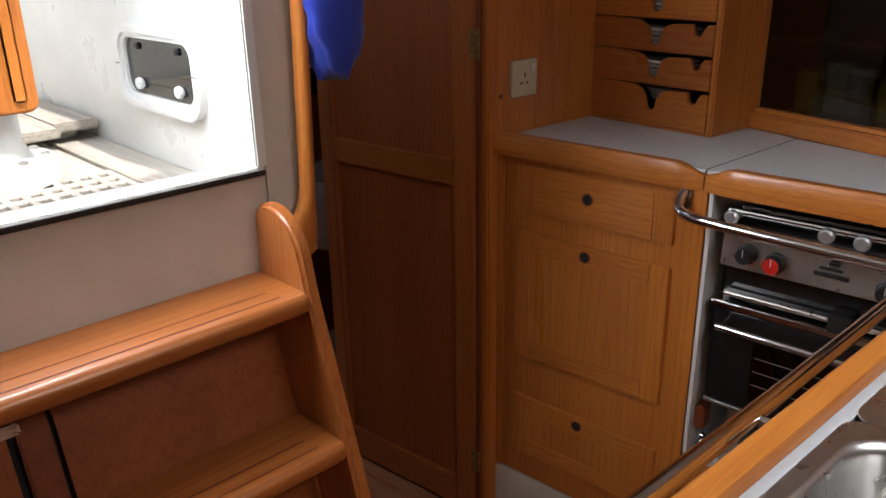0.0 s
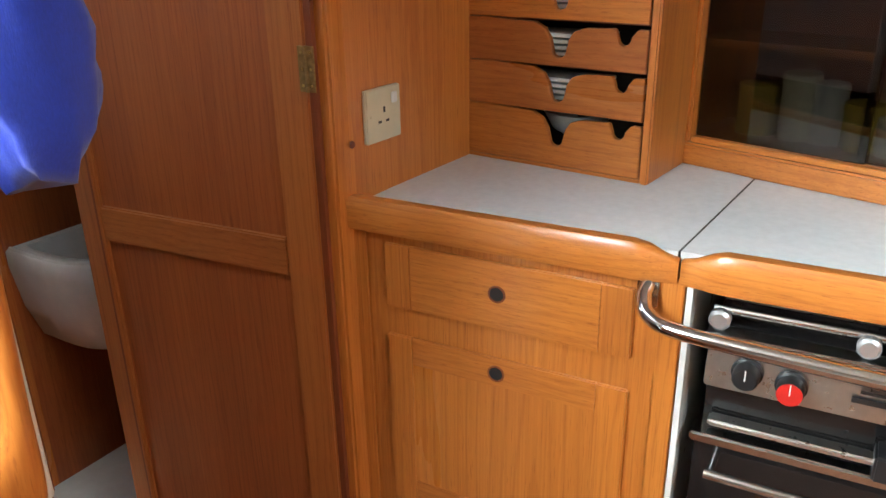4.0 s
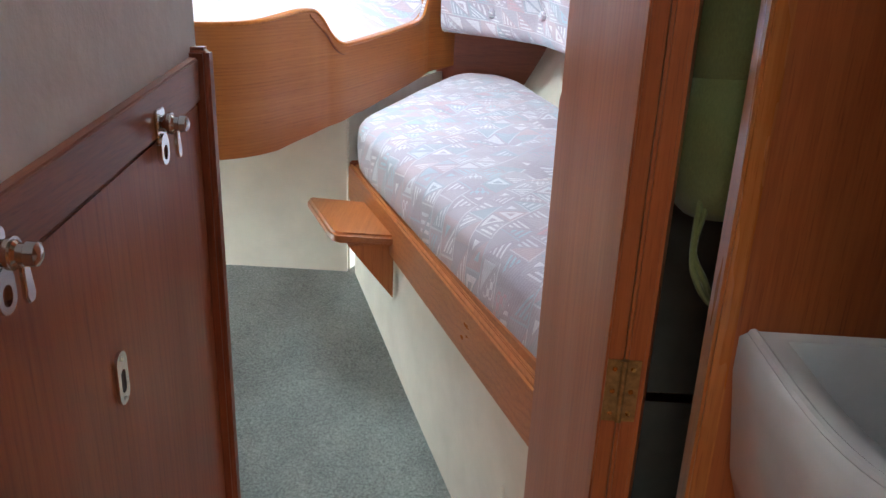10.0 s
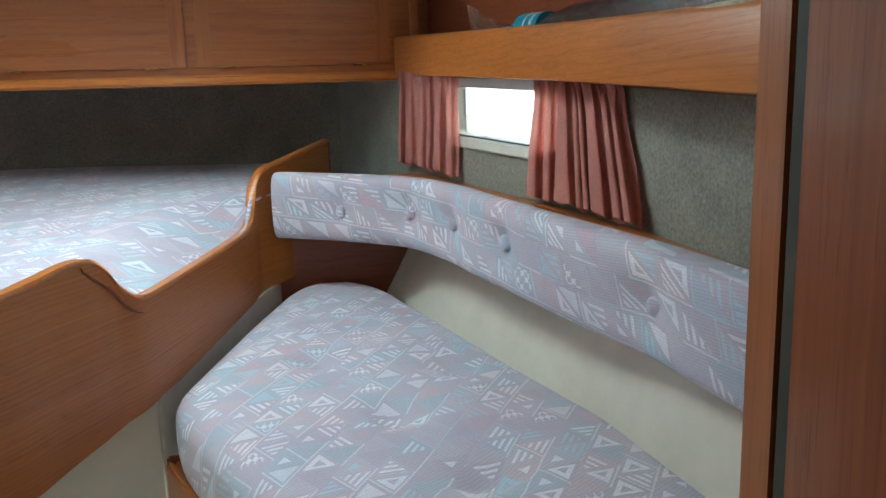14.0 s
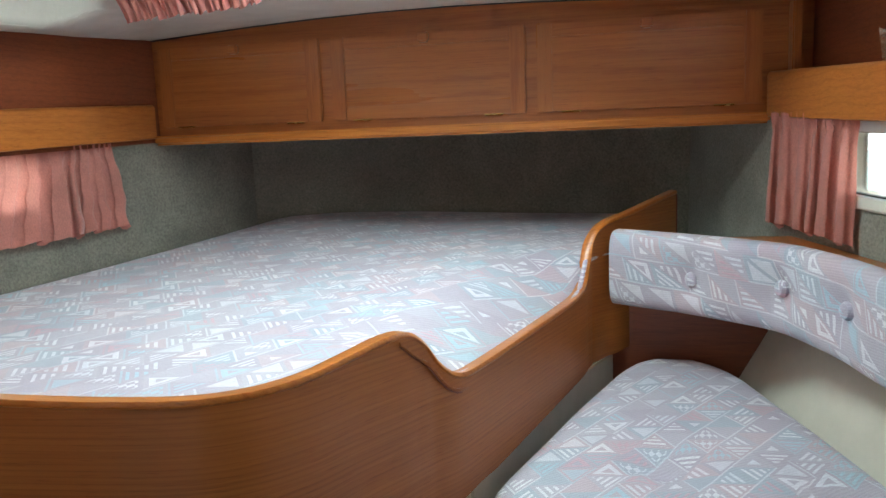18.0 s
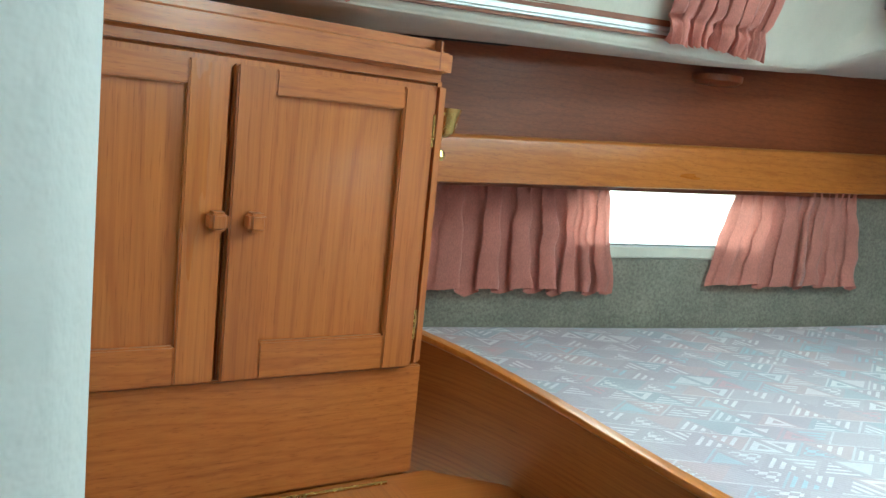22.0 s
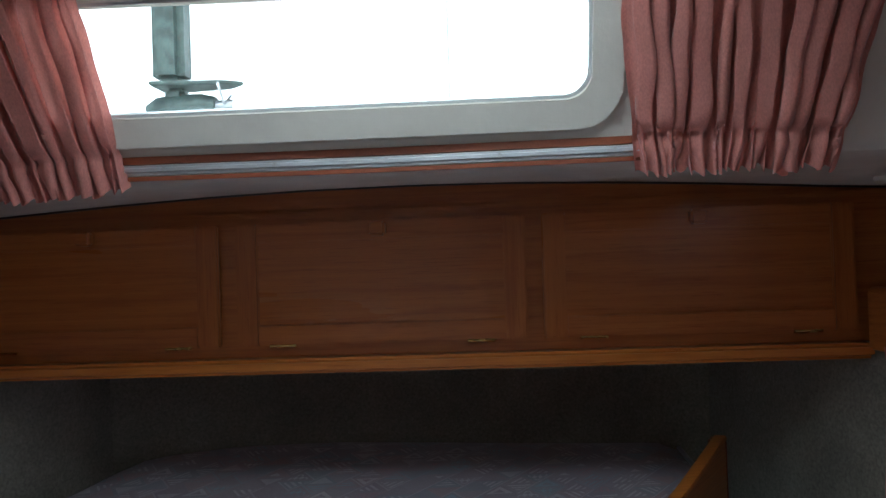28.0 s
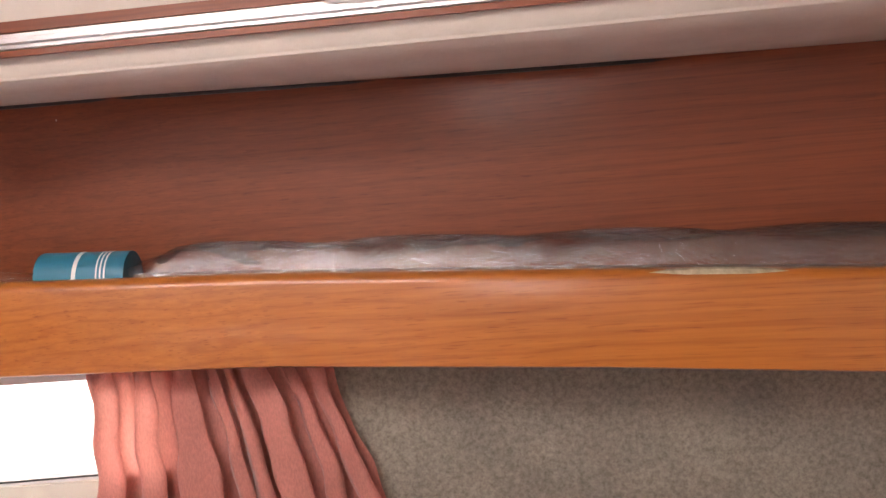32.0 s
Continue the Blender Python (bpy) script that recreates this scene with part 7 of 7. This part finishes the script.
def cushion(left, right, z0, z1, dimples, name, label, puff=0.014):
    """A stuffed seat cushion between two side lines of (y, x) points: rounded edges, a crowned top, pulled-in buttons."""
    y0, y1 = left[0][0], left[-1][0]
    th = thing(name, label, "cushion", ((left[0][1] + right[0][1]) / 2, (y0 + y1) / 2, z0))

    def soft(line, y):
        return sum(curve_x(line, min(y1, max(y0, y + d))) for d in (-0.03, -0.015, 0.0, 0.015, 0.03)) / 5

    def rise(y):
        return (0.04 if y < 3.0 else 0.060) * (y - 3.0)

    nx, ny, r = 44, 96, 0.036
    bm = bmesh.new()
    rows = []
    for j in range(ny + 1):
        y = lerp(y0, y1, 0.5 - 0.5 * math.cos(math.pi * (0.04 + 0.92 * j / ny)) / math.cos(math.pi * 0.04))
        xa, xb = soft(left, y), soft(right, y)
        row = []
        for i in range(nx + 1):
            f = 0.5 - 0.5 * math.cos(math.pi * i / nx)
            x = lerp(xa, xb, f)
            d = min((x - xa) * 0.92, (xb - x) * 0.95, y - y0, y1 - y)
            h = max(0.0, 1 - d / r)
            z = z1 + rise(y) - r * (1 - math.sqrt(max(0.0, 1 - h * h)))
            inner = min(1.0, d / 0.16)
            z += puff * (1 - (1 - inner) ** 2)
            fade = min(1.0, d / 0.04)
            z += fade * 0.0045 * math.sin(58 * (0.75 * x - 0.35 * y) + 2.5 * math.sin(8 * y)) * math.exp(-((y - 2.42) / 0.28) ** 2) * max(0.0, 1.25 - (x - 0.5) * 2.6)
            z += fade * 0.004 * noise.noise(Vector((9 * x, 7 * y, 1.7)))
            for dx, dy in dimples:
                q = math.hypot(x - dx, y - dy)
                a = math.atan2(y - dy, x - dx)
                z -= 0.026 * math.exp(-(q / 0.050) ** 2) + 0.013 * math.exp(-(q / 0.020) ** 2) + 0.0045 * math.cos(6 * a + 9 * dx) * math.exp(-((q - 0.05) / 0.03) ** 2)
            row.append(bm.verts.new((x, y, z)))
        rows.append(row)
    for a, b in zip(rows, rows[1:]):
        for i in range(nx):
            bm.faces.new((a[i], a[i + 1], b[i + 1], b[i]))
    loop = rows[0][:] + [row[-1] for row in rows[1:]] + rows[-1][-2::-1] + [row[0] for row in rows[-2:0:-1]]
    cx, cy = sum(v.co.x for v in loop) / len(loop), sum(v.co.y for v in loop) / len(loop)
    prev = loop
    for drop, inset in ((0.03, -0.003), (0.062, 0.0), (0.085, 0.008), (0.094, 0.02)):
        cur = [bm.verts.new((v.co.x + (0.94 if v.co.x < cx else -0.94) * inset * 0.5, v.co.y, v.co.z - drop)) for v in loop]
        for k in range(len(loop)):
            bm.faces.new((prev[k], cur[k], cur[(k + 1) % len(loop)], prev[(k + 1) % len(loop)]))
        prev = cur
    bmesh.ops.recalc_face_normals(bm, faces=bm.faces[:])
    part("cover", bm, tap_flat, th, angle=180)
    for dx, dy in dimples:
        part("button", lathe(((0.010, -0.004), (0.011, 0.0), (0.008, 0.004), (0.001, 0.006)), Matrix.Translation((dx, dy, z1 + rise(dy) + puff - 0.039)), 14), tap_flat, th, "fabric-covered button")
    return th


cushion([(2.150, 0.630), (3.085, 0.212), (3.15, 0.196), (3.30, 0.245), (3.52, 0.318), (3.70, 0.385), (3.765, 0.43), (3.79, 0.50)],
        [(2.150, 0.985), (2.60, 0.955), (2.91, 0.905), (3.163, 0.815), (3.50, 0.705), (3.68, 0.645), (3.75, 0.60), (3.79, 0.53)],
        0.553, 0.688, ((0.46, 3.24), (0.57, 2.98), (0.66, 2.75), (0.76, 2.48), (0.70, 3.16)), "settee_cushion", "lilac patterned settee cushion with sunken buttons")

# bolster along the hull
bf = smooth_path([(0.368, 3.690, 0), (0.44, 3.650, 0), (0.515, 3.606, 0), (0.60, 3.548, 0), (0.665, 3.482, 0), (0.715, 3.36, 0), (0.745, 3.24, 0), (0.776, 3.118, 0), (0.828, 2.935, 0), (0.880, 2.745, 0), (0.915, 2.52, 0), (0.935, 2.17, 0)], 14)
bol = thing("settee_bolster", "curved lilac patterned back bolster with covered buttons", "bolster", (0.7, 3.3, 0.87))
BTN = ((0.510, 3.612, 0.937), (0.655, 3.494, 0.943), (0.722, 3.335, 0.938), (0.774, 3.125, 0.932), (0.884, 2.750, 0.902), (0.922, 2.50, 0.895))
bm = bmesh.new()
prof_b = []
hh, dd = 0.158, 0.075
for a in np.linspace(0, 360, 44, endpoint=False):
    c, s = math.cos(radians(a)), math.sin(radians(a))
    prof_b.append((-(dd / 2) * abs(c) ** 0.55 * (1 if c > 0 else -1), (hh / 2) * abs(s) ** 0.5 * (1 if s > 0 else -1)))
rows = []
for k, p in enumerate(bf):
    d = (bf[min(k + 1, len(bf) - 1)] - bf[max(k - 1, 0)]).normalized()
    out = Vector((-d.y, d.x, 0))                  # outboard
    z = 0.945 + 0.045 * (p.y - 3.6)
    row = []
    end = min(1.0, min(k, len(bf) - 1 - k) / 2.0 + 0.55)
    for a, b in prof_b:
        q = p + out * (dd / 2) * 1.0 + Vector((0, 0, z)) + out * (-a) * end * -1 + Vector((0, 0, b * (0.9 + 0.1 * end)))
        row.append(q)
    rows.append(row)
vrows = []
for row in rows:
    vr = []
    for q in row:
        for bx, by, bz in BTN:
            r2 = (q.x - bx) ** 2 + (q.y - by) ** 2 + (q.z - bz) ** 2
            q = q + Vector((0.86, 0.5, 0)) * (0.020 * math.exp(-r2 / 0.0030) + 0.014 * math.exp(-r2 / 0.0006))
        vr.append(bm.verts.new(q))
    vrows.append(vr)
n = len(prof_b)
for a, b in zip(vrows, vrows[1:]):
    for j in range(n):
        bm.faces.new((a[j], a[(j + 1) % n], b[(j + 1) % n], b[j]))
bm.faces.new(vrows[0][::-1])
bm.faces.new(vrows[-1])
bmesh.ops.recalc_face_normals(bm, faces=bm.faces[:])
part("cover", bm, tap_side, bol, angle=180)
for bx, by, bz in BTN:
    part("button", lathe(((0.014, -0.004), (0.016, 0.002), (0.012, 0.008), (0.001, 0.011)), frame_at((bx + 0.022, by + 0.010, bz), (0.35, -0.94, 0), Z), 16), tap_side, bol, "fabric-covered button")
solid("ledge_port", ribbon([[Vector((p.x, p.y, 1.005 + 0.045 * (p.y - 3.6))) + 0.055 * Vector((1, 0.4, 0)) for p in bf], [Vector((max(p.x + 0.03, curve_x(PORT, min(p.y + 0.04, 3.9)) - 0.004), p.y + 0.04, 1.005 + 0.045 * (p.y - 3.6))) for p in bf]], 0.012), red_y, "narrow wooden ledge behind the bolster", "ledge", kind="structure")
low_l = smooth_path([(0.595, 3.80, 0.58), (0.68, 3.52, 0.58), (0.79, 3.18, 0.57), (0.88, 2.93, 0.56), (0.94, 2.6, 0.55), (0.97, 2.12, 0.54)], 5)
top_l = smooth_path([(0.785, 3.80, 0.93), (0.815, 3.56, 0.92), (0.88, 3.25, 0.91), (0.94, 2.95, 0.90), (0.98, 2.6, 0.89), (1.0, 2.12, 0.88)], 5)
solid("lining_behind_settee", ribbon([low_l, [lerp(a, b, 0.5) for a, b in zip(low_l, top_l)], top_l], 0.012), cream_paint, "cream lining below the bolster", "wall", kind="structure", angle=50)
solid("end_panel_settee", plate([(0.36, 0.58), (0.78, 0.58), (0.78, 1.0), (0.36, 1.0)], 0.012, frame_at((0, 3.815, 0), (1, -0.03, 0), Z)), maho_x, "dark wooden panel at the settee's aft end", "panel", kind="structure")

# ---- wardrobe and dresser ----
W0 = Vector((-0.529, 2.177, 0))
wu = unit((-0.529, 2.177, 0), (-0.571, 2.595, 0))
wf = frame_at(W0, wu, Z)                          # z of it points to the passage


def wb(s0, s1, z0, z1, o0, o1, bevel=0.002, seg=2):
    return put(B((s0, s1, z0, z1, o0, o1), bevel=bevel, seg=seg), wf)


wd = thing("wardrobe", "honey-coloured wooden wardrobe with two framed doors", "wardrobe", (-0.7, 2.4, 0.88))
part("carcass", wb(-0.20, 0.418, 0.80, 1.346, -0.42, -0.002, 0.006, 3), ward_z, wd)
part("corner_post", wb(0.401, 0.421, 0.98, 1.346, -0.02, 0.006, 0.007, 4), ward_z, wd)
part("top_board", wb(-0.20, 0.425, 1.344, 1.394, -0.43, 0.014, 0.014, 5), ward_y, wd)
part("top_joint", wb(0.3985, 0.4000, 1.358, 1.3943, -0.40, 0.0143, 0.0), maho_z, wd)
part("lower_board", wb(-0.20, 0.421, 0.834, 0.982, -0.01, 0.004, 0.002), ward_y, wd)
for s0, s1, knob in ((-0.098, 0.144, 0.134), (0.150, 0.398, 0.176)):
    d = part("door", wb(s0, s1, 0.984, 1.334, -0.001, 0.007, 0.002), panel_wood if s0 > 0 else panel_wood_b, wd)
    w = 0.044
    part("stile", wb(s0 + 0.001, s0 + w, 0.985, 1.333, 0.007, 0.017, 0.002), ward_z, d)
    part("stile", wb(s1 - w, s1 - 0.001, 0.985, 1.333, 0.007, 0.017, 0.002), ward_z, d)
    part("rail", wb(s0 + w, s1 - w, 0.985, 1.029, 0.007, 0.0165, 0.002), ward_y, d)
    part("rail", wb(s0 + w, s1 - w, 1.306, 1.333, 0.007, 0.0165, 0.002), ward_y, d)
    part("knob", wb(knob - 0.010, knob + 0.010, 1.157, 1.178, 0.017, 0.040, 0.004, 3), ward_z, d, "square wooden knob")
    if s0 > 0:
        for z in (1.04, 1.285):
            part("hinge", wb(s1 - 0.003, s1 + 0.001, z - 0.02, z + 0.02, 0.012, 0.018, 0.001), brass, d, "slim brass hinge")
lamp = thing("brass_reading_lamp", "small brass reading lamp on the wardrobe side", "wall lamp", (-0.63, 2.62, 1.25))
lm = frame_at((-0.655, 2.601, 1.255), (-1, 0, 0), Z)
part("wall_plate", lathe(((0.022, 0), (0.022, 0.004), (0.012, 0.008), (0.002, 0.009)), lm, 20), brass, lamp)
part("arm", tube(smooth_path([lm @ Vector(p) for p in ((0, 0, 0.006), (0, 0.004, 0.022), (0, 0.016, 0.032), (0, 0.030, 0.034))], 5), 0.004, 8), brass, lamp)
part("shade", lathe(((0.006, 0.0), (0.014, 0.006), (0.017, 0.022), (0.022, 0.040), (0.021, 0.040), (0.015, 0.022), (0.0, 0.01)), Matrix.Translation((-0.655, 2.640, 1.278)), 22), brass, lamp)
part("knob", lathe(((0.008, 0), (0.011, 0.006), (0.008, 0.014), (0.001, 0.016)), Matrix.Translation((-0.655, 2.634, 1.246)), 16), brass, lamp)

dres = thing("dresser", "varnished wooden dresser with a fiddle rail and hinged top", "dresser", (-0.44, 2.4, 0.1))
part("top", plate([(-0.525, 2.16), (-0.572, 2.62), (-0.50, 2.71), (-0.35, 2.72), (-0.335, 2.16)], 0.02, Matrix.Translation((0, 0, 0.812)), 0.002), red_y, dres)
part("lid", plate([(-0.505, 2.20), (-0.535, 2.56), (-0.362, 2.585), (-0.350, 2.20)], 0.004, Matrix.Translation((0, 0, 0.8322)), 0.001), red_x, dres)
part("piano_hinge", tube(((-0.512, 2.21, 0.836), (-0.540, 2.55, 0.836)), 0.0025, 8), brass, dres)
rail_line = smooth_path([(-0.338, 2.20, 0.838), (-0.340, 2.43, 0.838), (-0.342, 2.525, 0.838), (-0.344, 2.556, 0.822), (-0.345, 2.578, 0.816), (-0.347, 2.605, 0.848), (-0.350, 2.64, 0.848), (-0.353, 2.70, 0.844)], 6)
part("fiddle_rail", sweep(rail_line, [(-0.004, -0.03), (0.014, -0.03), (0.014, 0.016), (0.009, 0.021), (0.001, 0.021), (-0.004, 0.016)]), red_y, dres, angle=60)
part("front", plate([(-0.362, 2.71), (-0.352, 2.71), (-0.338, 2.10), (-0.348, 2.10)], 0.81, Matrix.Translation((0, 0, 0.0))), red_z, dres)
part("drawer_front", put(B((0.03, 0.57, 0.655, 0.79, 0, 0.012), bevel=0.004), frame_at((-0.338, 2.10, 0), (-0.014, 0.61, 0), Z)), red_y, dres)

# ---- things on the port shelf ----
wrap = thing("wrapped_tube", "long rolled chart in clear plastic with a teal band", "wrapped roll", (0.93, 3.2, 1.30))


def shelf_pt(y, z, off):
    return Vector((lerp(curve_x(PSH, y), curve_x(BPT, y), off), y, z + 0.05 * (y - 3.8)))


line = [shelf_pt(y, 1.344 + 0.014 * (3.1 - y), 0.5) for y in np.linspace(3.17, 2.2, 44)]
bm = bmesh.new()
rows = []
rnd = random.Random(4)
for k, p in enumerate(line):
    grow = min(1.0, 0.45 + k / 4)
    rows.append([bm.verts.new(p + Vector((0.030 * math.cos(a) * (1 + 0.16 * math.sin(4 * a + k * 1.9) * rnd.uniform(0.4, 1.2)), 0.010 * rnd.uniform(-1, 1), 0.028 * grow * math.sin(a) * (1 + 0.10 * math.sin(3 * a - k * 0.7))))) for a in (2 * math.pi * j / 18 for j in range(18))])
for a, b in zip(rows, rows[1:]):
    for j in range(18):
        bm.faces.new((a[j], a[(j + 1) % 18], b[(j + 1) % 18], b[j]))
bmesh.ops.recalc_face_normals(bm, faces=bm.faces[:])
part("plastic_sleeve", bm, film_clear, wrap, "crinkled clear plastic sleeve", 35)
part("roll", tube([shelf_pt(y, 1.332, 0.5) for y in np.linspace(3.24, 2.2, 16)], 0.011, 12), plain("grey_brown_canvas", (0.20, 0.16, 0.14), 0.7, var=0.3, scale=18), wrap, "grey-brown roll inside the sleeve")
bm = tube([shelf_pt(y, 1.341, 0.46) for y in np.linspace(3.262, 3.172, 6)], 0.027, 20)
band = part("teal_band", bm, teal_print, wrap, "teal printed paper band")
part("printed_bar", tube([shelf_pt(3.224, 1.341, 0.46), shelf_pt(3.220, 1.3408, 0.46)], 0.0274, 20), white_plastic, band)
for k in range(3):
    part("printed_bar", tube([shelf_pt(3.200 - 0.004 * k, 1.341, 0.46), shelf_pt(3.1985 - 0.004 * k, 1.341, 0.46)], 0.0272, 20), white_plastic, band)
line = [shelf_pt(y, 1.335, 0.45) for y in np.linspace(3.27, 3.505, 10)]
part("sleeve_tail", ribbon([[p + Vector((0.006 * math.sin(3 * k), 0, -0.012)) for k, p in enumerate(line)], [p + Vector((0.004, 0, 0.008)) for p in line], [p + Vector((-0.006 * math.cos(2 * k), 0, 0.014 + 0.052 * (k / 9) ** 2)) for k, p in enumerate(line)]]), film_clear, wrap, "loose end of the clear sleeve", 180)
rope = thing("rope", "cream braided rope lying along the port shelf", "rope", (0.92, 3.0, 1.29))
part("strand", tube(smooth_path([shelf_pt(y, 1.330 + 0.004 * math.sin(20 * y) + 0.012 * (3.1 - y), 0.14 + 0.05 * math.sin(9 * y)) for y in np.linspace(3.0, 2.3, 22)], 4), 0.006, 8), plain("worn_cream_cord", (0.42, 0.36, 0.25), 0.8, var=0.25, scale=120), rope)

# ---- outside, through the windows ----
solid("water", B((-300, 300, -300, 300, -0.75, -0.70)), plain("grey_green_water", (0.30, 0.35, 0.32), 0.3, var=0.4, scale=1.2, bumpy=0.5, bscale=4, bdist=0.05), "grey-green harbour water", "water", kind="structure")
ob = thing("outboard_motor", "grey-green outboard motor hung on the stern rail", "outboard motor", (-0.88, 5.2, 1.8))
motor_paint = plain("weathered_grey_green_paint", (0.07, 0.10, 0.09), 0.5, var=0.4, scale=25)
part("leg", B((-0.965, -0.855, 5.13, 5.24, 2.03, 2.75), bevel=0.025), motor_paint, ob)
part("cavitation_plate", plate([(-0.96, 5.10), (-0.72, 5.13), (-0.66, 5.17), (-0.72, 5.22), (-0.96, 5.25)], 0.014, Matrix.Translation((0, 0, 2.016)), 0.004), motor_paint, ob)
part("gearcase", lathe(((0.012, -0.13), (0.036, -0.09), (0.044, -0.02), (0.042, 0.06), (0.030, 0.11)), frame_at((-0.87, 5.18, 1.955), (0, 1, 0), (0, 0, 1)), 16), motor_paint, ob)
part("lower_leg", B((-0.93, -0.86, 5.15, 5.21, 1.95, 2.02), bevel=0.015), motor_paint, ob)
part("skeg", put(plate([(-0.03, 0.0), (0.04, 0.0), (0.01, -0.13), (-0.02, -0.15)], 0.010, None, 0.003), frame_at((-0.895, 5.185, 1.925), (1, 0, 0), Z)), motor_paint, ob)
for z in (1.83, 1.86, 1.89):
    part("cooling_slot", B((-0.905, -0.872, 5.172, 5.176, z, z + 0.008)), alu, ob)
part("head", B((-1.0, -0.78, 5.06, 5.30, 2.75, 3.05), bevel=0.06), plain("dark_cowling", (0.10, 0.12, 0.12), 0.4, var=0.3), ob)
for a in (20, 140, 260):
    part("propeller_blade", put(plate([(0.05 + 0.042 * math.cos(t), 0.028 * math.sin(t)) for t in (2 * math.pi * k / 14 for k in range(14))], 0.008), frame_at((-0.735, 5.18, 1.955), (0, math.cos(radians(a)), math.sin(radians(a))), (0.35, -math.sin(radians(a)), math.cos(radians(a))))), alu, ob)
part("propeller_hub", tube(((-0.78, 5.18, 1.955), (-0.70, 5.18, 1.955)), 0.018, 12), alu, ob)
part("hanger", tube(((-0.89, 5.18, 1.40), (-0.89, 5.18, 1.80)), 0.02, 10), alu, ob)
# added emissive ring: blows the window views out to white and lights the openings
backdrop_glow, hnt, hnd, hlk, hbs = mat("glowing_pale_backdrop")
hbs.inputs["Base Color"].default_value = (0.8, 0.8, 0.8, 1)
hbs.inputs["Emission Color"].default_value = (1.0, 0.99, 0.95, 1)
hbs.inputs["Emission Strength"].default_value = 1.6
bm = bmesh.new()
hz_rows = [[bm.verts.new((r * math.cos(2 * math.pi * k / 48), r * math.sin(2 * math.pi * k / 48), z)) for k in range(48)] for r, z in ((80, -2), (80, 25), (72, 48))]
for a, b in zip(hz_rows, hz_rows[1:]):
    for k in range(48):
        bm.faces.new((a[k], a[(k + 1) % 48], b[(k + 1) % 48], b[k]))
solid("backdrop", bm, backdrop_glow, "added glowing pale ring that whitens the window views", "backdrop", kind="structure")
rig = thing("stern_rigging", "thin grey backstay and flag halyards over the stern", "rigging", (0.3, 5.0, 1.2))
for a, b in (((0.0, 5.6, 1.2), (0.02, 5.6, 6.0)), ((0.62, 5.4, 1.2), (0.30, 5.4, 3.0)), ((0.52, 5.4, 1.2), (0.50, 5.4, 3.0)), ((1.0, 5.8, 1.2), (1.0, 5.8, 6.0))):
    part("wire", tube((a, b), 0.006, 6), steel, rig)
solid("transom_outside", B((-1.2, 1.2, 4.5, 5.6, 1.30, 1.40)), gelcoat, "white after deck outside the cabin", "deck", kind="structure")
